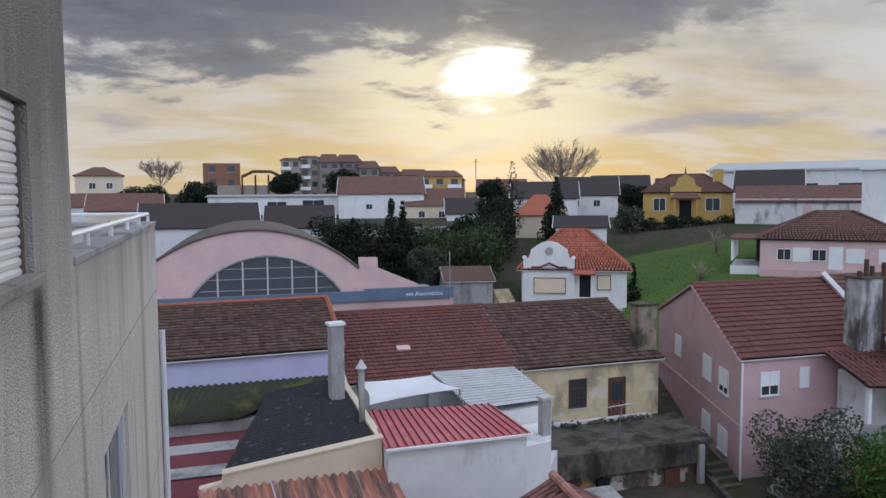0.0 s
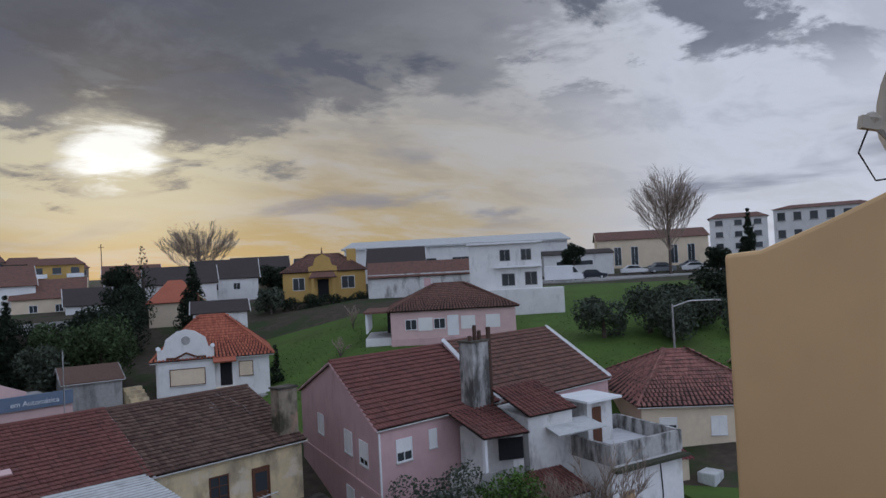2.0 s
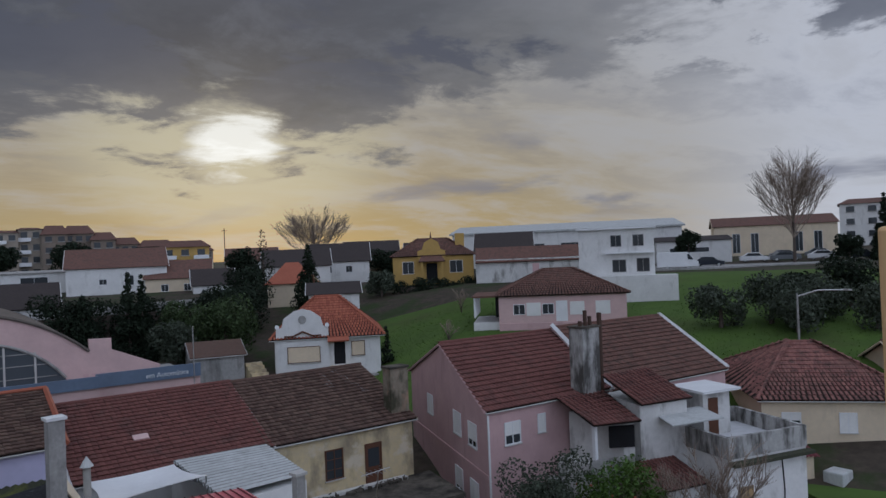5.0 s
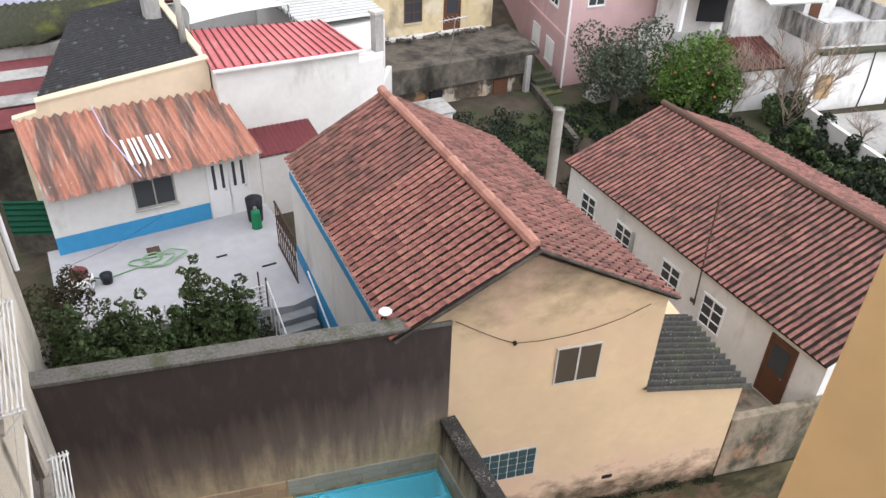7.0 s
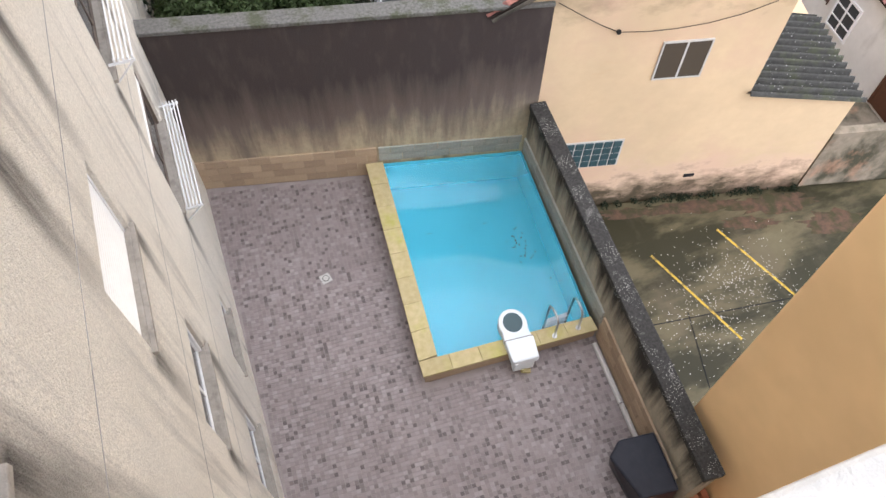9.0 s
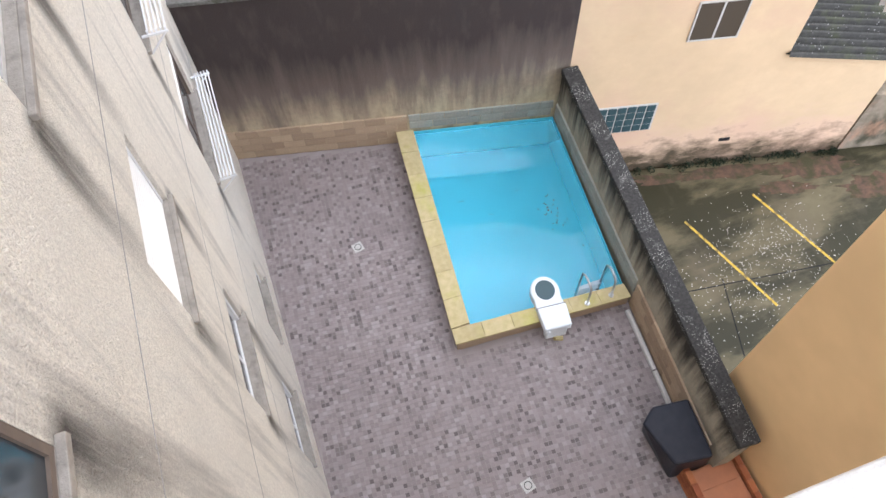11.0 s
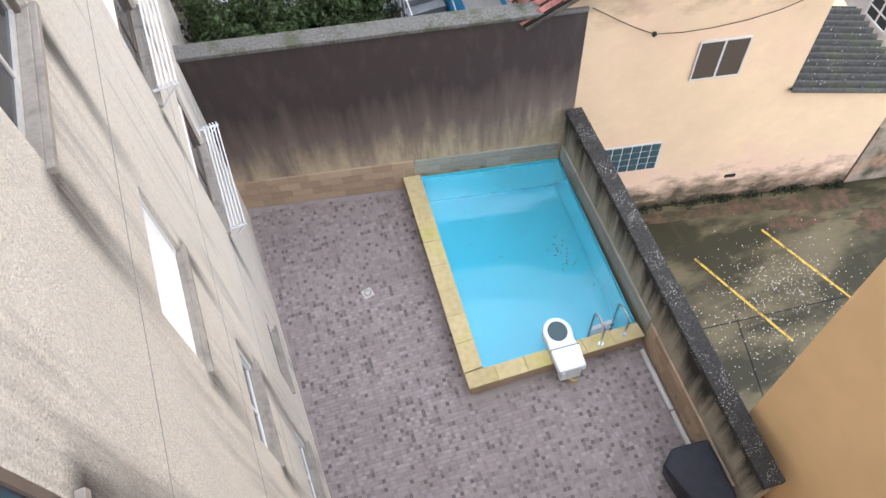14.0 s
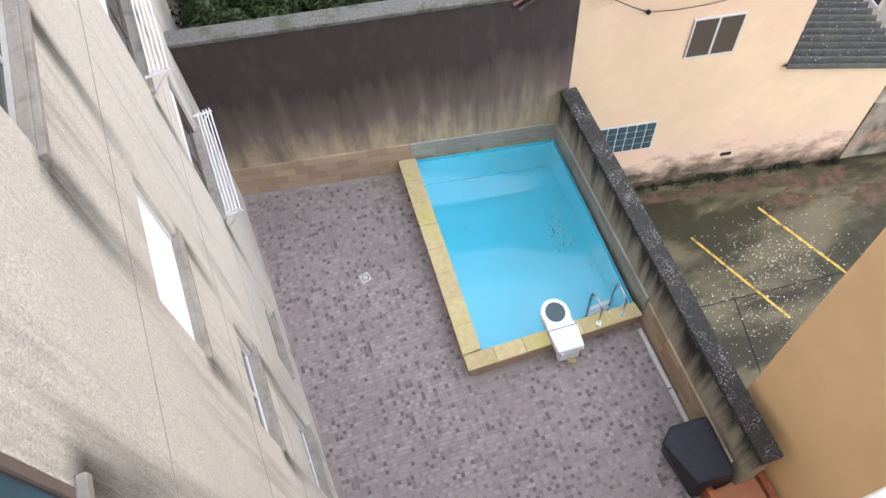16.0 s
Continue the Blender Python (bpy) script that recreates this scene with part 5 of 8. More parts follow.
# ---- ochre house with the clay roof ----
H_FL, H_FR = Vector((4.5, 9.39, 0)), Vector((9.85, 8.07, 0))
BACK = Vector((0.65, 7.67, 0))
yh = thing("ochre_house", "ochre-plastered house with an old clay-tile gable roof", "house")
G = Vector((6.95, 8.79, 0))
body = Shape()
vs = []
for o in (Vector((0, 0.01, 0)), BACK):
    vs += [tuple(H_FL + o + Vector((0, 0, -2.2))), tuple(H_FR + o + Vector((0, 0, -2.2))), tuple(H_FR + o + Vector((0, 0, 4.05))), tuple(G + o + Vector((0, 0, 5.52))), tuple(H_FL + o + Vector((0, 0, 4.05)))]
body.add(vs, [(0, 1, 2, 3, 4), (9, 8, 7, 6, 5), (1, 6, 7, 2), (5, 0, 4, 9), (0, 5, 6, 1), (2, 7, 8, 3), (3, 8, 9, 4)])
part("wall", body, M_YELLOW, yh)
S_AX = axes(H_FL, H_FL + BACK)
zf = lambda p, z: (p.x, p.y, z)
part("side_wall", Shape().box(0.3, 7.6, 0.0, 0.03, 0.3, 3.95, S_AX), M_WHITE, yh, "white-painted side wall towards the yard")
part("side_band", Shape().box(0.3, 7.6, 0.031, 0.045, 0.3, 1.5, S_AX).box(0.3, 7.6, 0.031, 0.05, 3.55, 3.75, S_AX), M_BLUE, yh, "blue painted band")
LQ = [zf(H_FL + Vector((-0.1, -0.12, 0)) + BACK * 1.02, 4.1), zf(H_FL + Vector((-0.1, -0.06, 0)), 4.1), zf(G + Vector((0, -0.1, 0)), 5.66), zf(G + BACK * 1.02, 5.66)]
RQ = [zf(H_FR + Vector((0.15, -0.12, 0)), 4.08), zf(H_FR + Vector((0.15, 0, 0)) + BACK * 1.02, 4.08), zf(G + BACK * 1.02, 5.66), zf(G + Vector((0, -0.1, 0)), 5.66)]
yroof = part("roof", Shape().slab(LQ, 0.07).slab(RQ, 0.07), M_DECK, yh, "roof deck coloured dark for shade and grime in the tile gaps")
tiled_slope(yroof, LQ, 38, 15, M_ROOFRED, M_ROOFPIECE, lambda i, j: i >= 18, 11, gap=(0.62, 0.92), lip=0.016, arch=0.62)
tiled_slope(yroof, RQ, 38, 14, M_ROOFRED, None, None, 12, gap=(0.56, 0.97), lip=0.012, arch=0.7)
for k in range(20):
    a, b = (G + BACK * ((k + 0.05) / 19.6), G + BACK * ((k + 1.02) / 19.6))
    part("ridge_tile", Shape().tube([zf(a, 5.70), zf(b, 5.715)], 0.105, 8, taper=1.18), M_RIDGE, yroof)
vg = Shape()
for q in ((zf(H_FL + Vector((-0.1, -0.14, 0)), 4.1), zf(G + Vector((0, -0.14, 0)), 5.67), zf(H_FR + Vector((0.15, -0.14, 0)), 4.08)),):
    vg.tube(q, 0.035, 6)
part("verge", vg, M_RUIN, yroof, "dirty mortar verge")
window(yh, axes(H_FL, H_FR), 3.24, 2.2, 0.98, 0.97, 0, M_STONE, 1, False, M_BROWNGLASS, t=0.03, deep=0.025)
gb = part("glass_block_window", Shape().box(1.8, 3.12, -0.01, 0.02, -0.47, 0.42, axes(H_FL, H_FR)), M_STONE, yh, "glass-block window with a concrete frame")
for i in range(6):
    for j in range(4):
        part("glass_block", Shape().box(1.83 + 0.212 * i, 2.02 + 0.212 * i, -0.03, 0.0, -0.44 + 0.212 * j, -0.25 + 0.212 * j, axes(H_FL, H_FR)), M_BLUEGLASS, gb, bevel=0.02)
part("vent", Shape().box(4.9, 5.15, -0.012, 0.01, -1.2, -1.1, axes(H_FL, H_FR)), M_DARK, yh)
cb = thing("overhead_cable", "black cable slung along the gable wall", "cable")
HA = axes(H_FL, H_FR)
pts = [HA @ Vector((x, -0.05, z)) for x, z in ((1.08, 4.3), (1.59, 3.95), (1.95, 3.72), (2.29, 3.54), (2.8, 3.5), (3.35, 3.52), (3.95, 3.6), (4.52, 3.75), (5.09, 4.0))]
part("cable", Shape().tube(pts, 0.008, 5), M_CABLE, cb)
part("junction", Shape().ball(tuple(pts[3]), 0.05, None, 8), M_CABLE, cb)
flue = thing("flue_pipe", "tall grey metal flue standing behind the clay roof", "flue")
FM = pose(10.95, 13.5, 0)
part("pipe", Shape().tube([(0, 0, -2.0), (0.0, 0, 5.75)], 0.135, 16, FM, cap=False).tube([(0, 0, 5.7), (0, 0, 5.76)], 0.12, 16, FM), M_PIPE, flue, smooth=True)
part("rim", Shape().tube([(0, 0, 5.70), (0, 0, 5.78)], 0.15, 16, FM, cap=False), M_PIPE, flue)

M_ALLEY = material("peeling_alley_wall", (0.30, 0.25, 0.19), (0.20, 0.17, 0.13), 6, 0.92, 0.4, 40, stain=(0.045, 0.045, 0.028), stain_amount=0.9, stain_scale=(1.2, 1.2, 0.7), stain_low=0.45, stain_high=0.62, stain2=((0.42, 0.24, 0.16), 0.6, (1.6, 1.6, 1.0), 0.56, 0.68))
# lean-to between the two houses
lean = thing("lean_to", "ochre lean-to with a lichened corrugated roof", "shed")
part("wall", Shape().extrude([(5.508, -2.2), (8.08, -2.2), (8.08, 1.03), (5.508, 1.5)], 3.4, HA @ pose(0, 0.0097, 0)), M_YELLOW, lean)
lq = [HA @ Vector((5.45, -0.12, 1.62)), HA @ Vector((8.2, -0.12, 1.12)), HA @ Vector((8.2, 2.6, 1.12)), HA @ Vector((5.45, 2.6, 1.62))]
part("roof", corrugated([lq[0], lq[3], lq[2], lq[1]], 13, 0.075, 0.02, 8), M_GREYSHEET, lean)
fixed("wall_alley", Shape().box(8.1, 12.2, -0.02, 0.2, -2.3, -0.05, HA).box(5.5, 12.2, 0.2, 12, -2.3, -1.3, HA), M_ALLEY, "dirty retaining wall of the alley")

# ---- long white house ----
wh = thing("white_cottage", "long white cottage with a red clay roof", "house")
E0, E1 = Vector((14.86, 7.05, 0)), Vector((15.84, 18.39, 0))
CA = axes(E1, E0)                        # along the front wall towards the viewer, local y into the house
CL = (E1 - E0).length
part("wall", Shape().extrude([(0, -2.2), (CL, -2.2), (CL, 1.0), (0, 1.0)], 7.56, CA), M_WHITE, wh)
for x in (0.02, CL - 0.22):
    part("gable", Shape().extrude([(0.0, 0.94), (7.56, 0.94), (3.78, 2.44)], 0.2, CA @ pose(x + 0.2, 0, 0, 0, 0, 90)), M_WHITE, wh)
ca = lambda x, y, z: tuple(CA @ Vector((x, y, z)))
CQ = [ca(-0.18, -0.2, 1.06), ca(CL + 0.06, -0.2, 1.06), ca(CL + 0.06, 3.78, 2.62), ca(-0.18, 3.78, 2.62)]
CB = [ca(CL + 0.06, 7.76, 1.06), ca(-0.18, 7.76, 1.06), ca(-0.18, 3.78, 2.62), ca(CL + 0.06, 3.78, 2.62)]
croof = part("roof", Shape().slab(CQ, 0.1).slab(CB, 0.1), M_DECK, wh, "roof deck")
tiled_slope(croof, CQ, 56, 12, M_ROOFRED, None, None, 21, gap=(0.55, 0.98), lip=0.012, arch=0.8)
tiled_slope(croof, CB, 46, 11, M_ROOFRED, None, None, 22, gap=(0.55, 0.98), lip=0.012, arch=0.8)
part("ridge", Shape().tube([ca(-0.18, 3.78, 2.69), ca(CL + 0.06, 3.78, 2.69)], 0.12, 8), M_ROOFMOSS, croof)
for yy0, yy1, z0, z1 in ((13.95, 14.66, -0.6, 0.38), (12.3, 12.96, -0.64, 0.32), (10.25, 10.95, -0.68, 0.32), (8.62, 9.4, -0.74, 0.32)):
    x0 = CL - (yy1 - 5.95) / (15.4 - 5.95) * CL
    window(wh, CA, x0, z0, 0.89, z1 - z0, 0, M_WHITEPAINT, 1, False, rows=3, t=0.06)
door(wh, CA, CL - 1.6, -1.2, 0.72, 1.85, M_WOOD, "brown panelled door with small panes", 1)
ant = thing("tv_antenna", "rusty television antenna mast on the cottage wall", "antenna")
am = CA @ Vector((CL - 4.3, -0.14, 0))
part("mast", Shape().tube([(am.x, am.y, -0.26), (am.x + 0.05, am.y + 0.15, 3.34)], 0.024, 6), M_RUST, ant)
for k in range(6):
    z = 2.74 + 0.11 * k
    part("element", Shape().tube([(am.x - 0.2, am.y - 0.14, z), (am.x + 0.25, am.y + 0.3, z)], 0.008, 4), M_RUST, ant)
part("bracket", Shape().box(-0.02, 0.02, -0.02, 0.16, -0.2, -0.08, pose(am.x, am.y, 0)), M_RUST, ant)
wp = thing("drain_pipe", "short dark downpipe on the white wall", "pipe")
part("pipe", Shape().tube([ca(3.9, -0.06, 0.34), ca(3.9, -0.06, -0.74), ca(3.96, -0.14, -0.98)], 0.07, 8), M_GREYCONC, wp)
ad = thing("wall_dish", "small grey dish on the cottage wall", "satellite dish")
part("bowl", Shape().tube([ca(3.2, -0.14, -0.7), ca(3.2, -0.2, -0.66)], 0.2, 14), M_GREYCONC, ad)
part("bracket", Shape().tube([ca(3.2, 0.0, -0.75), ca(3.2, -0.14, -0.7)], 0.025, 6), M_RUST, ad)

# ---- white yard with the little house ----
fixed("floor_yard", Shape().prism([(-1.0, 20.4), (-1.0, 16.6), (1.6, 15.6), (4.3, 15.0), (5.1, 15.2), (5.3, 20.4)], -0.5, 1.0), M_YARD, "pale tiled yard, damp and littered")
sm = thing("little_house", "small white house with a blue plinth and corrugated roof", "house")
YA = axes((-0.7, 20.05), (5.2, 20.25))
part("wall", Shape().box(0, 5.9, 0, 2.9, 0, 3.1, YA), M_WHITE, sm)
part("plinth", Shape().box(0.0, 4.25, -0.012, 0, 1.0, 1.55, YA), M_BLUE, sm, "blue painted plinth")
window(sm, YA, 2.2, 1.85, 1.15, 0.95, 0, M_GREYCONC, 1, True)
d1 = door(sm, YA, 4.35, 1.0, 0.5, 1.9, M_WHITEPAINT, "white door with dark glazed panels", 2)
d2 = door(sm, YA, 4.95, 1.0, 0.5, 1.9, M_WHITEPAINT, "white door with dark glazed panels", 2)
ya = lambda x, y, z: tuple(YA @ Vector((x, y, z)))
part("roof", corrugated([ya(0.1, -0.6, 2.95), ya(5.9, -0.45, 3.05), ya(5.6, 2.75, 4.1), ya(-0.2, 2.75, 4.0)], 22, 0.055, 0.015, 6, 0.03), M_ORANGESHEET, sm, "sun-bleached orange corrugated sheets")
for k in range(7):
    x = 2.35 + 0.16 * k + rnd.uniform(-0.05, 0.05)
    pl = thing("loose_strip", "white strip lying on the corrugated roof", "strip", "loose strips")
    part("strip", Shape().slab([ya(x, 0.0 + rnd.uniform(-.3, .1), 3.27), ya(x + 0.07, 0.0, 3.27), ya(x + 0.02, 1.0, 3.60), ya(x - 0.05, 1.0, 3.60)], 0.015), M_WHITEPAINT, pl)
bk = thing("roof_cable", "purple cable across the corrugated roof", "cable")
part("cable", Shape().tube([ya(1.9, 2.6, 4.12), ya(2.0, 1.4, 3.72), ya(2.3, 0.2, 3.33), ya(2.45, -0.5, 3.1)], 0.02, 5), M_LILAC, bk)
grn = thing("green_screen", "dark green netting fence beside the yard", "fence")
part("netting", corrugated([(-1.75, 21.4, 2.3), (-1.75, 21.4, 1.2), (-0.62, 20.9, 1.2), (-0.62, 20.9, 2.3)], 6, 0.03, 0.012), M_DGREEN, grn)
part("netting", Shape().box(0, 1.4, 0, 0.03, 0.6, 1.19, axes((-1.75, 21.4), (-0.5, 20.85))), M_RUIN, grn, "dark boards under the netting")
gt = thing("yard_gate", "grey iron gate leaning against the yard wall", "gate")
GA = axes((4.72, 15.85), (4.86, 17.9))
for k in range(9):
    part("bar", Shape().tube([(0.06 + 0.24 * k, 0.0, 1.02), (0.06 + 0.24 * k, 0.0, 2.45)], 0.016, 6, GA), M_RUST, gt)
part("gate_frame", Shape().box(0, 2.05, -0.02, 0.02, 1.0, 1.05, GA).box(0, 2.05, -0.02, 0.02, 2.42, 2.47, GA).box(0, 2.05, -0.02, 0.02, 1.7, 1.74, GA), M_RUST, gt)
gas = thing("gas_bottle", "green gas bottle by the door", "gas bottle")
part("bottle", Shape().tube([(4.6, 19.1, 1.0), (4.6, 19.1, 1.06), (4.6, 19.1, 1.5), (4.6, 19.1, 1.58)], 0.16, 14, taper=0.75), M_GREENPL, gas, smooth=True)
part("valve", Shape().tube([(4.6, 19.1, 1.58), (4.6, 19.1, 1.7)], 0.05, 8), M_STEEL, gas)
bn = thing("black_bin", "black plastic bin by the door", "bin")
part("body", Shape().tube([(4.7, 19.55, 1.0), (4.7, 19.55, 1.75)], 0.22, 14, taper=1.15), M_BLACK, bn, smooth=True)
hose = thing("garden_hose", "pale green garden hose coiled on the yard", "hose")
hp = [(1.25 + (0.45 + 0.12 * math.sin(3.1 * a)) * math.cos(a) + 0.05 * a, 18.6 + (0.3 + 0.08 * math.cos(2.3 * a)) * math.sin(a), 1.03 + 0.004 * a) for a in [0.25 * k for k in range(64)]]
part("hose", Shape().tube([(-0.2, 18.6, 1.03), (0.3, 18.3, 1.03)] + hp, 0.022, 6), M_HOSE, hose, smooth=True)
bu = thing("bucket", "black bucket on the yard floor", "bucket")
part("body", Shape().tube([(0.26, 18.15, 1.0), (0.26, 18.15, 1.27)], 0.13, 12, taper=1.25), M_BLACK, bu, smooth=True)
hp2 = thing("laundry_heap", "red and white bundle in a tub on the yard", "tub")
part("tub", Shape().tube([(-0.35, 18.2, 1.0), (-0.35, 18.2, 1.3)], 0.3, 14, taper=1.1), M_WHITEPAINT, hp2)
part("bundle", Shape().ball((-0.35, 18.25, 1.42), 0.25, 0.18, 10), M_DARKREDMETAL, hp2)
mat_ = thing("floor_grate", "dark square grate on the yard floor", "grate")
part("plate", Shape().box(1.45, 1.8, 18.95, 19.35, 1.0, 1.02), M_RUST, mat_)
st = thing("yard_stairs", "grey concrete steps down beside the ochre house", "stairs")
for k in range(5):
    part("step", Shape().box(3.75, 4.75, 15.0 - 0.3 * (k + 1), 15.0 - 0.3 * k, -0.6, 0.82 - 0.18 * k), M_STEP, st)
rl = thing("stair_railing", "white lattice and rails at the head of the steps", "railing")
part("rail", Shape().tube([(3.7, 15.1, 1.9), (3.7, 13.6, 1.0)], 0.02, 6), M_WHITEPAINT, rl)
part("rail", Shape().tube([(4.75, 15.05, 1.9), (4.72, 13.6, 1.1)], 0.02, 6), M_WHITEPAINT, rl)
for k in range(5):
    part("post", Shape().tube([(3.7, 15.1 - 0.35 * k, 0.6 - 0.2 * k), (3.7, 15.1 - 0.35 * k, 1.9 - 0.21 * k)], 0.016, 6), M_WHITEPAINT, rl)
for k in range(9):
    part("lattice_bar", Shape().box(2.6 + 0.12 * k, 2.63 + 0.12 * k, 15.2, 15.22, 1.0, 1.75), M_WHITEPAINT, rl)
for k in range(6):
    part("lattice_bar", Shape().box(2.6, 3.65, 15.18, 15.2, 1.05 + 0.13 * k, 1.08 + 0.13 * k), M_WHITEPAINT, rl)
fe = thing("yard_fence", "white picket fence between yard and bushes", "fence")
for k in range(14):
    part("picket", Shape().box(-0.9 + 0.24 * k, -0.86 + 0.24 * k, 16.0 - 0.06 * k, 16.03 - 0.06 * k, 0.8, 1.75), M_WHITEPAINT, fe)
part("rail", Shape().tube([(-0.95, 16.0, 1.6), (2.4, 15.2, 1.6)], 0.02, 6), M_WHITEPAINT, fe)


M_DRYLEAF = material("dry_leaf", (0.062, 0.054, 0.032), (0.04, 0.04, 0.022), 4, 0.8, 0.0, island=0.5)


def shrub(label, clumps, count, leaf, mat, seed):
    h = thing("shrub", label, "bush", "shrubs behind the wall")
    rr = random.Random(seed)
    for c in clumps[:4]:
        tr = Shape().tube([(c[0], c[1], 0.0), (c[0] + 0.08, c[1], c[2] * 0.6), (c[0], c[1], c[2])], 0.05, 6, taper=0.5)
        part("stem", tr, M_BARK, h)
    part("leaves", leaf_cloud(clumps, count, leaf, seed), mat, h)
    return h


def clumps(cx, cy, cz, rx, rz, n, seed, r0=0.22, r1=0.42):
    rr = random.Random(seed)
    out = []
    for _ in range(n):
        a, q = rr.uniform(0, 6.28), math.sqrt(rr.random())
        out.append((cx + rx * q * math.cos(a), cy + rx * 0.8 * q * math.sin(a), cz + rz * rr.uniform(-1, 1), rr.uniform(r0, r1)))
    return out


def plume(rr, x, y, z0, top, lean, r0):
    """One upright plume: a stack of clumps, narrowing and leaning to its tip, with side sprays."""
    out = []
    for k in range(9):
        f = k / 8
        px_, py_, pz_ = x + lean * f * f, y - 0.15 * f, z0 + (top - z0) * f
        r = 1.25 * r0 * (1 - 0.80 * f ** 1.4)
        out.append((px_ + rr.uniform(-0.06, 0.06), py_ + rr.uniform(-0.06, 0.06), pz_, r))
        if 0 < k < 8:
            a = rr.uniform(0, 6.28)
            out.append((px_ + 1.2 * r * math.cos(a), py_ + 1.2 * r * math.sin(a), pz_ + 0.12, r * 0.55))
    return out


def plumes(seed, rows):
    rr, out = random.Random(seed), []
    for x, y, z0, top, lean, r0 in rows:
        out += plume(rr, x, y, z0, top, lean, r0)
    return out


shrub("dense green bush hanging over the boundary wall", plumes(31, ((0.0, 12.0, 2.2, 4.75, 0.6, 0.42), (-0.1, 12.2, 2.4, 4.55, 0.15, 0.4), (-0.5, 12.2, 2.4, 4.7, 0.0, 0.36), (0.35, 11.7, 2.4, 4.3, 0.15, 0.36), (0.1, 11.4, 3.0, 4.15, -0.25, 0.34), (0.45, 11.3, 3.2, 4.0, 0.25, 0.34), (-0.3, 11.7, 2.6, 4.25, -0.2, 0.42), (0.75, 11.9, 2.4, 4.35, 0.1, 0.38), (-0.7, 12.6, 2.4, 4.5, -0.1, 0.38))), 36000, 0.05, M_LEAF, 31)
shrub("green bush with upright shoots against the wall", plumes(33, ((1.55, 12.3, 2.2, 4.95, 0.1, 0.36), (2.0, 12.2, 2.2, 4.45, 0.05, 0.34), (2.35, 12.2, 2.2, 4.3, 0.1, 0.3), (1.25, 12.1, 2.2, 4.1, -0.1, 0.34), (1.7, 11.8, 2.3, 3.9, 0.1, 0.36))), 27000, 0.05, M_LEAF, 33)
shrub("dark laurel beside the steps", clumps(2.75, 12.6, 1.7, 0.55, 0.7, 12, 36, 0.2, 0.36), 2600, 0.045, M_LEAFDARK, 36)
shrub("dark undergrowth behind the boundary wall", clumps(0.6, 13.3, 1.3, 1.5, 0.7, 22, 37, 0.25, 0.45), 5000, 0.05, M_LEAFDARK, 37)
shrub("dry brown bush against the apartment wall", clumps(-0.75, 15.6, 2.1, 0.55, 1.2, 16, 35, 0.2, 0.4), 3200, 0.05, M_DRYLEAF, 35)
shrub("dark bush against the apartment wall", clumps(-0.7, 13.6, 2.4, 0.45, 0.9, 12, 38), 2600, 0.05, M_LEAFDARK, 38)

# moss along the foot of the gable wall, damp stains and small clutter
ms_ = []
mr = random.Random(51)
for k in range(70):
    u = mr.random() ** 0.8
    p = HA @ Vector((1.3 + 6.7 * u, -0.05 - 0.12 * mr.random(), 0))
    ms_.append((p.x, p.y, PZ + 0.03 + 0.12 * mr.random(), mr.uniform(0.03, 0.11)))
tagged(part("wall_moss", leaf_cloud(ms_, 2600, 0.025, 52), M_LEAFDARK), "moss and weeds along the wall foot", "moss", "", "stuff")
tagged(part("yard_litter", Shape().box(2.4, 2.6, 17.6, 17.7, 1.0, 1.015).box(3.1, 3.4, 18.0, 18.08, 1.0, 1.012).box(4.1, 4.5, 17.0, 17.06, 1.0, 1.02).box(3.3, 3.5, 16.9, 17.0, 1.0, 1.012), M_DARK), "dark scraps lying on the yard", "litter", "", "stuff")
pt = thing("steel_post", "two thin posts standing at the yard edge", "post")
part("post", Shape().tube([(3.55, 15.3, 1.0), (3.55, 15.3, 2.1)], 0.02, 6), M_RUST, pt)
part("post", Shape().tube([(3.7, 15.25, 1.0), (3.72, 15.25, 1.9)], 0.02, 6), M_RUST, pt)
cl = thing("clothes_line", "thin washing line across the yard", "line")
part("line", Shape().tube([(-1.0, 16.9, 2.4), (0.6, 17.8, 2.25), (2.0, 18.7, 2.3)], 0.005, 4), M_CABLE, cl)
dk = thing("small_dish", "small white dish on the ochre house eave", "satellite dish")
part("bowl", Shape().ball((4.45, 9.75, 4.45), 0.13, 0.04, 12), M_WHITEPAINT, dk)
part("stem", Shape().tube([(4.45, 9.75, 4.05), (4.45, 9.75, 4.45)], 0.025, 6), M_RUST, dk)


# ---- the row of sheds and houses beyond the yard ----
cw = thing("black_roofed_shed", "shed with a charcoal corrugated roof behind a cream parapet", "shed")
part("parapet", Shape().extrude([(-0.95, 0.3), (4.62, 0.3), (4.62, 5.0), (-0.25, 4.4), (-0.3, 4.15), (-0.95, 4.05)], 0.28, pose(0, 22.75, 0)), M_CREAM, cw, "cream rendered parapet")
part("parapet_cap", Shape().slab([(-0.28, 22.7, 4.46), (4.66, 22.7, 5.06), (4.66, 23.08, 5.06), (-0.28, 23.08, 4.46)], 0.05), M_CREAM, cw)
part("wall", Shape().prism([(-0.2, 23.1), (4.55, 23.1), (4.3, 28.9), (1.3, 28.0)], 0.3, 4.2), M_WHITE, cw)
part("roof", corrugated([(4.5, 23.05, 4.86), (4.2, 29.0, 5.5), (1.5, 27.9, 5.42), (-0.28, 23.05, 4.3)], 32, 0.085, 0.015, 6), M_BLACKSHEET, cw)
part("ledge", Shape().slab([(4.5, 23.05, 5.0), (4.72, 23.05, 5.0), (4.4, 29.0, 5.62), (4.18, 29.0, 5.62)], 0.3), M_CREAM, cw)
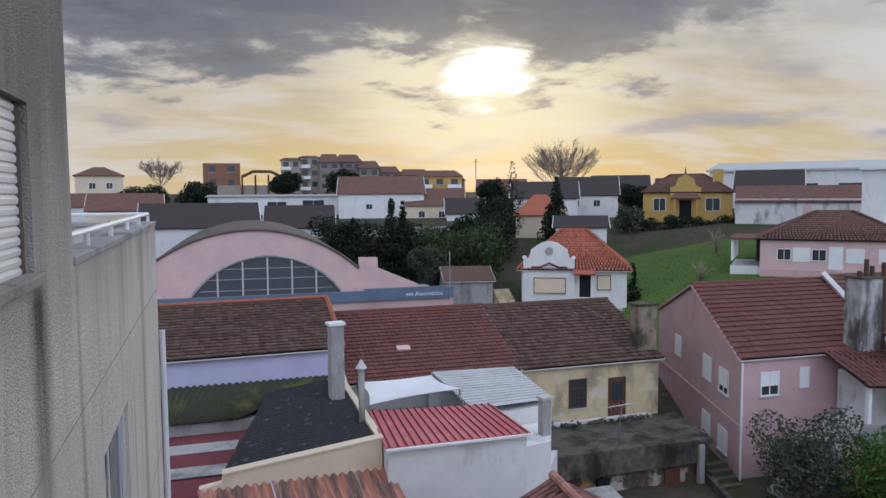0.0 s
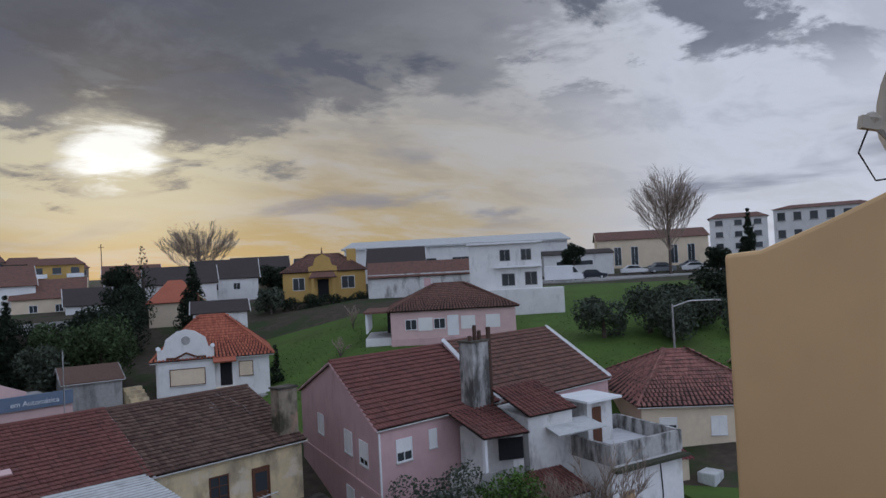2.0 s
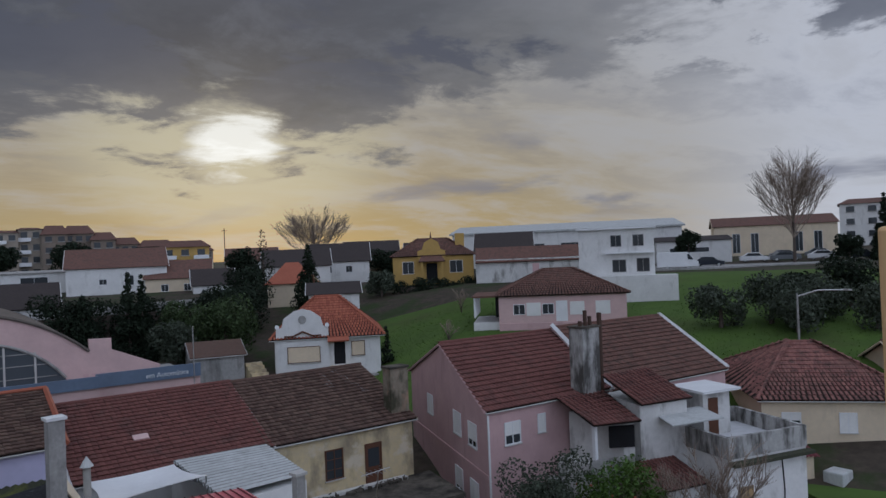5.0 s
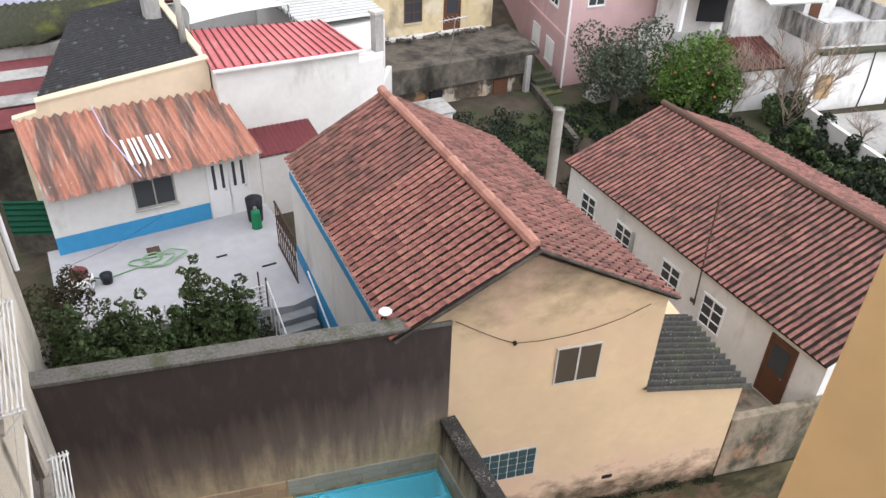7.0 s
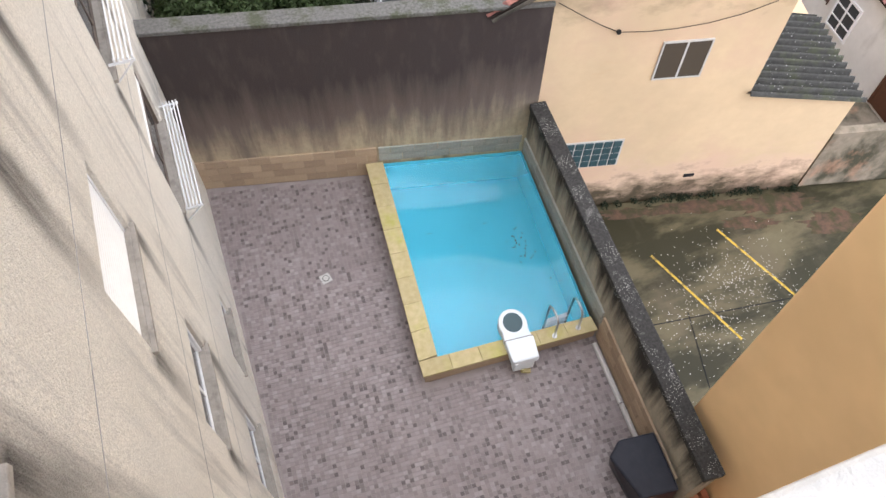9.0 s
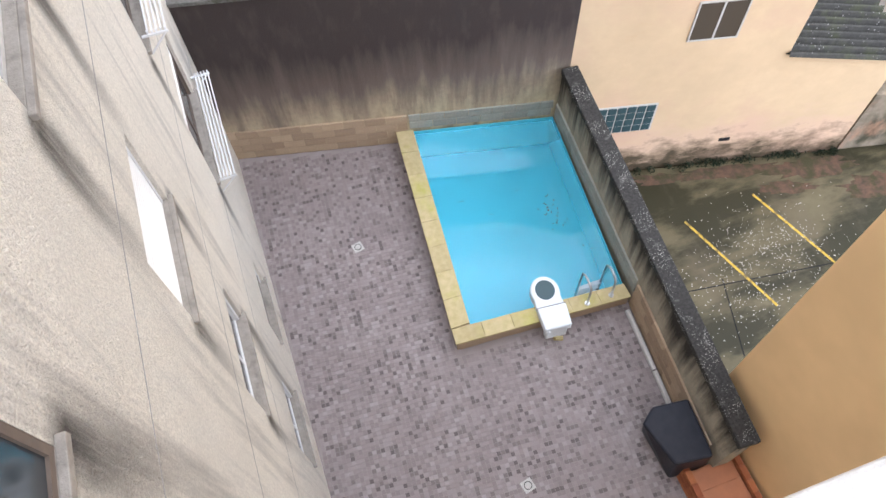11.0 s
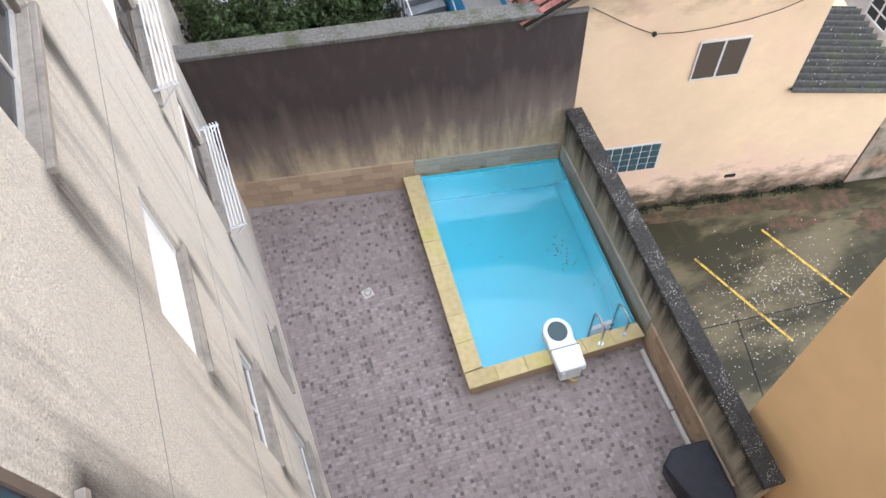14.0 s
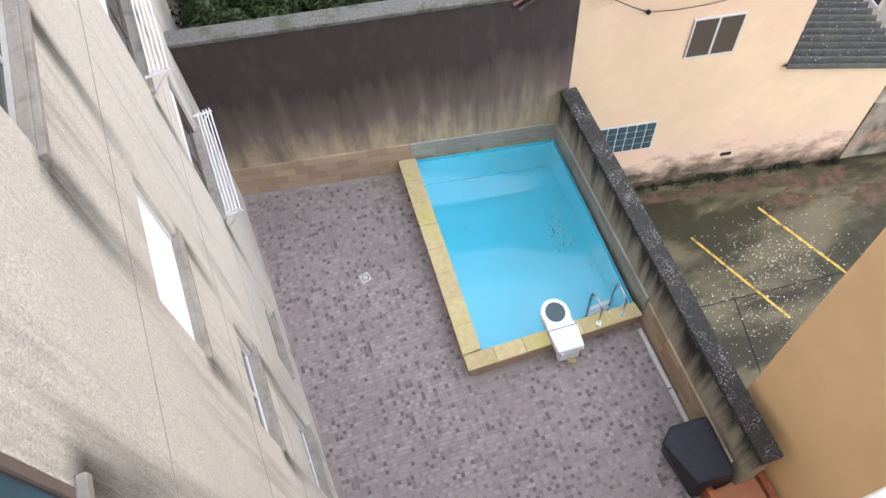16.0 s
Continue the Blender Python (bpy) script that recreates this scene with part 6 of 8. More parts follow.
ms = thing("mossy_lean_to", "lean-to roof of mossy corrugated sheets under the lilac wall", "shed")
part("roof", corrugated([(-2.4, 27.5, 4.62), (0.2, 27.6, 4.62), (4.3, 30.2, 5.32), (-2.6, 30.2, 5.32)], 26, 0.05, 0.015, 4, 0.06), M_MOSSSHEET, ms)
part("wall", Shape().prism([(-2.5, 27.9), (1.4, 27.9), (3.8, 30.2), (-2.5, 30.2)], 0.3, 4.5), M_GREYCONC, ms)
sr = thing("striped_lean_to", "low roof of dark red ribbed sheets with pale panels", "shed")
part("roof", corrugated([(-2.0, 23.4, 3.55), (-2.3, 28.0, 4.1), (0.9, 28.0, 4.1), (-0.5, 23.4, 3.55)], 18, 0.045, 0.012), M_DARKREDMETAL, sr)
for k in (0, 1.15):
    part("pale_panel", Shape().slab([(-2.05, 24.6 + 1.5 * k, 3.76 + 0.17 * k), (-0.15 + 0.3 * k, 24.6 + 1.5 * k, 3.76 + 0.17 * k), (0.0 + 0.3 * k, 25.3 + 1.5 * k, 3.85 + 0.17 * k), (-2.1, 25.3 + 1.5 * k, 3.85 + 0.17 * k)], 0.02), M_GREYCONC, sr, "dirty translucent panel")
# dark masonry colour here stands in for the shadowed yard and black fence
part("wall", Shape().prism([(-1.95, 23.45), (-0.5, 23.45), (0.7, 27.9), (-2.2, 27.9)], 0.3, 3.4), M_RUIN, sr)

rb = thing("red_roofed_block", "white rendered block with a red ribbed metal roof", "building")
part("wall", Shape().prism([(4.65, 22.05), (9.3, 22.0), (9.1, 24.7), (4.75, 25.2)], 0.2, 4.88), M_WHITE, rb)
RBQ = [Vector((4.55, 21.93, 4.96)), Vector((9.4, 21.88, 4.96)), Vector((9.1, 24.7, 5.16)), Vector((4.72, 25.3, 5.16))]
part("roof", Shape().slab(RBQ, 0.05), M_REDMETAL, rb)
for k in range(18):
    u = (k + 0.5) / 18
    part("rib", Shape().tube([RBQ[0].lerp(RBQ[1], u) + Vector((0, 0, 0.015)), RBQ[3].lerp(RBQ[2], u) + Vector((0, 0, 0.015))], 0.035, 4), M_DARKREDMETAL, rb)
part("gutter", Shape().box(4.55, 9.45, 21.8, 21.92, 4.86, 4.93), M_WHITEPAINT, rb)
lr = thing("low_red_roof", "low dark red metal roof beside the white wall", "roof")
part("sheet", corrugated([(5.25, 20.5, 2.55), (7.4, 20.5, 2.55), (7.4, 22.0, 2.85), (5.25, 22.0, 2.85)], 14, 0.02, 0.012), M_DARKREDMETAL, lr)
part("wall", Shape().box(5.3, 7.3, 20.6, 21.98, 0.2, 2.45), M_WHITE, lr)

wb = thing("white_back_building", "white back building with a pale corrugated roof", "building")
part("wall", Shape().prism([(9.15, 24.75), (11.7, 25.1), (12.3, 29.7), (8.2, 29.7)], 0.2, 4.75), M_WHITE, wb)
part("roof", corrugated([(8.35, 24.7, 5.05), (8.2, 29.3, 5.3), (12.1, 29.75, 5.12), (11.75, 25.2, 4.98)], 15, 0.09, 0.012), M_GALV, wb)
# grey rods along the valleys stand in for the shade between the waves
for k in range(15):
    v = (k + 0.75) / 15
    p0, p1 = Vector((8.35, 24.7, 5.09)).lerp(Vector((8.2, 29.3, 5.34)), v), Vector((11.75, 25.2, 5.02)).lerp(Vector((12.1, 29.75, 5.16)), v)
    part("seam", Shape().tube([p0, p1], 0.03, 4), M_GREYCONC, wb)
part("annex_wall", Shape().prism([(9.35, 22.6), (10.6, 22.9), (11.6, 25.0), (9.3, 24.7)], 0.2, 4.2), M_WHITE, wb)
chimney("small_chimney", "grey chimney pot with a capped top", 10.7, 23.6, 3.6, 5.5, 0.34, 0.3, M_GREYCONC, 10)
sail = thing("shade_sail", "white shade sail stretched over the back terrace", "shade sail")
sv = Shape()
SQ = [Vector((4.75, 25.35, 5.35)), Vector((8.35, 26.0, 5.45)), Vector((8.1, 28.9, 5.3)), Vector((5.0, 28.8, 5.3))]
for lay in (0, 0.02):
    for i in range(9):
        for j in range(9):
            u, v = i / 8, j / 8
            uu = u + 0.10 * math.sin(math.pi * v) * (0.5 - u) * 2 * 0.6
            vv = v + 0.10 * math.sin(math.pi * u) * (0.5 - v) * 2 * 0.6
            p = SQ[0].lerp(SQ[1], uu).lerp(SQ[3].lerp(SQ[2], uu), vv)
            sv.v.append((p.x, p.y, p.z - 0.25 * math.sin(math.pi * u) * math.sin(math.pi * v) - lay))
for i in range(8):
    for j in range(8):
        a = i * 9 + j
        sv.f += [(a, a + 9, a + 10, a + 1), (a + 81, a + 82, a + 91, a + 90)]
part("cloth", sv, M_WHITEPAINT, sail, smooth=True)
for p in SQ:
    part("post", Shape().tube([(p.x, p.y, 4.6), (p.x, p.y, p.z)], 0.03, 6), M_STEEL, sail)
chimney("tall_chimney", "tall soot-streaked rendered chimney with a white cap", 3.85, 26.9, 4.9, 8.0, 0.5, 0.42, M_GREYCONC, 8, M_WHITEPAINT)
vp = thing("vent_pipe", "metal stove pipe with a conical cowl", "flue")
part("pipe", Shape().tube([(4.32, 24.5, 4.7), (4.32, 24.5, 6.85)], 0.11, 12), M_PIPE, vp, smooth=True)
part("cowl", Shape().tube([(4.32, 24.5, 6.9), (4.32, 24.5, 7.2)], 0.2, 12, taper=0.08), M_GALV, vp, "pale conical cowl")

lh = house("lilac_house", "lilac house under a lichened clay roof with an orange verge", [(-7, 30.1), (4.45, 30.45), (4.6, 40), (-7, 40)], 0.3, 6.45, 7.75, M_LILAC, M_ROOFMOSS, (36, 18), over=0.2, seed=41)
part("verge", Shape().tube([(4.7, 30.2, 6.5), (4.75, 35.2, 7.9)], 0.11, 4).tube([(-7, 35.1, 7.87), (4.75, 35.2, 7.9)], 0.09, 6), M_ROOFORANGE, lh, "new orange verge and ridge tiles")
rh = house("brick_red_house", "row house with a dark red clay roof", [(4.95, 29.85), (12.3, 29.9), (12.5, 40.2), (4.95, 40.2)], 0.3, 5.05, 7.05, M_WHITE, M_ROOFDULL, (26, 20), over=0.2, seed=43)
part("roof_patch", Shape().slab([(7.35, 31.6, 5.87), (7.95, 31.6, 5.87), (7.95, 31.95, 6.0), (7.35, 31.95, 6.0)], 0.06), M_PINKLIGHT, rh, "pale replacement tiles")
oh = house("derelict_house", "derelict house with peeling ochre plaster and a mossy brown roof", [(12.35, 29.9), (19.6, 29.9), (19.7, 40.2), (12.5, 40.2)], 0.3, 5.05, 7.0, M_OLDYELLOW, M_ROOFMOSS, (26, 20), over=0.2, seed=45)
OA = axes((12.35, 29.9), (19.6, 29.9))
window(oh, OA, 2.55, 2.95, 0.9, 1.35, 0, M_WOOD, 1, True, rows=3)
door(oh, OA, 4.65, 2.15, 0.75, 2.0, M_WOOD, "rotten brown door standing ajar", 1)
part("patch", Shape().slab([(16.9, 33.4, 6.45), (17.3, 33.4, 6.45), (17.5, 34.8, 6.95), (17.1, 34.8, 6.95)], 0.06), M_GALV, oh, "pale roof repair")
part("patch", Shape().slab([(18.5, 32.5, 6.1), (18.8, 32.5, 6.1), (18.2, 34.8, 6.97), (17.9, 34.8, 6.97)], 0.06), M_GALV, oh, "pale roof repair")
chimney("wide_chimney", "wide tan rendered chimney between the roofs", 19.2, 30.6, 4.2, 7.4, 1.0, 0.7, M_ALLEY, 0, M_RUIN)
mast = thing("roof_aerial", "thin white aerial pole on the ridge", "antenna")
part("pole", Shape().tube([(11.0, 35.3, 7.0), (11.0, 35.3, 9.9)], 0.03, 5), M_STEEL, mast)
ruin = thing("ruined_outbuilding", "sooty flat-roofed ruin with a collapsed front", "ruin")
part("wall", Shape().prism([(12.2, 26.4), (19.4, 26.3), (20.2, 29.85), (12.4, 29.85)], -2.0, 2.1), M_PEEL, ruin)
part("eave_band", Shape().box(12.1, 19.5, 26.05, 26.3, 1.3, 2.098), M_RUIN, ruin, "blackened upper wall band")
part("roof_slab", Shape().prism([(12.0, 26.1), (19.7, 26.0), (20.5, 29.86), (12.2, 29.86)], 2.1, 2.3), M_RUIN, ruin)
for k in range(40):
    u = rnd.random()
    part("rubble", Shape().box(-0.12, 0.12, -0.1, 0.1, 0, 0.12, pose(13 + 6 * u, 29.5 + rnd.uniform(-0.25, 0.2), 2.3, rnd.uniform(0, 20), 0, rnd.uniform(0, 90))), M_RUIN, ruin)
part("door", Shape().box(14.3, 14.9, 26.2, 26.3, -0.5, 1.1), M_DARK, ruin, "splintered door")
part("peeled_patch", Shape().box(14.6, 15.9, 26.27, 26.31, -0.4, 1.2), M_PEEL, ruin, "patch of surviving ochre plaster")
part("post", Shape().box(19.0, 19.25, 25.9, 26.1, -0.3, 2.1), M_GREYCONC, ruin)
ra = thing("ruin_antenna", "old fishbone television antenna on the ruin roof", "antenna")
part("mast", Shape().tube([(15.1, 26.2, 1.4), (15.4, 26.2, 4.1)], 0.025, 6), M_STEEL, ra)
part("boom", Shape().tube([(14.6, 26.2, 4.05), (16.0, 26.25, 4.12)], 0.018, 5), M_STEEL, ra)
for k in range(6):
    part("element", Shape().tube([(14.75 + 0.22 * k, 25.9, 4.07), (14.75 + 0.22 * k, 26.5, 4.1)], 0.01, 4), M_STEEL, ra)
part("white_edge", Shape().box(12.4, 19.0, 29.5, 29.84, 2.3, 2.42), M_WHITEOLD, ruin, "broken pale skirting along the wall")
part("window_opening", Shape().box(17.5, 18.25, 26.2, 26.285, -0.1, 1.15), M_WOOD, ruin, "rotten red window frame")
part("lower_patch", Shape().box(16.95, 18.7, 26.27, 26.292, -0.3, 1.28), M_PEEL, ruin, "patch of surviving ochre plaster")
gs = thing("garden_steps", "mossy garden steps beside the ruin", "stairs")
for k in range(6):
    part("step", Shape().box(19.5, 20.6, 24.5 + 0.32 * k, 24.82 + 0.32 * k, -0.4, 0.1 + 0.2 * k), M_MOSSSHEET, gs)
fixed("wall_garden", Shape().box(0, 9, 0, 0.22, -0.5, 0.75, axes((20.4, 29.0), (17.6, 20.5))), M_RUIN, "dirty garden wall along the path")
fixed("wall_lane", Shape().box(0, 5, 0, 0.2, -0.5, 2.6, axes((9.6, 21.9), (12.4, 26.0))), M_WHITE, "white wall beside the red-roofed block")
ac = thing("hut", "small white hut with a grey slab roof", "hut")
part("wall", Shape().box(12.6, 13.9, 23.6, 24.6, -0.4, 1.3), M_WHITE, ac)
part("roof", Shape().slab([(12.5, 23.5, 1.35), (14.0, 23.5, 1.35), (14.0, 24.7, 1.5), (12.5, 24.7, 1.5)], 0.08), M_GREYCONC, ac)
rnd = random.Random(9)
for nm, p, r, n, mt, lb in (("shrub", (16.5, 22.5, 0.3), 0.9, 500, M_LEAFDARK, "low weeds in front of the ruin"), ("shrub", (18.8, 22.0, 0.2), 0.7, 900, M_LEAF, "weeds by the garden steps"), ("shrub", (17.6, 24.8, -0.1), 1.0, 1600, M_LEAF, "nettles at the foot of the ruin"), ("shrub", (15.2, 25.2, -0.2), 0.8, 1200, M_LEAFDARK, "dark weeds at the foot of the ruin"), ("shrub", (14.2, 21.6, 0.1), 0.8, 1000, M_LEAFDARK, "dark weeds along the lane wall"), ("shrub", (19.8, 20.4, 0.2), 0.8, 1400, M_LEAFDARK, "brambles over the garden wall")):
    h = thing(nm, lb, "bush")
    part("leaves", leaf_cloud(clumps(p[0], p[1], p[2], r * 1.4, 0.25, 8, int(p[0])), n, 0.09, 7), mt, h)

# dark leaf carpet: weeds, spread wider to imitate the garden's deep shade
ug, ugr = [], random.Random(404)
while len(ug) < 260:
    x, y = ugr.uniform(11.5, 25.5), ugr.uniform(12.5, 25.5)
    if y > 25.4 - 0.25 * (x - 12) or (14.0 < x < 25 and y < 19.0 and x < 24.2 - 0.02 * y and y < 18.6):
        continue
    ug.append((x, y, ground_height(x, y) + ugr.uniform(0.05, 0.3), ugr.uniform(0.2, 0.5)))
tagged(part("undergrowth", leaf_cloud(ug, 22000, 0.07, 405, 0.5), M_LEAFDARK), "tangled dark weeds that also stand in for shade on the garden floor", "weeds", "", "stuff")

# ---- pink house and its annexes ----
pk = house("pink_house", "two-storey pink house with a red clay roof and white downpipes", [(21.0, 25.9), (28.9, 25.55), (33.0, 38.1), (25.4, 38.5)], -0.3, 5.7, 8.0, M_PINK, M_ROOFDULL, (26, 16), over=0.15, seed=51)
PA = axes((21.0, 25.9), (28.9, 25.55))
PG = axes((25.4, 38.5), (21.0, 25.9))
window(pk, PA, 0.95, 3.95, 0.95, 1.05, 0.6)
window(pk, PA, 2.95, 4.2, 0.5, 0.9, 1.0, bars=0)
window(pk, PG, 8.4, 3.7, 1.2, 1.15, 1.0)
window(pk, PG, 10.7, 3.6, 1.2, 1.15, 0.75)
window(pk, PG, 8.4, 0.9, 1.2, 1.15, 0.9)
window(pk, PG, 10.7, 0.9, 1.2, 1.1, 1.0)
window(pk, PG, 3.6, 3.8, 1.1, 1.1, 1.0)
part("string_course", Shape().box(0, 13.3, -0.06, 0.0, 2.55, 2.75, PG), M_PINK, pk)
part("downpipe", Shape().tube([(20.95, 25.78, 5.5), (20.95, 25.78, -0.2)], 0.05, 6), M_WHITEPAINT, pk)
p2 = house("pink_house_wing", "taller wing with a brown clay roof and white verges", [(29.0, 25.5), (38.4, 25.1), (42.2, 37.0), (33.2, 37.7)], -0.3, 5.55, 8.15, M_PINK, M_ROOFBROWN, (28, 16), over=0.15, seed=55, verge=M_WHITEPAINT)
part("verge", Shape().tube([(28.85, 25.35, 5.65), (31.0, 31.6, 8.35)], 0.16, 4), M_WHITEPAINT, p2, "white-painted verge")
bc = chimney("broad_chimney", "broad streaked concrete chimney with iron pipes", 27.2, 25.6, 5.6, 8.9, 1.2, 0.9, M_PARAPET, 0, M_RUIN)
part("pipe", Shape().tube([(27.9, 25.2, 5.6), (27.9, 25.2, 9.6)], 0.12, 8), M_RUST, bc, "rusty stove pipe")
for k, (dx, top) in enumerate(((-0.42, 9.25), (-0.05, 9.75), (0.28, 9.45))):
    part("pipe", Shape().tube([(27.2 + dx, 25.45, 8.9), (27.2 + dx, 25.45, top)], 0.1, 8), M_RUST, bc)
an = thing("porch_annex", "white porch annex with a clay roof and an outside stair", "annex")
part("wall", Shape().prism([(25.0, 23.3), (26.6, 22.3), (28.2, 25.4), (25.0, 25.55)], -0.3, 2.9), M_WHITEOLD, an)
part("room", Shape().prism([(26.3, 22.6), (26.7, 22.3), (28.2, 25.4), (25.8, 25.5)], 2.9, 4.95), M_WHITEOLD, an)
part("column", Shape().box(24.55, 24.72, 22.75, 22.92, 2.6, 4.95), M_WHITEPAINT, an)
part("opening", Shape().box(0.1, 1.3, -0.02, 0.02, 3.7, 4.7, axes((25.55, 22.95), (26.6, 22.3))), M_DARK, an, "dark porch opening")
AQ = [(24.35, 22.6, 5.0), (26.55, 21.75, 5.0), (28.2, 25.5, 5.75), (24.9, 25.3, 5.75)]
ar = part("roof", Shape().slab(AQ, 0.08), M_DECK, an)
tiled_slope(ar, AQ, 11, 8, M_ROOFDULL, seed=57, gap=(0.8, 0.92), lip=0.03, arch=0.35)
part("parapet", Shape().box(0, 2.2, 0, 0.15, 2.5, 3.4, axes((24.3, 22.8), (26.4, 22.0))), M_GREYCONC, an)
for k in range(9):
    part("step", Shape().box(23.2 - 0.28 * k, 23.5 - 0.28 * k, 23.6, 24.5, -0.3, 2.6 - 0.28 * k), M_GREYCONC, an)
window(an, axes((25.0, 23.3), (26.6, 22.3)), 0.3, 0.8, 0.7, 1.2, 0)
a2 = thing("stair_annex", "white annex with a patched clay roof and a canopy", "annex")
part("wall", Shape().prism([(27.0, 22.2), (29.7, 21.6), (30.5, 25.2), (28.2, 25.4)], -0.3, 5.5), M_WHITEOLD, a2)
A2Q = [(26.9, 22.0, 5.6), (29.9, 21.4, 5.6), (30.7, 24.6, 6.6), (27.3, 24.6, 6.6)]
ar2 = part("roof", Shape().slab(A2Q, 0.08), M_DECK, a2)
tiled_slope(ar2, A2Q, 12, 8, M_ROOFDULL, seed=59, gap=(0.8, 0.92), lip=0.03, arch=0.35)
part("canopy", Shape().slab([(27.5, 20.8, 4.75), (30.4, 20.1, 4.75), (31.0, 21.8, 4.95), (28.2, 22.3, 4.95)], 0.06), M_GALV, a2, "pale sheet canopy")
M_BLOCKWALL = material("mould_stained_white", (0.80, 0.78, 0.76), (0.72, 0.71, 0.69), 5, 0.9, 0.2, 50, stain=(0.30, 0.29, 0.25), stain_amount=0.6, stain_scale=(0.8, 0.8, 0.4), stain_low=0.56, stain_high=0.75, zone_stretch=(0.7, 0.7, 0.5), zones=((0.5, -0.4, (0.12, 0.115, 0.08), 0.85),))
M_TERRACE = material("pale_terrace_screed", (0.62, 0.62, 0.63), (0.52, 0.52, 0.53), 4, 0.9, 0.1)
tb = thing("terrace_block", "white flat-roofed block with a stained concrete parapet", "building")
TR = [(28.9, 19.0), (33.4, 17.9), (35.0, 22.4), (30.3, 24.2)]
part("wall", Shape().prism(TR, -0.4, 3.4), M_BLOCKWALL, tb)
part("terrace_floor", Shape().prism(TR, 3.4, 3.5), M_TERRACE, tb)
for a, b in zip(TR, TR[1:] + TR[:1]):
    part("parapet", Shape().box(-0.02, math.dist(a, b) + 0.02, -0.06, 0.14, 3.3, 4.25, axes(a, b)), M_PARAPET, tb, "streaked concrete parapet")
part("stair_head", Shape().prism([(31.0, 21.6), (32.6, 21.2), (33.2, 23.0), (31.6, 23.4)], 3.5, 5.6), M_WHITEOLD, tb)
part("stair_roof", Shape().prism([(30.6, 21.3), (33.0, 20.8), (33.6, 23.2), (31.2, 23.7)], 5.6, 5.72), M_WHITEPAINT, tb)
part("stair_door", Shape().box(0.3, 0.9, -0.02, 0.02, 3.5, 5.3, axes((31.0, 21.6), (32.6, 21.2))), M_WOOD, tb)
TA = axes(TR[0], TR[1])
part("boarded_window", Shape().box(0.6, 1.35, -0.03, 0.02, 0.9, 2.0, TA), M_RAWWOOD, tb, "window boarded with plywood")
part("drip_edge", Shape().box(-0.1, 4.7, -0.5, -0.06, 3.05, 3.2, TA), M_MOSSSHEET, tb, "mossy concrete drip ledge")
part("cable", Shape().tube([TA @ Vector((3.1, -0.03, 3.0)), TA @ Vector((3.2, -0.03, 1.5)), TA @ Vector((3.1, -0.03, 0.3))], 0.03, 5), M_CABLE, tb)
lo = thing("low_tiled_annex", "low annex with a mossy clay roof and a small dish", "annex")
LQ2 = [(25.3, 20.3, 2.3), (28.4, 19.6, 2.3), (28.9, 22.0, 3.0), (26.3, 22.4, 3.0)]
lor = part("roof", Shape().slab(LQ2, 0.08), M_DECK, lo)
tiled_slope(lor, LQ2, 13, 7, M_ROOFDULL, seed=61, gap=(0.8, 0.92), lip=0.03, arch=0.35)
part("wall", Shape().prism([(25.6, 20.5), (28.3, 19.9), (28.7, 21.9), (26.4, 22.2)], -0.3, 2.25), M_WHITEOLD, lo)
lt = house("hipped_house", "cream house with a dark red hipped clay roof", [(38.0, 22.7), (43.2, 16.6), (51.0, 24.6), (45.6, 31.0)], -1.0, 4.2, 6.5, M_CREAM, M_ROOFRED, (22, 14), hip=3.6, over=0.3, seed=63)
LA = axes((38.0, 22.7), (43.2, 16.6))
window(lt, LA, 1.0, 2.3, 1.0, 1.1, 0.4)
window(lt, LA, 3.9, 2.3, 0.9, 1.1, 1.0)
rh2 = house("neighbour_house", "cream house behind with a brown clay roof", [(46.5, 17.5), (55, 11), (60, 18), (51.5, 24)], -0.5, 4.3, 6.3, M_CREAM, M_ROOFBROWN, (20, 12), over=0.3, seed=65)
tk = thing("water_tank", "grey plastic tank on a cage beside the cream house", "tank")
part("tank", Shape().box(36.6, 37.7, 17.8, 18.8, 0.2, 1.3), M_GALV, tk, bevel=0.08)
part("cage", Shape().box(36.5, 37.8, 17.7, 18.9, -0.5, 0.2), M_RUST, tk)
sh2 = thing("small_shed", "small cream shed with a red sheet roof", "shed")
part("wall", Shape().prism([(35.2, 20.4), (36.6, 19.2), (38.0, 21.0), (36.6, 22.2)], -0.6, 1.9), M_CREAM, sh2)
part("roof", corrugated([(35.0, 20.2, 1.95), (36.7, 18.9, 1.95), (38.1, 21.0, 2.5), (36.4, 22.3, 2.5)], 10, 0.03), M_DARKREDMETAL, sh2)
leafy_tree("olive_tree", "grey-green olive tree by the pink wall", (21.2, 22.4, 0.2), 4.3, 2.2, M_OLIVE, 71, 6500, 0.085)
ct = leafy_tree("orange_tree", "orange tree with a few fruits", (23.8, 20.7, 0.0), 4.3, 2.2, M_LEAFLIGHT, 72, 7500, 0.085)
for k in range(14):
    a = rnd.uniform(0, 6.28)
    part("fruit", Shape().ball((23.8 + 1.7 * math.cos(a), 20.9 + 1.7 * math.sin(a), 1.6 + rnd.random() * 1.8), 0.06, None, 6), M_ROOFORANGE, ct, "ripe orange")
fan_tree("bare grey fig tree in the garden", (26.2, 17.6, -0.2), 5.4, 2.3, 73, 16, 0.15, 0.016)
fan_tree("bare shrubby tree by the white wall", (25.2, 19.6, 0.0), 3.6, 1.4, 74, 14, 0.12, 0.014)
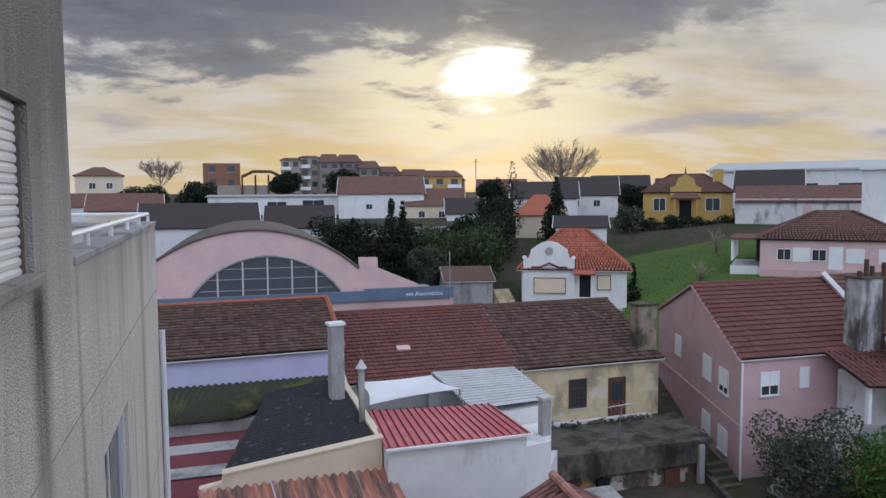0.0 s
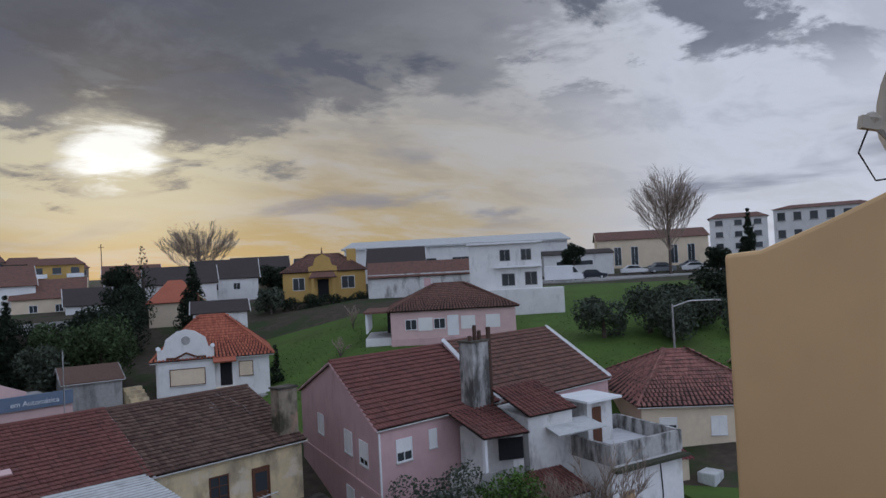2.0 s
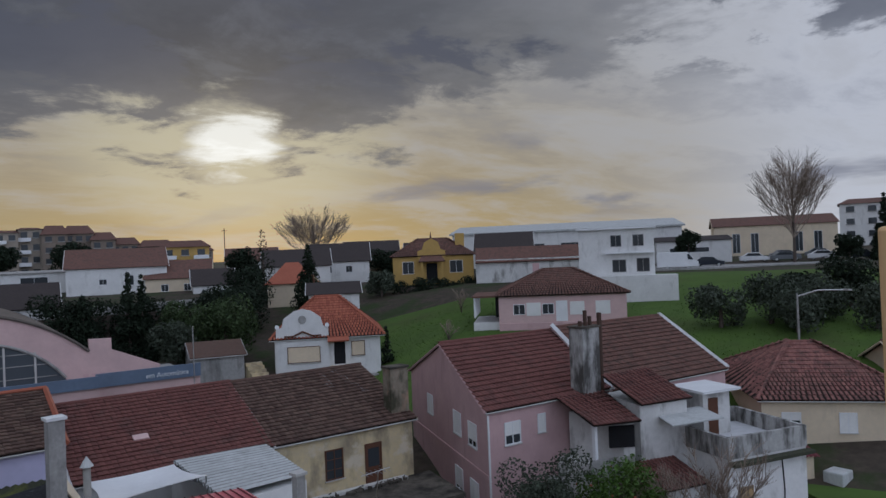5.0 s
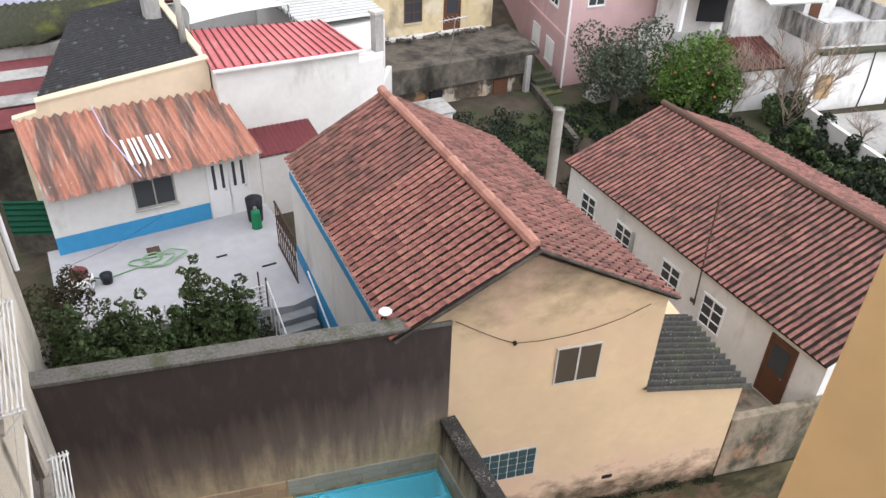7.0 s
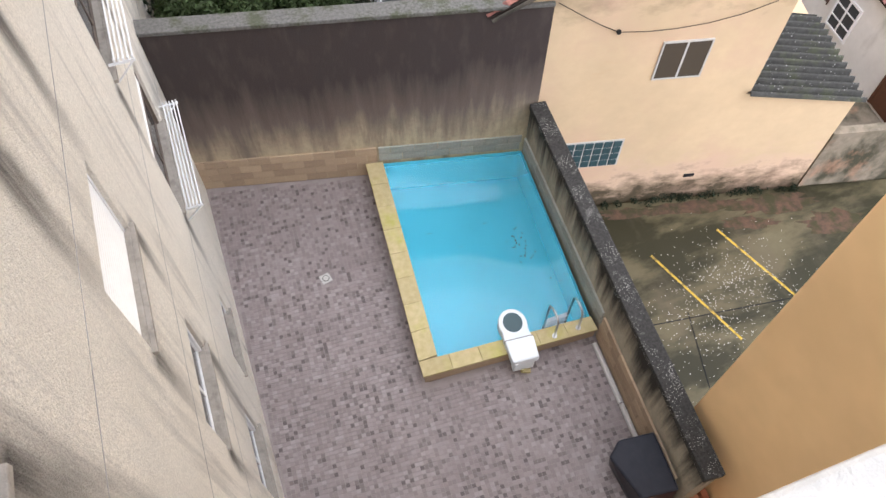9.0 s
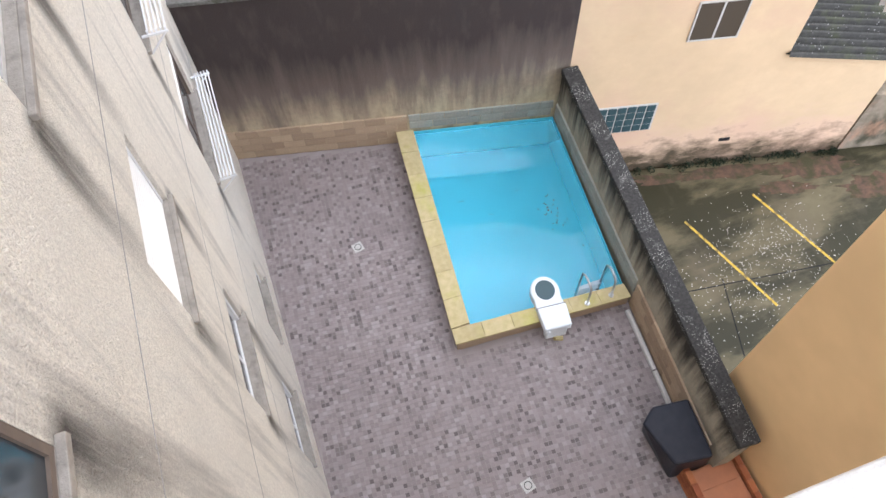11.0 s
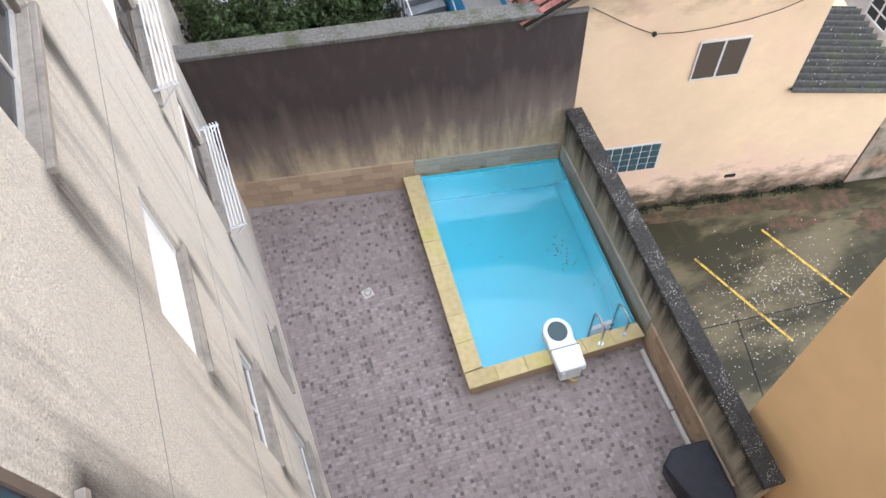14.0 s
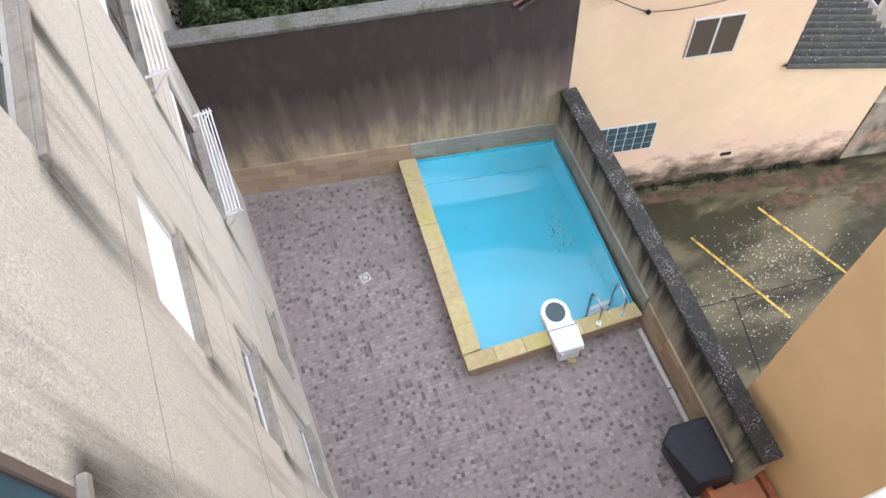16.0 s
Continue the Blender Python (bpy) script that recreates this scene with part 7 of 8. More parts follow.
for k, (x, y, r) in enumerate(((21.0, 17.5, 1.2), (22.5, 15.2, 1.2), (24.5, 16.0, 1.3), (26.5, 13.8, 1.2), (23.0, 18.6, 1.0), (19.5, 16.6, 1.0), (20.2, 14.2, 1.1), (24.5, 13.2, 1.3), (28.5, 13.5, 1.2), (19.2, 19.0, 0.9), (26.8, 11.5, 1.3), (22.0, 12.6, 1.0))):
    h = thing("shrub", "overgrown weeds and brambles in the garden", "bush", "garden brambles")
    part("leaves", leaf_cloud(clumps(x, y, 0.5, r * 1.2, 0.6, 12, 80 + k), 1900, 0.1, 80 + k), M_LEAFDARK if k % 2 else M_LEAF, h)
for k, (x, y, r) in enumerate(((27.6, 18.6, 1.1), (26.6, 17.0, 1.2), (26.2, 15.4, 1.2), (25.4, 13.6, 1.2), (24.8, 12.0, 1.1), (28.6, 19.4, 0.9), (24.2, 10.6, 1.1))):
    h = thing("shrub", "dark ivy and brambles below the white block", "bush", "garden brambles")
    part("leaves", leaf_cloud(clumps(x, y, 0.55, r * 1.1, 0.55, 16, 180 + k), 3000, 0.08, 180 + k), M_LEAFDARK if k % 3 else M_LEAF, h)
bare_tree("bare twiggy bush among the brambles", (27.4, 15.0, 0.2), 2.6, 0.8, 273, 0.05)
fixed("wall_garden", Shape().box(0, 7.6, 0, 0.2, -0.6, 1.0, axes((28.3, 18.3), (25.6, 11.0))), M_WHITE, "white garden retaining wall")
fixed("pavement_patio", Shape().prism([(28.6, 18.0), (26.0, 11.0), (31.2, 9.0), (33.2, 16.8)], -0.4, 0.62), M_GREYCONC, "stained earth and concrete patio")
fixed("ground_lawn", Shape().prism([(33.9, 17.3), (31.6, 10.5), (38.0, 8.0), (42.5, 16.4), (38.0, 22.0), (35.6, 20.0)], -0.4, 0.66), M_MEADOW, "bright green lawn beside the cream house")
fixed("wall_bottom", Shape().box(0, 14, 0, 0.2, -0.6, 0.9, axes((34.0, 16.0), (27.0, 5.0))), M_WHITE, "low white garden wall")

# ---- white house with the orange roof ----
wo = house("white_villa", "white villa with a bright orange roof and a scrolled pediment", [(23.9, 55.8), (31.4, 51.9), (35.0, 58.6), (27.5, 62.6)], 2.4, 6.8, 9.6, M_WHITE, M_ROOFORANGE, (24, 16), hip=3.6, over=0.4, seed=75)
VA = axes((23.9, 55.8), (31.4, 51.9))
sc = Shape().extrude([(0.15, 6.2), (4.3, 6.2), (4.3, 7.3), (3.9, 7.5), (3.7, 8.2), (2.9, 8.75), (2.25, 8.9), (1.6, 8.75), (0.8, 8.2), (0.6, 7.5), (0.15, 7.3)], 0.3, VA @ pose(0, -0.3, 0))
part("pediment", sc, M_WHITE, wo)
part("front_bay", Shape().box(0.15, 4.3, -0.3, 0.0, 2.6, 6.2, VA), M_WHITE, wo)
part("oval_vent", Shape().tube([VA @ Vector((2.25, -0.36, 8.05)), VA @ Vector((2.25, -0.28, 8.05))], 0.33, 14), M_GREYCONC, wo, "oval vent")
for x in (0.25, 4.2):
    part("scroll", Shape().tube([VA @ Vector((x, -0.4, 7.55)), VA @ Vector((x, -0.1, 7.5))], 0.17, 14), M_WHITEPAINT, wo)
part("cornice", Shape().tube([VA @ Vector((0.8, -0.38, 6.75)), VA @ Vector((1.5, -0.38, 6.75)), VA @ Vector((2.25, -0.38, 7.1)), VA @ Vector((3.0, -0.38, 6.75)), VA @ Vector((3.7, -0.38, 6.75))], 0.08, 6), M_WOOD, wo, "brown moulded cornice")
VB = VA @ pose(0, -0.31, 0)
window(wo, VB, 1.0, 4.6, 2.6, 1.3, 1.0, M_WOOD, 0, True, shutter_mat=M_CREAM)
part("doorway", Shape().box(4.7, 5.6, -0.02, 0.02, 4.3, 6.3, VA), M_DARK, wo, "dark open porch")
part("porch_roof", Shape().slab([VA @ Vector((4.2, -1.0, 6.3)), VA @ Vector((5.9, -1.0, 6.3)), VA @ Vector((5.9, 0.1, 6.8)), VA @ Vector((4.2, 0.1, 6.8))], 0.12), M_ROOFORANGE, wo)
window(wo, VA, 6.1, 4.9, 1.1, 1.2, 1.0, M_WOOD, 0, True, shutter_mat=M_CREAM)
part("balcony", Shape().box(4.35, 6.0, -1.0, 0.0, 3.6, 4.2, VA), M_CREAM, wo, "low ochre balcony")
part("stair", Shape().box(5.9, 8.4, -0.9, -0.02, 2.0, 3.4, VA), M_GREYCONC, wo)
for k in range(3):
    part("vent_window", Shape().box(1.1 + 0.9 * k, 1.7 + 0.9 * k, -0.33, -0.29, 2.9, 3.3, VA), M_DARK, wo)
ln = leafy_tree("cypress_hedge", "dark hedge beside the villa", (32.8, 53.2, 3.0), 4.0, 0.9, M_LEAFDARK, 76, 700, 0.15, True)

# ---- arched workshop ----
M_VAULT = material("weathered_vault_sheet", (0.16, 0.135, 0.115), (0.10, 0.088, 0.078), 2, 0.9, 0.3, 20, stain=(0.05, 0.046, 0.042), stain_amount=0.7, stain_scale=(0.6, 0.2, 0.6))
ws = thing("arched_workshop", "salmon workshop with a great arched window and vaulted roof", "workshop")
WS = axes((-6.0, 54.8), (12, 54.0))
def arc(x0, x1, z0, rise, n=20):
    c, h = (x0 + x1) / 2, (x1 - x0) / 2
    R = (h * h + rise * rise) / (2 * rise)
    out = []
    for k in range(n + 1):
        x = x0 + (x1 - x0) * k / n
        out.append((x, z0 + rise - R + math.sqrt(max(0, R * R - (x - c) ** 2))))
    return out
top = arc(0.6, 16.0, 7.3, 3.0)
part("front_wall", Shape().extrude([(0.2, 1.5), (20.5, 1.5), (20.5, 5.95), (17.4, 7.3), (17.4, 8.05), (16.0, 8.1)] + top[::-1] + [(0.2, 7.2)], 0.4, WS), M_PINKLIGHT, ws)
vo = [(p[0], p[1] + 0.12) for p in top] + [(p[0], p[1] - 0.08) for p in top[::-1]]
vault = Shape().extrude(vo, 17.7, WS @ pose(0, 0.3, 0))
part("roof", vault, M_VAULT, ws, "dark weathered vaulted sheet roof")
part("arch_trim", Shape().tube([WS @ Vector((p[0], -0.05, p[1] + 0.02)) for p in top], 0.11, 6), M_VAULT, ws, "grey arch moulding")
wtop = arc(4.15, 14.55, 5.75, 2.65)
part("arched_window", Shape().extrude([(4.15, 4.9), (14.55, 4.9)] + wtop[::-1], 0.1, WS @ pose(0, -0.06, 0)), M_WORKGLASS, ws, "great arched window")
fr = Shape().tube([WS @ Vector((p[0], -0.1, p[1])) for p in wtop], 0.1, 6)
part("arch_frame", fr, M_GREYCONC, ws)
for k in range(1, 6):
    x = 4.15 + 10.4 * k / 6
    zt = wtop[int(20 * k / 6)][1]
    part("mullion", Shape().box(x - 0.06, x + 0.06, -0.14, 0.0, 4.9, zt, WS), M_STONE, ws)
for z in (5.95, 6.75, 7.5):
    xs = [p[0] for p in wtop if p[1] > z]
    part("transom", Shape().box(xs[0], xs[-1], -0.1, 0, z, z + 0.05, WS), M_GREYCONC, ws)
for x in (0.9, 1.5, 2.1, 15.6, 16.1, 16.6):
    part("vent", Shape().box(x, x + 0.3, -0.03, 0, 5.3, 5.8, WS), M_PINK, ws)
part("fascia", Shape().box(0.2, 16.2, -2.2, -2.0, 5.1, 5.85, WS).box(16.2, 23.0, -1.1, -0.9, 4.95, 5.85, WS), M_SIGN, ws, "slate-blue fascia")
part("canopy", Shape().box(0.2, 16.2, -1.99, -0.15, 4.3, 5.1, WS).box(16.2, 23.0, -0.89, -0.15, 4.3, 4.95, WS), M_PINKLIGHT, ws)


def words(text, m, size, mat, parent):
    cu = bpy.data.curves.new("lettering", "FONT")
    cu.body, cu.size, cu.extrude = text, size, 0.02
    cu.materials.append(mat)
    ob = new("lettering", cu)
    ob.matrix_local = m
    ob.parent = parent
    ob["label"] = "white sign lettering"


words("Oficina", WS @ pose(9.04, -2.23, 5.32, 90), 0.46, M_SIGNWHITE, ws)
words("em Autom\u00e1tica", WS @ pose(19.3, -1.13, 5.2, 90), 0.46, M_SIGNWHITE, ws)
part("side_wing", Shape().box(18, 23, 0.5, 8, 1.5, 4.9, WS), M_GREYCONC, ws, "low grey side wing")
gsd = house("grey_shed", "grey rendered shed among the trees", [(18.0, 58), (21.8, 57), (22.8, 62), (19.0, 63)], 2.5, 5.6, 6.5, M_GREYCONC, M_ROOFMOSS, None, over=0.2)
stp = thing("yellow_steps", "flight of yellowish outside steps", "stairs")
for k in range(9):
    part("step", Shape().box(22.0, 23.4, 54.0 + 0.4 * k, 54.4 + 0.4 * k, 2.0, 2.8 + 0.24 * k), M_OLDYELLOW, stp)

# ---- far houses on the hill ----
def plain_house(name, label, p, q, depth, z0, ze, zr, wall_mat, roof_mat, wins=(), seed=80, tiles=None, hip=0.0):
    """A far house seen from its side p-q, with windows at (x, z, w, h)."""
    m = axes(p, q)
    c2, c3 = m @ Vector((math.dist(p, q), depth, 0)), m @ Vector((0, depth, 0))
    h = house(name, label, [p, q, (c2.x, c2.y), (c3.x, c3.y)], z0, ze, zr, wall_mat, roof_mat, tiles, hip, 0.3, seed, gutters=False)
    for x, z, w, hh in wins:
        window(h, m, x, z, w, hh, 0, M_WHITEPAINT, 1, False)
    return h


man = plain_house("yellow_mansion", "mustard villa with a stepped gable and brown hipped roof", (50.9, 80.0), (59.4, 74.0), 8, 9.0, 12.9, 15.0, M_MANSION, M_ROOFBROWN, ((7.3, 10.5, 1.7, 1.6), (1.2, 10.5, 1.5, 1.6)), tiles=(24, 12), hip=3.5)
MA = axes((50.9, 80.0), (59.4, 74.0))
part("gable", Shape().extrude([(3.2, 12.0), (6.8, 12.0), (6.8, 13.4), (6.2, 13.6), (5.9, 14.5), (5.0, 15.0), (4.1, 14.5), (3.8, 13.6), (3.2, 13.4)], 0.4, MA @ pose(0, -0.25, 0)), M_MANSION, man)
part("porch_roof", Shape().slab([MA @ Vector((3.3, -1.4, 12.1)), MA @ Vector((6.7, -1.4, 12.1)), MA @ Vector((6.2, 0, 12.9)), MA @ Vector((3.8, 0, 12.9))], 0.15), M_ROOFBROWN, man)
part("doorway", Shape().box(4.3, 5.7, -0.02, 0.02, 9.2, 11.8, MA), M_DARK, man)
for x in (3.6, 6.2):
    part("porch_column", Shape().box(x, x + 0.25, -1.3, -1.05, 9.0, 12.1, MA), M_MANSION, man)
part("chimney", Shape().box(8.2, 9.4, 2.0, 3.0, 13.0, 15.6, MA), M_MANSION, man)
part("finial", Shape().tube([MA @ Vector((5, 3.8, 15.0)), MA @ Vector((5, 3.8, 16.0))], 0.15, 6, taper=0.2), M_ROOFBROWN, man)
bg = plain_house("salmon_bungalow", "salmon bungalow with a brown hipped roof and glazed veranda", (40.3, 47.2), (48.0, 40.0), 10, 5.6, 9.2, 11.1, M_PINKLIGHT, M_ROOFBROWN, ((1.2, 7.5, 1.0, 0.9), (3.6, 7.5, 1.0, 0.9)), tiles=(30, 14), hip=4.2)
BA = axes((40.3, 47.2), (48.0, 40.0))
for x in (2.3, 5.9, 8.0):
    part("blind", Shape().box(x, x + 1.2, -0.04, 0.02, 7.4, 8.5, BA), M_SHUTTER, bg, "closed white blind")
part("door", Shape().box(4.75, 5.7, -0.04, 0.02, 6.9, 8.6, BA), M_WHITEPAINT, bg, "white glazed door")
part("base_band", Shape().box(0, 10.5, -0.08, 0, 5.7, 6.8, BA), M_PINK, bg)
part("veranda", Shape().box(-2.2, 0, 0.5, 7, 5.6, 6.9, BA), M_WHITE, bg)
part("veranda_roof", Shape().box(-2.3, 0, 0.4, 7.1, 9.0, 9.15, BA), M_ROOFBROWN, bg)
for k in range(5):
    part("veranda_post", Shape().box(-2.15, -2.0, 0.6 + 1.5 * k, 0.75 + 1.5 * k, 7.3, 9.0, BA), M_WHITEPAINT, bg)
part("veranda_void", Shape().box(-0.3, -0.02, 0.6, 6.9, 7.3, 9.0, BA), M_DARK, bg)
part("chimney", Shape().box(3.0, 3.6, 6.0, 6.6, 9.5, 11.7, BA), M_PINK, bg)
mw = thing("modern_house", "white cubic two-storey house with dark windows", "house")
QA = axes((56.3, 52.4), (60.9, 47.0))
part("wall", Shape().box(-0.3, 7.2, 0, 7, 7.2, 14.7, QA), M_WHITE, mw)
part("roof_edge", Shape().box(-0.5, 7.4, -0.4, 7.2, 14.7, 14.9, QA), M_WHITEPAINT, mw)
part("podium", Shape().box(1.0, 9.2, -2.2, 0, 5.2, 10.0, QA), M_WHITE, mw)
for x, z, w, h in ((2.9, 12.9, 1.1, 1.2), (5.1, 12.9, 1.1, 1.2), (3.0, 10.3, 1.4, 1.3), (5.4, 10.3, 1.3, 1.4)):
    window(mw, QA, x, z, w, h, 0, M_GREYCONC, 1, False)
part("balcony_slab", Shape().box(2.3, 7.2, -0.7, 0, 12.2, 12.35, QA), M_WHITEPAINT, mw)
wr = thing("warehouse", "long white warehouse with a pale low-pitched roof", "warehouse")
HA2 = axes((79.0, 104.0), (106.0, 75.5))
L2 = math.dist((79.0, 104.0), (106.0, 75.5))
part("wall", Shape().box(0, L2, 0, 25, 9, 16.4, HA2), M_WHITE, wr)
part("roof", Shape().slab([HA2 @ Vector((-0.5, -0.5, 16.4)), HA2 @ Vector((L2 + 0.5, -0.5, 16.4)), HA2 @ Vector((L2 + 0.5, 13, 18.0)), HA2 @ Vector((-0.5, 13, 18.0))], 0.3), M_GALV, wr)
for x in (7, 13, 19):
    window(wr, HA2, x, 13.2, 3.2, 0.9, 0, M_GREYCONC, 3, False)
ww = fixed("wall_hill", Shape().box(0, 13.2, 0, 4, 9, 12.0, axes((56.6, 70.1), (66.1, 61.1))), M_WHITEOLD, "old white outbuilding wall")
ob_ = thing("long_outbuilding_roof", "long brown clay roof over the old outbuilding", "roof")
part("roof", Shape().slab([(56.3, 69.8, 11.7), (66.3, 60.6, 11.7), (68.8, 63.4, 13.5), (58.8, 72.8, 13.5)], 0.15), M_ROOFBROWN, ob_)
for (nm, lb, p, q, dep, z0, ze, zr, wm, rm, wins, hp_) in (
    ("white_farmhouse", "white house with a brown roof on the rise", (17.6, 108.9), (30.0, 106.2), 12, 6, 13.0, 15.6, M_WHITE, M_ROOFBROWN, ((4, 10.6, 1.0, 0.8), (10, 10.8, 0.8, 1.0), (7.2, 10.4, 1.2, 1.4)), 0),
    ("dark_roofed_house", "pair of dark-roofed houses behind the workshop", (-7, 75.2), (4.0, 75.3), 8, 4, 9.8, 12.0, M_WHITE, M_DARKROOF, ((5.5, 7.6, 0.9, 1.0),), 0),
    ("dark_roofed_house", "dark-roofed house with a white gable", (5.0, 80.3), (12.1, 79.4), 8, 4, 9.4, 11.6, M_WHITE, M_DARKROOF, (), 0),
    ("white_hall", "long low white hall", (-1, 120.4), (19.3, 118.8), 10, 6, 12.6, 12.9, M_WHITE, M_GREYCONC, ((4, 10.6, 1.4, 1.2), (9, 10.6, 3.0, 1.2), (14.5, 10.0, 3.5, 2.0)), 0),
    ("hill_house", "white house with a dark roof on the hill", (48.5, 98.5), (56.0, 94.5), 8, 8, 12.6, 15.2, M_WHITE, M_DARKROOF, ((2, 10.8, 1, 1), (5, 10.8, 1, 1)), 0),
    ("hill_house", "white gabled house with a dark roof", (38.5, 92.5), (46.5, 88.8), 9, 7, 12.2, 14.4, M_WHITE, M_DARKROOF, ((3, 10, 1, 1),), 0),
    ("hill_house", "cream house with brown roof among trees", (27, 106), (35, 103), 9, 7, 11.2, 13.6, M_CREAM, M_ROOFBROWN, ((2, 9.3, 1, 1), (5, 9.3, 1, 1)), 0),
    ("red_roofed_cottage", "cottage with a bright red roof among trees", (34.8, 82.5), (40.0, 80.0), 7, 6.5, 10.3, 12.6, M_CREAM, M_ROOFORANGE, (), 2.4),
    ("hill_house", "white house with a black roof beside the warehouse", (72.4, 89.6), (79.0, 83.6), 9, 8, 13.2, 16.0, M_WHITE, M_DARKROOF, ((1.5, 11.6, 1.6, 1.0), (5.2, 11.6, 1.6, 1.0)), 0),
    ("white_annex_house", "small white house with a sloping dark roof", (32.8, 67.6), (37.3, 65.3), 6, 4, 9.4, 10.4, M_WHITE, M_DARKROOF, ((2.2, 8.0, 0.8, 0.6),), 0),
    ("blue_white_hall", "white hall with a flat dark roof by the road", (97, 74), (104.5, 65.5), 10, 8, 13.5, 14.2, M_WHITE, M_DARKROOF, ((2, 11.6, 6, 0.8),), 0),
    ("town_block", "two-storey cream block with arched windows and brown roof", (116, 76), (127.5, 60.0), 12, 9, 15.8, 17.4, M_CREAM, M_ROOFBROWN, ((3, 11, 1.3, 3.4), (6, 11, 1.3, 3.4), (13, 11, 1.3, 3.4), (16, 11, 1.3, 3.4)), 0),
    ("hill_house", "white house with brown roof on the skyline", (44.0, 121), (52.0, 118), 9, 8, 13.2, 15.4, M_WHITE, M_ROOFBROWN, ((2, 11, 1, 1), (5, 11, 1, 1)), 0),
    ("hill_house", "small white house beside the trees", (30.5, 96.5), (35.5, 95.0), 8, 6, 10.2, 12.2, M_WHITE, M_DARKROOF, ((1, 8.6, 0.9, 0.9), (3.2, 8.6, 0.9, 0.9)), 0),
    ("hill_house", "dark-roofed house on the skyline", (57.0, 104), (64.5, 99.5), 9, 8, 13.4, 15.6, M_CREAM, M_DARKROOF, ((2, 11.5, 1, 1),), 0),
    ("hill_house", "row house with a brown roof", (64.0, 97), (71.5, 91.5), 9, 8, 13.2, 15.0, M_WHITE, M_DARKROOF, ((2, 11.2, 1, 1), (5, 11.2, 1, 1)), 0),
    ("hill_house", "cream house low on the far slope", (-14, 92), (-6, 92.5), 9, 6, 11.2, 13.0, M_CREAM, M_ROOFBROWN, ((2, 9, 1, 1),), 0),
    ("far_left_house", "cream house with a brown hipped roof far off", (-21, 128.8), (-14, 129.7), 9, 11, 16.2, 17.6, M_CREAM, M_ROOFBROWN, ((2, 14, 1, 1), (4.5, 14, 1, 1)), 3.0),
    ("brown_roofed_house", "low house with a brown roof far off", (-19, 109), (-8, 109.5), 9, 8, 11.5, 13.2, M_WHITE, M_ROOFBROWN, (), 0),
):
    plain_house(nm, lb, p, q, dep, z0, ze, zr, wm, rm, wins, hip=hp_)


M_BEIGE = material("dull_beige_render", (0.36, 0.31, 0.25), (0.29, 0.25, 0.21), 2, 0.9, 0.1)
M_DUSK = material("brown_grey_render", (0.25, 0.20, 0.16), (0.19, 0.155, 0.125), 0.6, 0.9, 0.1)
M_FARBRICK = material("brown_brick", (0.26, 0.13, 0.085), (0.2, 0.11, 0.075), 3, 0.9, 0.1)


def blocks(name, label, p, q, depth, z0, z1, wall_mat, storeys, cols, roof_mat=None, roof_h=0.0, balcony=False):
    h = thing(name, label, "apartment block")
    m, L = axes(p, q), math.dist(p, q)
    part("wall", Shape().box(0, L, 0, depth, z0, z1, m), wall_mat, h)
    if roof_mat:
        f0, f1, g0, g1 = (m @ Vector((x, y, z)) for x, y, z in ((-0.4, -0.4, z1), (L + 0.4, -0.4, z1), (L * 0.86, depth / 2, z1 + roof_h), (L * 0.14, depth / 2, z1 + roof_h)))
        b0, b1 = m @ Vector((L + 0.4, depth, z1)), m @ Vector((-0.4, depth, z1))
        part("roof", Shape().add([f0, f1, b0, b1, g0, g1], [(0, 1, 4, 5), (1, 2, 4), (2, 3, 5, 4), (3, 0, 5), (3, 2, 1, 0)]), roof_mat, h)
    sz = (z1 - z0) / storeys
    for j in range(storeys):
        for i in range(cols):
            x = L * (i + 0.5) / cols
            w = part("window", Shape().box(x - 0.7, x + 0.7, -0.06, 0.02, z0 + sz * (j + 0.35), z0 + sz * (j + 0.8), m), M_GLASS, h)
            part("window_frame", Shape().box(x - 0.85, x + 0.85, -0.12, -0.02, z0 + sz * (j + 0.28), z0 + sz * (j + 0.35), m), M_GREYCONC, w)
            if balcony and i % 2 == 0:
                part("balcony", Shape().box(x - 1.4, x + 1.4, -1.2, 0, z0 + sz * j + 0.1, z0 + sz * (j + 0.33), m), M_WHITEPAINT, h)
    return h


for (p, q, z1, wm, st_, cols, rh_, lb) in (
    ((17.4, 199.6), (22.4, 199.0), 22.2, M_BEIGE, 4, 2, 0.9, "pale four-storey apartment block on the ridge"),
    ((22.6, 201.0), (27.6, 200.5), 23.0, M_BEIGE, 4, 2, 0.8, "pale apartment block with a low roof on the ridge"),
    ((27.2, 197.5), (32.6, 196.8), 21.6, M_DUSK, 4, 2, 2.5, "stepped brown-roofed apartment block on the ridge"),
    ((32.4, 200.5), (39.0, 199.6), 21.8, M_DUSK, 4, 3, 2.4, "stepped brown-roofed apartment block on the ridge"),
    ((37.6, 196.0), (43.0, 195.0), 20.0, M_DUSK, 3, 2, 2.2, "stepped brown-roofed apartment block on the ridge"),
    ((42.6, 198.0), (49.0, 196.6), 18.8, M_DUSK, 3, 3, 2.0, "stepped brown-roofed apartment block on the ridge"),
    ((48.4, 195.0), (56.5, 193.0), 18.0, M_DUSK, 3, 3, 1.9, "long brown-roofed apartment terrace"),
    ((56.0, 194.0), (66.0, 191.0), 16.6, M_DUSK, 2, 4, 1.8, "long brown-roofed apartment terrace")):
    blocks("apartment_block", lb, p, q, 14, 11, z1, wm, st_, cols, M_ROOFBROWN, rh_, wm is M_BEIGE)
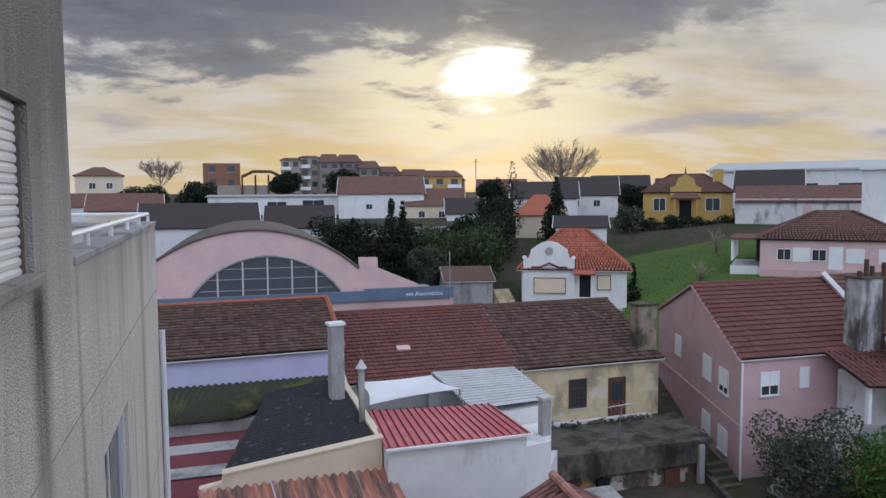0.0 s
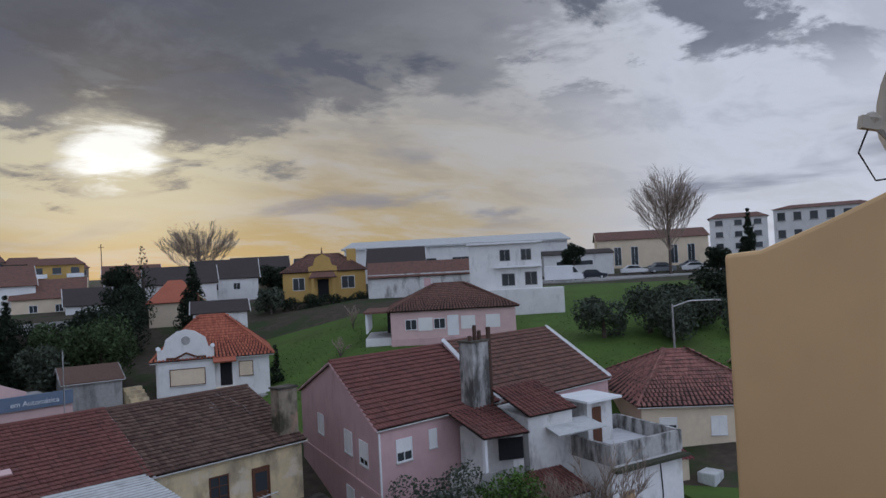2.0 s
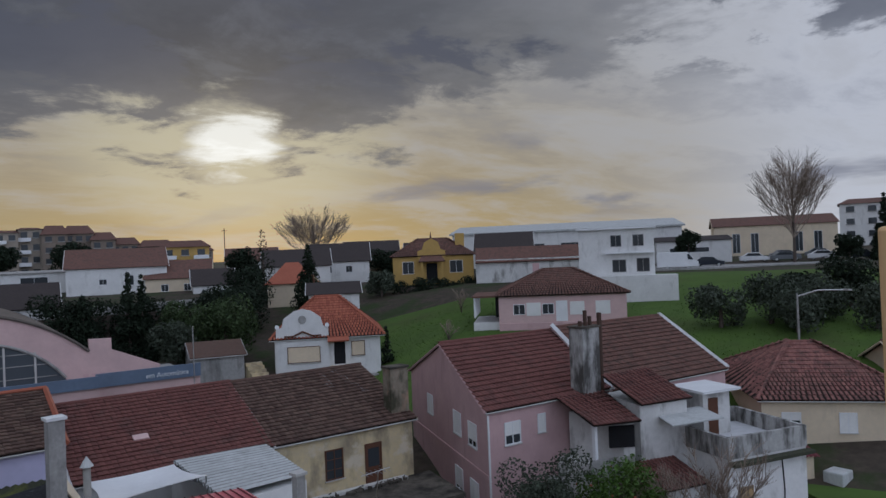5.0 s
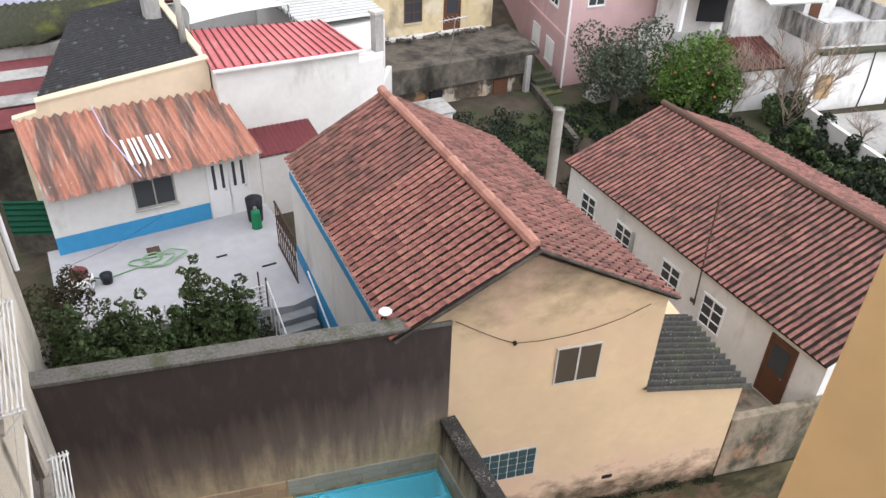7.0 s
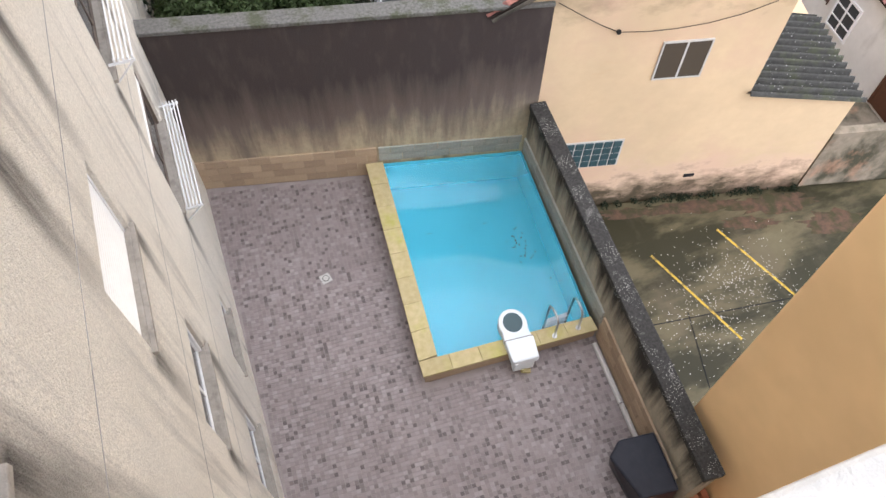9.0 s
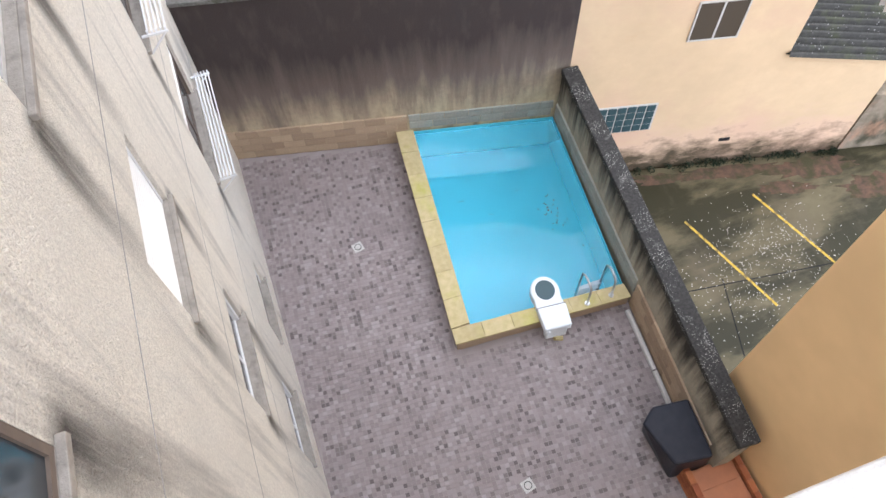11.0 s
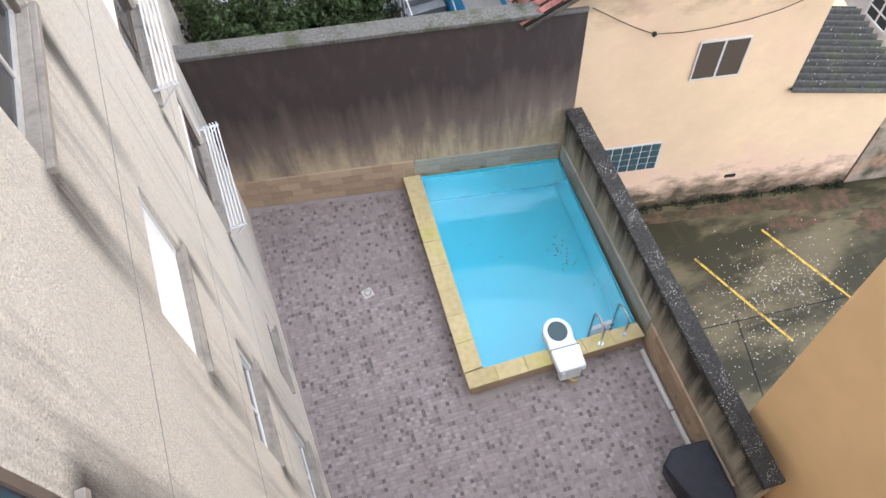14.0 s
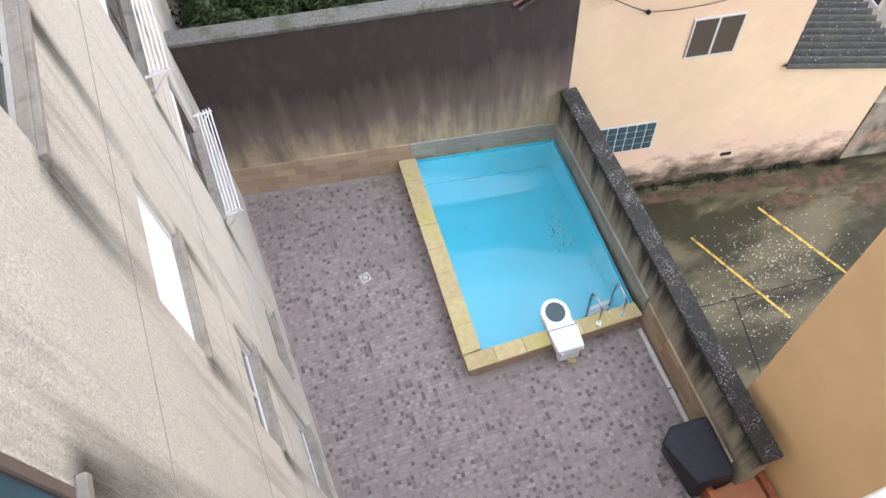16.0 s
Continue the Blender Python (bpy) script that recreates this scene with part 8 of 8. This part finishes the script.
blocks("yellow_apartment_block", "yellow apartment block with white balconies", (39.9, 144.9), (48.4, 142.3), 10, 9, 16.4, M_MANSION, 3, 3, M_ROOFBROWN, 1.4, True)
blocks("red_brick_block", "square red brick block with an arched roof terrace", (-2.2, 180.4), (6.2, 180.3), 9, 11, 20.4, M_FARBRICK, 3, 2)
blocks("white_apartment_block", "white apartment block beyond the car park", (145.5, 68), (150, 58), 12, 10, 19.4, M_WHITE, 4, 3, M_ROOFBROWN, 1.2)
blocks("white_apartment_block", "long white apartment block beyond the trees", (150.5, 57), (154.5, 40), 12, 10, 20.4, M_WHITE, 3, 6, M_ROOFBROWN, 1.0)
ar_ = thing("roof_pergola", "dark arched pergola on the far roof", "pergola")
part("beam", Shape().tube([(6.5, 178, 17.2), (9, 178, 18.4), (13, 178, 18.4), (16, 178, 17.0)], 0.4, 6), M_WOOD, ar_)
for x in (6.5, 9.5, 12.5, 15.8):
    part("post", Shape().box(x - 0.2, x + 0.2, 177.8, 178.2, 12, 17.6), M_WOOD, ar_)
part("deck", Shape().box(-6, 17, 178.3, 190, 12, 15.2), M_BEIGE, ar_)


# ---- vehicles on the hill road ----
def car(label, x, y, z, turn, mat, van=False):
    h = thing("van" if van else "parked_car", label, "van" if van else "car", "" if van else "parked cars")
    m = pose(x, y, z, 0, 0, turn)
    if van:
        o = [(-2.7, 0.35), (2.7, 0.35), (2.75, 1.05), (2.2, 1.25), (1.6, 2.2), (1.2, 2.35), (-2.6, 2.4), (-2.75, 2.0)]
        g = [(1.35, 1.35), (2.1, 1.3), (1.55, 2.1), (1.3, 2.1)]
    else:
        o = [(-2.1, 0.3), (2.1, 0.3), (2.15, 0.75), (1.2, 0.92), (0.6, 1.4), (-0.9, 1.45), (-1.6, 0.98), (-2.12, 0.9)]
        g = [(-1.4, 0.98), (1.05, 0.95), (0.55, 1.34), (-0.88, 1.38)]
    part("body", Shape().extrude(o, 1.75, m @ pose(0, -0.87, 0)), mat, h, bevel=0.06)
    part("side_glass", Shape().extrude(g, 1.79, m @ pose(0, -0.895, 0)), M_GLASS, h)
    for wx in (-1.35, 1.35):
        for wy in (-0.85, 0.65):
            w = part("wheel", Shape().tube([m @ Vector((wx, wy, 0.32)), m @ Vector((wx, wy + 0.2, 0.32))], 0.32, 14), M_CABLE, h)
            part("rim", Shape().tube([m @ Vector((wx, wy - 0.02, 0.32)), m @ Vector((wx, wy + 0.22, 0.32))], 0.18, 10), M_STEEL, w)


M_CARGREY = material("grey_car_paint", (0.18, 0.19, 0.2), None, 5, 0.35, 0.0)
M_CARDARK = material("dark_car_paint", (0.03, 0.035, 0.045), None, 5, 0.3, 0.0)
car("white panel van parked on the hill road", 86.0, 62.3, 9.5, -52, M_WHITEPAINT, True)
for k, (x, y, mt, lb) in enumerate(((93, 62, M_CARDARK, "dark car parked by the hall"), (104, 61.5, M_WHITEPAINT, "white car parked on the grass edge"), (106, 57.8, M_CARGREY, "grey car parked on the grass edge"), (108.3, 53.2, M_WHITEPAINT, "white saloon parked on the grass edge"), (110, 48.8, M_CARDARK, "dark car parked on the grass edge"), (111, 60.5, M_CARGREY, "grey car in the second row"), (113, 56, M_CARGREY, "grey car in the second row"))):
    car(lb, x, y, ground_height(x, y) + 0.05, -60 + 6 * (k % 3), mt)
fixed("road", Shape().prism([(80, 66), (86, 58), (112, 44), (122, 50), (112, 66), (90, 74)], 8.8, 9.72), M_GREYCONC, "hill road and car park")

# ---- trees of the hill ----
fan_tree("tall bare poplar by the road", (102.2, 54.3, 9.6), 15.6, 4.6, 91, 60, 0.2, 0.024)
fan_tree("wide bare plane tree on the skyline", (67.2, 134.7, 11.0), 12.4, 7.4, 92, 80, 0.12, 0.026)
fan_tree("bare tree on the skyline", (-9, 140, 12.5), 7.0, 4.2, 93, 34, 0.2, 0.032)
bare_tree("bare shrub in the meadow", (37.0, 50.0, 4.6), 3.2, 0.7, 94, 0.08)
bare_tree("bare bush on the villa slope", (44.3, 57.5, 6.3), 3.6, 0.8, 95, 0.09)
leafy_tree("cypress", "dark cypress by the road", (109.3, 45.2, 9.7), 9.4, 1.8, M_LEAFDARK, 96, 6000, 0.2, True)
leafy_tree("cypress", "dark conifer behind the villa", (37.3, 76.6, 7.5), 7.2, 2.0, M_LEAFDARK, 97, 5000, 0.17, True)
leafy_tree("conifer", "thin ragged conifer on the skyline", (35.6, 85.5, 7.5), 9.4, 2.6, M_LEAFDARK, 98, 1500, 0.16, True)
for k, (x, y, h, r, mt) in enumerate((
    (23.0, 64.3, 5.6, 3.4, M_LEAF), (21.0, 66.5, 6.0, 3.0, M_LEAF),
    (25.5, 71, 5.6, 3.4, M_LEAFDARK), (28.5, 76, 4.6, 3.4, M_LEAFDARK), (31.0, 80, 6.0, 2.6, M_LEAFDARK), (18.6, 64.0, 4.6, 2.0, M_OLIVE),
    (47.5, 77.5, 3.2, 1.8, M_OLIVE),
    (52, 34.0, 3.2, 2.4, M_OLIVE), (55, 31.5, 3.6, 2.6, M_OLIVE), (58.5, 29.5, 3.8, 2.8, M_OLIVE), (53.5, 28.6, 3.2, 2.2, M_OLIVE), (61, 33.0, 3.0, 2.4, M_LEAFDARK), (64, 29.5, 4.0, 2.6, M_LEAFDARK),
    (67, 26, 4.0, 2.8, M_LEAFDARK), (57, 24.5, 3.4, 2.4, M_OLIVE), (62, 22, 3.6, 2.6, M_OLIVE), (85, 67, 6.0, 1.6, M_LEAFDARK), (94, 66, 6.5, 1.9, M_LEAFDARK), (106, 48.5, 3.6, 2.0, M_LEAFDARK),
    (25, 150, 7, 4, M_LEAFDARK), (15, 165, 6, 4, M_LEAFDARK), (-3, 128, 5, 4, M_LEAFDARK), (-10, 120, 4, 4, M_LEAFDARK), (45, 116, 5, 3, M_LEAFDARK), (62, 100, 4, 3, M_LEAFDARK), (74, 70, 2.6, 2.0, M_LEAFDARK))):
    z = ground_height(x, y)
    lb = "silvery olive bush on the slope" if mt is M_OLIVE else ("dark evergreen tree on the hill" if mt is M_LEAFDARK else "green broadleaf tree by the workshop")
    nm = "olive_bush" if mt is M_OLIVE else "evergreen_tree" if mt is M_LEAFDARK else "broadleaf_tree"
    leafy_tree(nm, lb, (x, y, z), h, r, mt, 200 + k, int(1500 + 300 * r * r), 0.07 + 0.0013 * math.hypot(x, y))
mh = thing("clipped_hedge", "dark clipped hedge in front of the mustard villa", "hedge")
mr_h = random.Random(99)
part("leaves", leaf_cloud([(49.2 + 10.6 * u_, 76.6 - 7.4 * u_ + mr_h.uniform(-0.5, 0.5), 8.1 + 1.5 * mr_h.random(), mr_h.uniform(0.5, 0.75)) for u_ in [mr_h.random() for _ in range(70)]], 12000, 0.13, 98), M_LEAFDARK, mh)
part("stems", Shape().box(0, 12.6, -0.3, 0.3, 7.0, 9.0, axes((49.2, 76.6), (59.6, 69.3))), M_BARK, mh)
hg = thing("ivy_hedge", "tall dark ivy-grown hedge behind the workshop", "hedge")
hr, hc = random.Random(314), []
for k in range(120):
    u = hr.random()
    hc.append((9.0 + 16.5 * u, 71.5 + hr.uniform(-1.2, 1.2), 3.8 + (6.1 - 1.2 * u) * hr.random() ** 0.7, hr.uniform(0.7, 1.25)))
part("leaves", leaf_cloud(hc, 26000, 0.15, 315), M_LEAFDARK, hg)
part("stems", Shape().prism([(9.0, 71.2), (25.0, 71.2), (25.0, 71.9), (9.0, 71.9)], 2.5, 8.6), M_BARK, hg, "tangle of dark stems")
for x, y, h_, r_ in ((16.2, 69.6, 8.2, 1.7), (17.4, 69.9, 7.9, 1.5), (12.6, 70.2, 6.2, 2.2)):
    leafy_tree("conifer", "dark drooping conifer in front of the hedge", (x, y, ground_height(x, y)), h_, r_, M_LEAFDARK, int(x * 10), 5200, 0.16, True)
fixed("wall_terraces", Shape().box(0, 30, 0, 0.5, 2, 8.8, axes((5, 82), (32, 88))), M_GREYCONC, "old ivy-grown retaining wall")
lamp = thing("street_lamp", "grey street lamp with a curved arm", "street lamp")
part("pole", Shape().tube([(48.8, 26.1, 2.5), (48.8, 26.1, 9.2)], 0.1, 8, taper=0.6), M_GREYCONC, lamp)
part("arm", Shape().tube([(48.8, 26.1, 9.0), (49.4, 25.0, 9.4), (50.2, 23.6, 9.4)], 0.05, 6), M_STEEL, lamp)
part("head", Shape().box(-0.15, 0.15, -0.4, 0.3, 0, 0.12, pose(50.2, 23.5, 9.34, 0, 0, -30)), M_GREYCONC, lamp, bevel=0.03)
pm = thing("radio_mast", "thin lattice mast on the skyline", "mast")
part("mast", Shape().tube([(54.9, 151.6, 10), (54.9, 151.6, 20.4)], 0.09, 5), M_RUST, pm)
part("crossbar", Shape().tube([(54.3, 151.6, 19.8), (55.5, 151.6, 19.8)], 0.05, 5), M_RUST, pm)
ow = thing("overhead_wire", "yellowish wire running up to the villa pole", "wire")
part("wire", Shape().tube([(34.0, 57.5, 5.2), (35.5, 66, 9.0), (36.6, 74, 11.0)], 0.04, 4), M_OLDYELLOW, ow)
part("pole", Shape().tube([(36.6, 74, 6), (36.6, 74, 11.2)], 0.1, 6), M_WOOD, ow)

# meadow sheets just over the ground
def meadow(th0, th1, r0, r1, label):
    s, na, nr = Shape(), 24, 24
    for i in range(na + 1):
        for j in range(nr + 1):
            th = math.radians(th0 + (th1 - th0) * i / na)
            r = r0 + (r1 - r0) * j / nr
            x, y = r * math.sin(th), r * math.cos(th)
            s.v.append((x, y, ground_height(x, y) + 0.09))
    for i in range(na):
        for j in range(nr):
            k = i * (nr + 1) + j
            s.f.append((k, k + 1, k + nr + 2, k + nr + 1))
    fixed("ground_meadow", s, M_MEADOW, label, smooth=True)


meadow(48, 72, 46, 96, "green meadow sloping up to the road")
meadow(29, 48.5, 49, 80, "green meadow below the mustard villa")

# meadow grass tufts
gr = Shape()
rg = random.Random(17)
n_ = 0
while n_ < 16000:
    if rg.random() < 0.55:
        th, r = math.radians(rg.uniform(50, 70)), rg.uniform(52, 84)
    else:
        th, r = math.radians(rg.uniform(29, 42)), rg.uniform(50, 76)
    x, y = r * math.sin(th), r * math.cos(th)
    z = ground_height(x, y)
    a, hh, w = rg.uniform(0, 6.28), rg.uniform(0.05, 0.2), rg.uniform(0.06, 0.16)
    k = len(gr.v)
    gr.v += [(x - w * math.cos(a), y - w * math.sin(a), z - 0.05), (x + w * math.cos(a), y + w * math.sin(a), z - 0.05), (x + 0.1 * math.sin(a), y + 0.1 * math.cos(a), z + hh)]
    gr.f.append((k, k + 1, k + 2))
    n_ += 1
tagged(part("meadow_grass", gr, M_GRASS), "bright green winter grass on the slope", "grass", "", "stuff")


# ---- terrace mosaic: single tiles in the middle, the rest joined ----
def mosaic():
    floor = bpy.data.objects["floor"]
    rnd2 = random.Random(23)
    t = 0.076
    unit = Shape().box(-t / 2 + 0.004, t / 2 - 0.004, -t / 2 + 0.004, t / 2 - 0.004, -0.006, 0.0)
    me = mesh_of("floor_tile", unit, M_TILEPIECE)
    rest = Shape()
    m0 = pose(-1.12, 10.7, 0, 0, 0, -4)
    count = 0
    for j in range(1, 142):
        for i in range(-10, 90):
            p = m0 @ Vector((i * t, -j * t, 0))
            x, y = p.x, p.y
            if x < -1.25 or x > 4.86 + (y - 1.6) * 0.05:
                continue
            if y > 10.62 - (x + 1.12) * 0.245:
                continue
            left = 1.6 + (y - 5.0) * 0.1
            if y > 4.82 + 0.05 and x > left - 0.02:
                continue
            m = Matrix.Translation((0, 0, rnd2.uniform(-0.0012, 0.0012))) @ Matrix.Translation(p) @ Matrix.Rotation(radians(-4), 4, "Z")
            if 2.6 < y < 4.6 and 1.9 < x < 3.4 and count < 300:
                ob = new("floor_tile", me)
                ob.matrix_local = m
                ob.parent = floor
                count += 1
            else:
                rest.add(unit.v, unit.f, m)
    ob = part("floor_tiles", rest, M_TILE, floor)
    ob["kind"] = "stuff"


mosaic()
